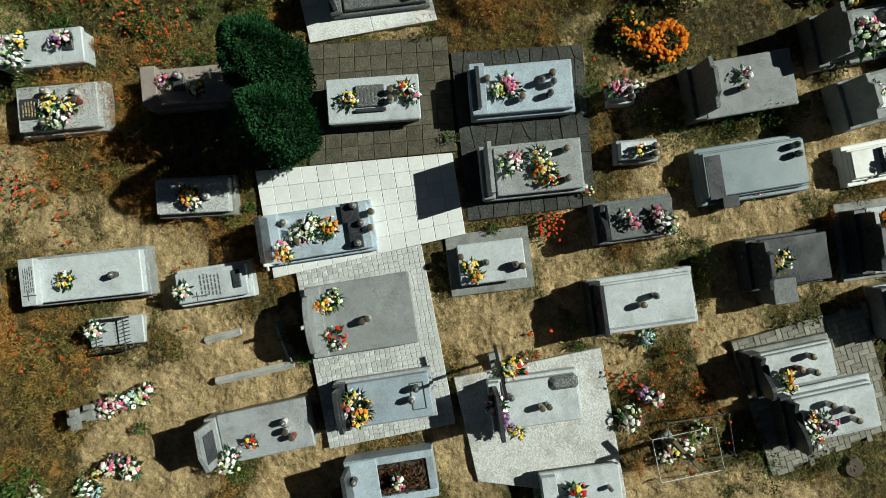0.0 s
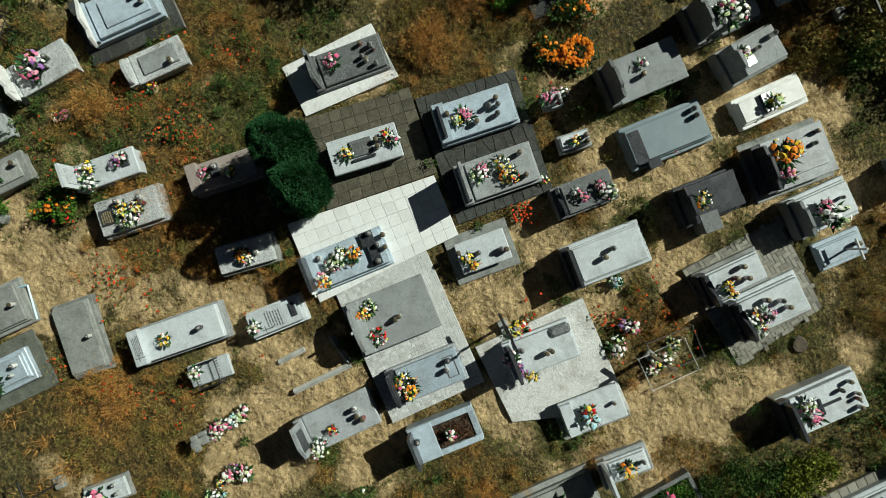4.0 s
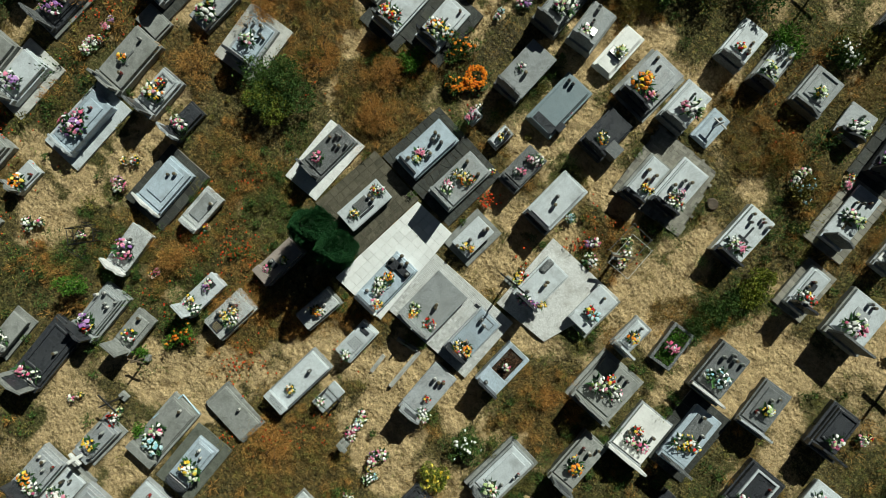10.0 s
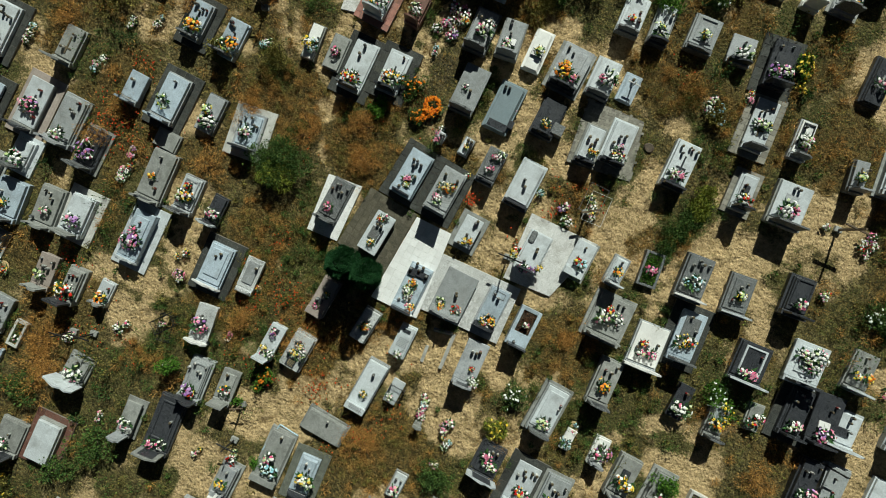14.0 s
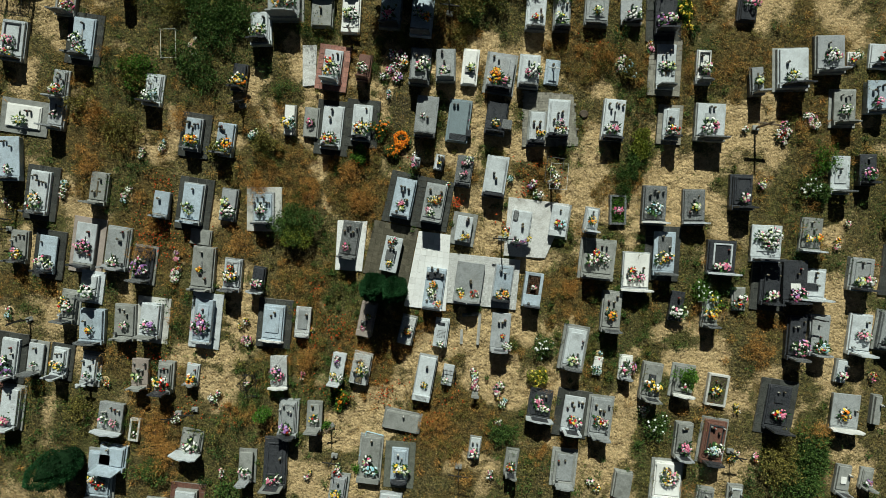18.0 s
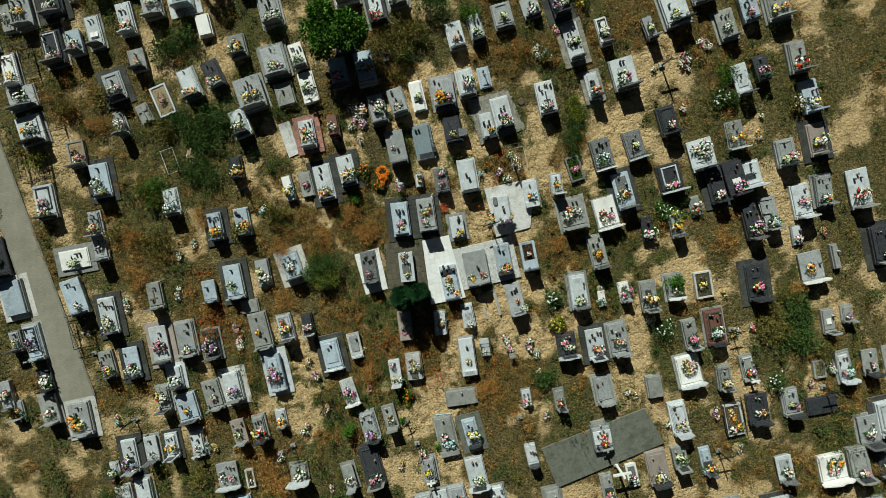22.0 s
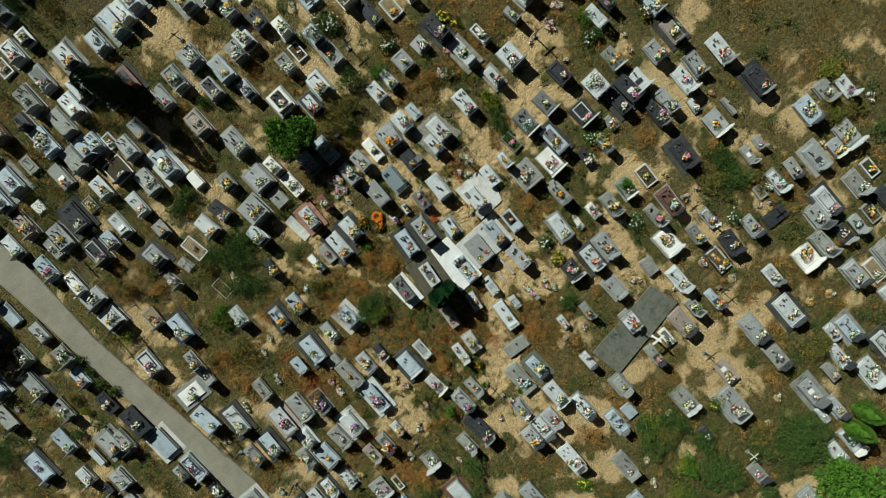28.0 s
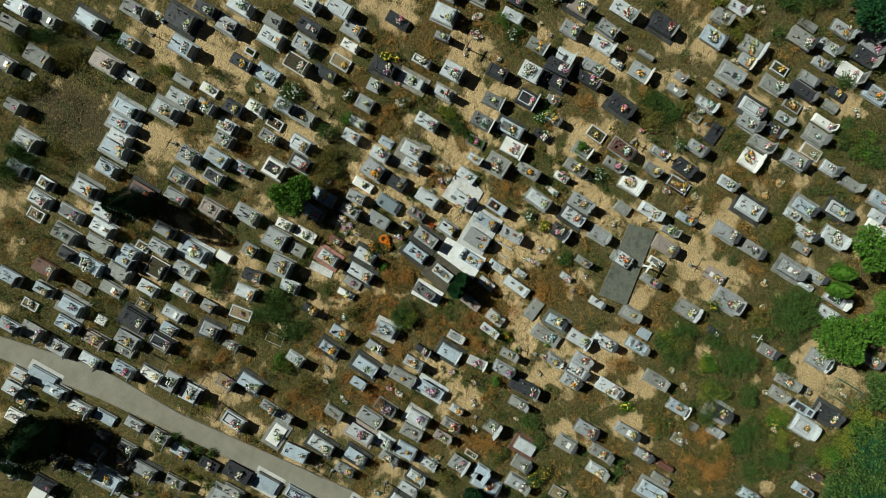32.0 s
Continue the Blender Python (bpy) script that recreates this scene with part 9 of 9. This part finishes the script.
def sow():
    r = np.random.RandomState(42)
    free = free_mask()

    def scatter(n, radius):
        x, y = r.uniform(-radius, radius, n), r.uniform(-radius, radius, n)
        ok = free[np.clip(((x + 47) / 0.1).astype(int), 0, 939), np.clip(((y + 47) / 0.1).astype(int), 0, 939)]
        return x[ok], y[ok]

    def sprout(name, words, want, mat, blades, size, aspect, spread, lift, rounds):
        P, D, S = [], [], []
        for n, radius, grow in rounds:
            x, y = scatter(n, radius)
            sand, dry, green, ash = cover(x, y)
            keep = r.rand(len(x)) < want(sand, dry, green, ash)
            x, y = x[keep], y[keep]
            k = len(x)
            for b in range(blades):
                P.append(np.stack([x + r.normal(size=k) * spread * grow, y + r.normal(size=k) * spread * grow, np.full(k, -0.03)], 1))
                d = r.normal(size=(k, 3)) * [1, 1, 0.3]
                d[:, 2] = np.abs(d[:, 2]) + lift
                D.append(d)
                S.append(size * grow * (0.5 + r.rand(k)))
        P, D, S = np.concatenate(P), np.concatenate(D), np.concatenate(S)
        me = leaves_mesh(name, P, D, S, [mat], None, r, aspect)
        tagged(new(name, me), words, "plants", "", "stuff")

    near, mid, far = (80000, 10.5, 0.72), (36000, 25, 0.95), (26000, 46, 1.4)
    sprout("straw_grass", "short dry straw-coloured grass over sandy ground", lambda s, d, g, a: 0.7 * np.clip(1.0 - 1.1 * s, 0.2, 1) * (1 - 0.8 * a) * (1 - 0.6 * g), LEAF_STRAW, 7, 0.10, 12, 0.025, 0.8, (near, mid, far))
    sprout("dry_weeds", "rust-brown dried weeds between the graves", lambda s, d, g, a: np.clip(1.6 * d - 0.3, 0.01, 1), LEAF_DRY, 9, 0.15, 16, 0.022, 0.9, ((52000, 10.5, 0.75), (20000, 25, 1.0), (16000, 46, 1.4)))
    sprout("green_weeds", "low green weeds between the graves", lambda s, d, g, a: np.clip(1.7 * g - 0.1 - 0.3 * s, 0.03, 1), LEAF_WEED, 5, 0.075, 3.4, 0.04, 0.5, ((62000, 10.5, 0.5), (24000, 25, 0.9), (14000, 46, 1.4)))

    # knee-high clumps that throw their own shade
    def clumps(name, words, want, mat, count, leaf, aspect, radius, height, per, inner, outer):
        x, y = scatter(count, outer)
        band = np.hypot(x, y) >= inner
        x, y = x[band], y[band]
        sand, dry, green, ash = cover(x, y)
        keep = r.rand(len(x)) < want(sand, dry, green, ash)
        x, y = x[keep], y[keep]
        k = len(x)
        size = 0.45 + 1.15 * r.rand(k) ** 1.5
        c = np.repeat(np.stack([x, y, np.zeros(k)], 1), per, 0)
        g = np.repeat(size, per)
        d = r.normal(size=(k * per, 3))
        d[:, 2] = np.abs(d[:, 2])
        d /= np.linalg.norm(d, axis=1, keepdims=True)
        P = c + d * (g * (0.35 + 0.65 * r.rand(k * per)))[:, None] * [radius, radius, height]
        me = leaves_mesh(name, P, d + r.normal(size=d.shape) * 0.6 + [0, 0, 0.3], leaf * (0.6 + 0.8 * r.rand(k * per)), [mat], None, r, aspect)
        tagged(new(name, me), words, "plants", "", "stuff")

    for name, words, want, mat, leaf, aspect in (
            ("green_clumps", "dark green weed clumps between graves", lambda s, d, g, a: np.clip(2.4 * g - 0.6, 0.03, 0.95), LEAF_SHRUB, 0.12, 2.0),
            ("olive_clumps", "olive weed clumps between graves", lambda s, d, g, a: np.clip(1.6 * (g + d) - 0.95, 0.035, 0.85), LEAF_OLIVE, 0.13, 3.2),
            ("rust_clumps", "rust-brown dried weed clumps between graves", lambda s, d, g, a: np.clip(2.6 * d - 0.75, 0.01, 0.98), LEAF_RUST, 0.30, 12.0)):
        fine = aspect > 7
        clumps(name, words, want, mat, 1600, leaf * (0.35 if fine else 0.42), aspect * (1.8 if fine else 1), 0.22, 0.52, 260 if fine else 150, 0, 10.5)
        clumps(name, words, want, mat, 3600, leaf * 0.62, aspect, 0.25, 0.56, 60, 10.5, 24)
        clumps(name, words, want, mat, 9000, leaf * 0.95, aspect, 0.30, 0.72, 26, 24, 46)
    # waist-high thickets where nothing else grows
    for name, words, want, mat, leaf, aspect, wide, tall, count in (
            ("green_thicket", "dense waist-high green thicket", lambda s, d, g, a: np.where(g > 0.66, 0.85, 0.0), LEAF_FOREST, 0.14, 1.9, 0.55, 1.35, 5200),
            ("olive_thicket", "dense waist-high olive-gold thicket", lambda s, d, g, a: np.where(g > 0.62, 0.5, 0.0), LEAF_OLIVE, 0.14, 2.2, 0.5, 1.1, 3600),
            ("rust_thicket", "dense knee-high rust-brown thicket", lambda s, d, g, a: np.where(d > 0.68, 0.8, 0.0), LEAF_DRY, 0.22, 7, 0.42, 0.85, 7000)):
        clumps(name, words, want, mat, int(count * 0.27), leaf * 0.62, aspect, wide, tall, 110, 10.5, 24)
        clumps(name, words, want, mat, int(count * 0.9), leaf, aspect, wide, tall, 48, 24, 46)
    # wild red blooms in loose drifts
    P = []
    for x, y, rad, n in DRIFTS:
        n, rad = int(n * 0.75), rad * 0.85
        P.append(np.stack([x + r.normal(size=n) * rad, y + r.normal(size=n) * rad, 0.12 + r.rand(n) * 0.16], 1))
    P = np.concatenate(P)
    ok = free[np.clip(((P[:, 0] + 47) / 0.1).astype(int), 0, 939), np.clip(((P[:, 1] + 47) / 0.1).astype(int), 0, 939)]
    P = P[ok]
    n = len(P)
    me = blooms_mesh("wild_blooms", P, r.normal(size=(n, 3)) * 0.2 + [0, 0, 1], 0.022 + 0.018 * r.rand(n), [RED_BLOOM], np.zeros(n, int), r)
    tagged(new("wild_blooms", me), "scattered wild red blooms among dry weeds", "flowers", "", "stuff")
    stalk = np.repeat(P, 3, 0) - [0, 0, 0.2]
    me = leaves_mesh("bloom_stalks", stalk, r.normal(size=(3 * n, 3)) * 0.3 + [0, 0, 1], np.full(3 * n, 0.16), [LEAF_WEED], None, r, 5)
    tagged(new("bloom_stalks", me), "green stalks and leaves of wild blooms", "plants", "", "stuff")


DRIFTS = []


def drift(x, y, rad, n):
    DRIFTS.append((x, y, rad, n))


drift(-4.85, -4.79, 0.55, 42)
drift(-2.00, -7.67, 0.5, 15)
drift(0.98, -7.70, 0.5, 28)
drift(0.26, -8.36, 0.3, 11)
drift(-0.18, 2.08, 0.22, 18)
drift(3.09, 2.89, 0.35, 23)
drift(3.51, 4.14, 0.6, 18)
drift(2.67, 4.39, 0.35, 8)
drift(-3.25, 3.56, 0.3, 5)
drift(-4.02, -0.95, 0.2, 1)
drift(-5.54, -5.68, 0.5, 12)
drift(-3.86, -5.50, 0.3, 5)
drift(1.99, 1.52, 0.4, 5)
drift(4.43, 4.33, 0.3, 9)
drift(-5.13, -4.82, 0.7, 17)
drift(-2.40, -7.65, 0.7, 14)
drift(-6.28, -8.19, 0.8, 17)
drift(-2.12, -7.68, 1.2, 17)
drift(-15.37, -1.88, 0.9, 60)
drift(-13.18, -7.96, 1.0, 40)
drift(-14.67, -1.46, 0.9, 110)
drift(-14.87, 1.02, 0.5, 50)
drift(-6.70, -4.74, 0.8, 20)
drift(-14.02, -7.74, 0.6, 40)
drift(-0.35, 2.18, 0.4, 30)
drift(20.83, 1.64, 0.5, 14)
drift(-13.11, -1.48, 0.8, 20)
drift(-6.63, -2.70, 0.35, 26)
drift(-5.25, -5.03, 0.35, 45)
drift(-5.31, -8.00, 0.4, 22)
drift(-4.41, -8.33, 0.2, 18)
drift(-2.66, -7.95, 0.4, 26)
drift(-1.04, -9.88, 0.25, 18)
drift(0.07, -8.87, 0.35, 18)
drift(-0.15, 2.08, 0.16, 34)
drift(1.85, 1.75, 0.2, 8)
drift(3.13, 3.07, 0.3, 22)
drift(-6.97, 0.94, 0.5, 8)
drift(-0.22, -5.07, 0.4, 8)
drift(-5.13, 3.66, 0.3, 12)
drift(-14.82, -1.95, 0.5, 60)
drift(-12.53, -9.96, 0.6, 30)
drift(-10.34, -10.02, 0.6, 20)
drift(-6.28, -5.83, 0.5, 30)
drift(-2.48, -7.50, 0.4, 16)
drift(5.27, 10.46, 0.4, 10)
drift(-14.92, -7.66, 0.5, 25)
drift(-14.32, -5.40, 0.5, 16)
sow()
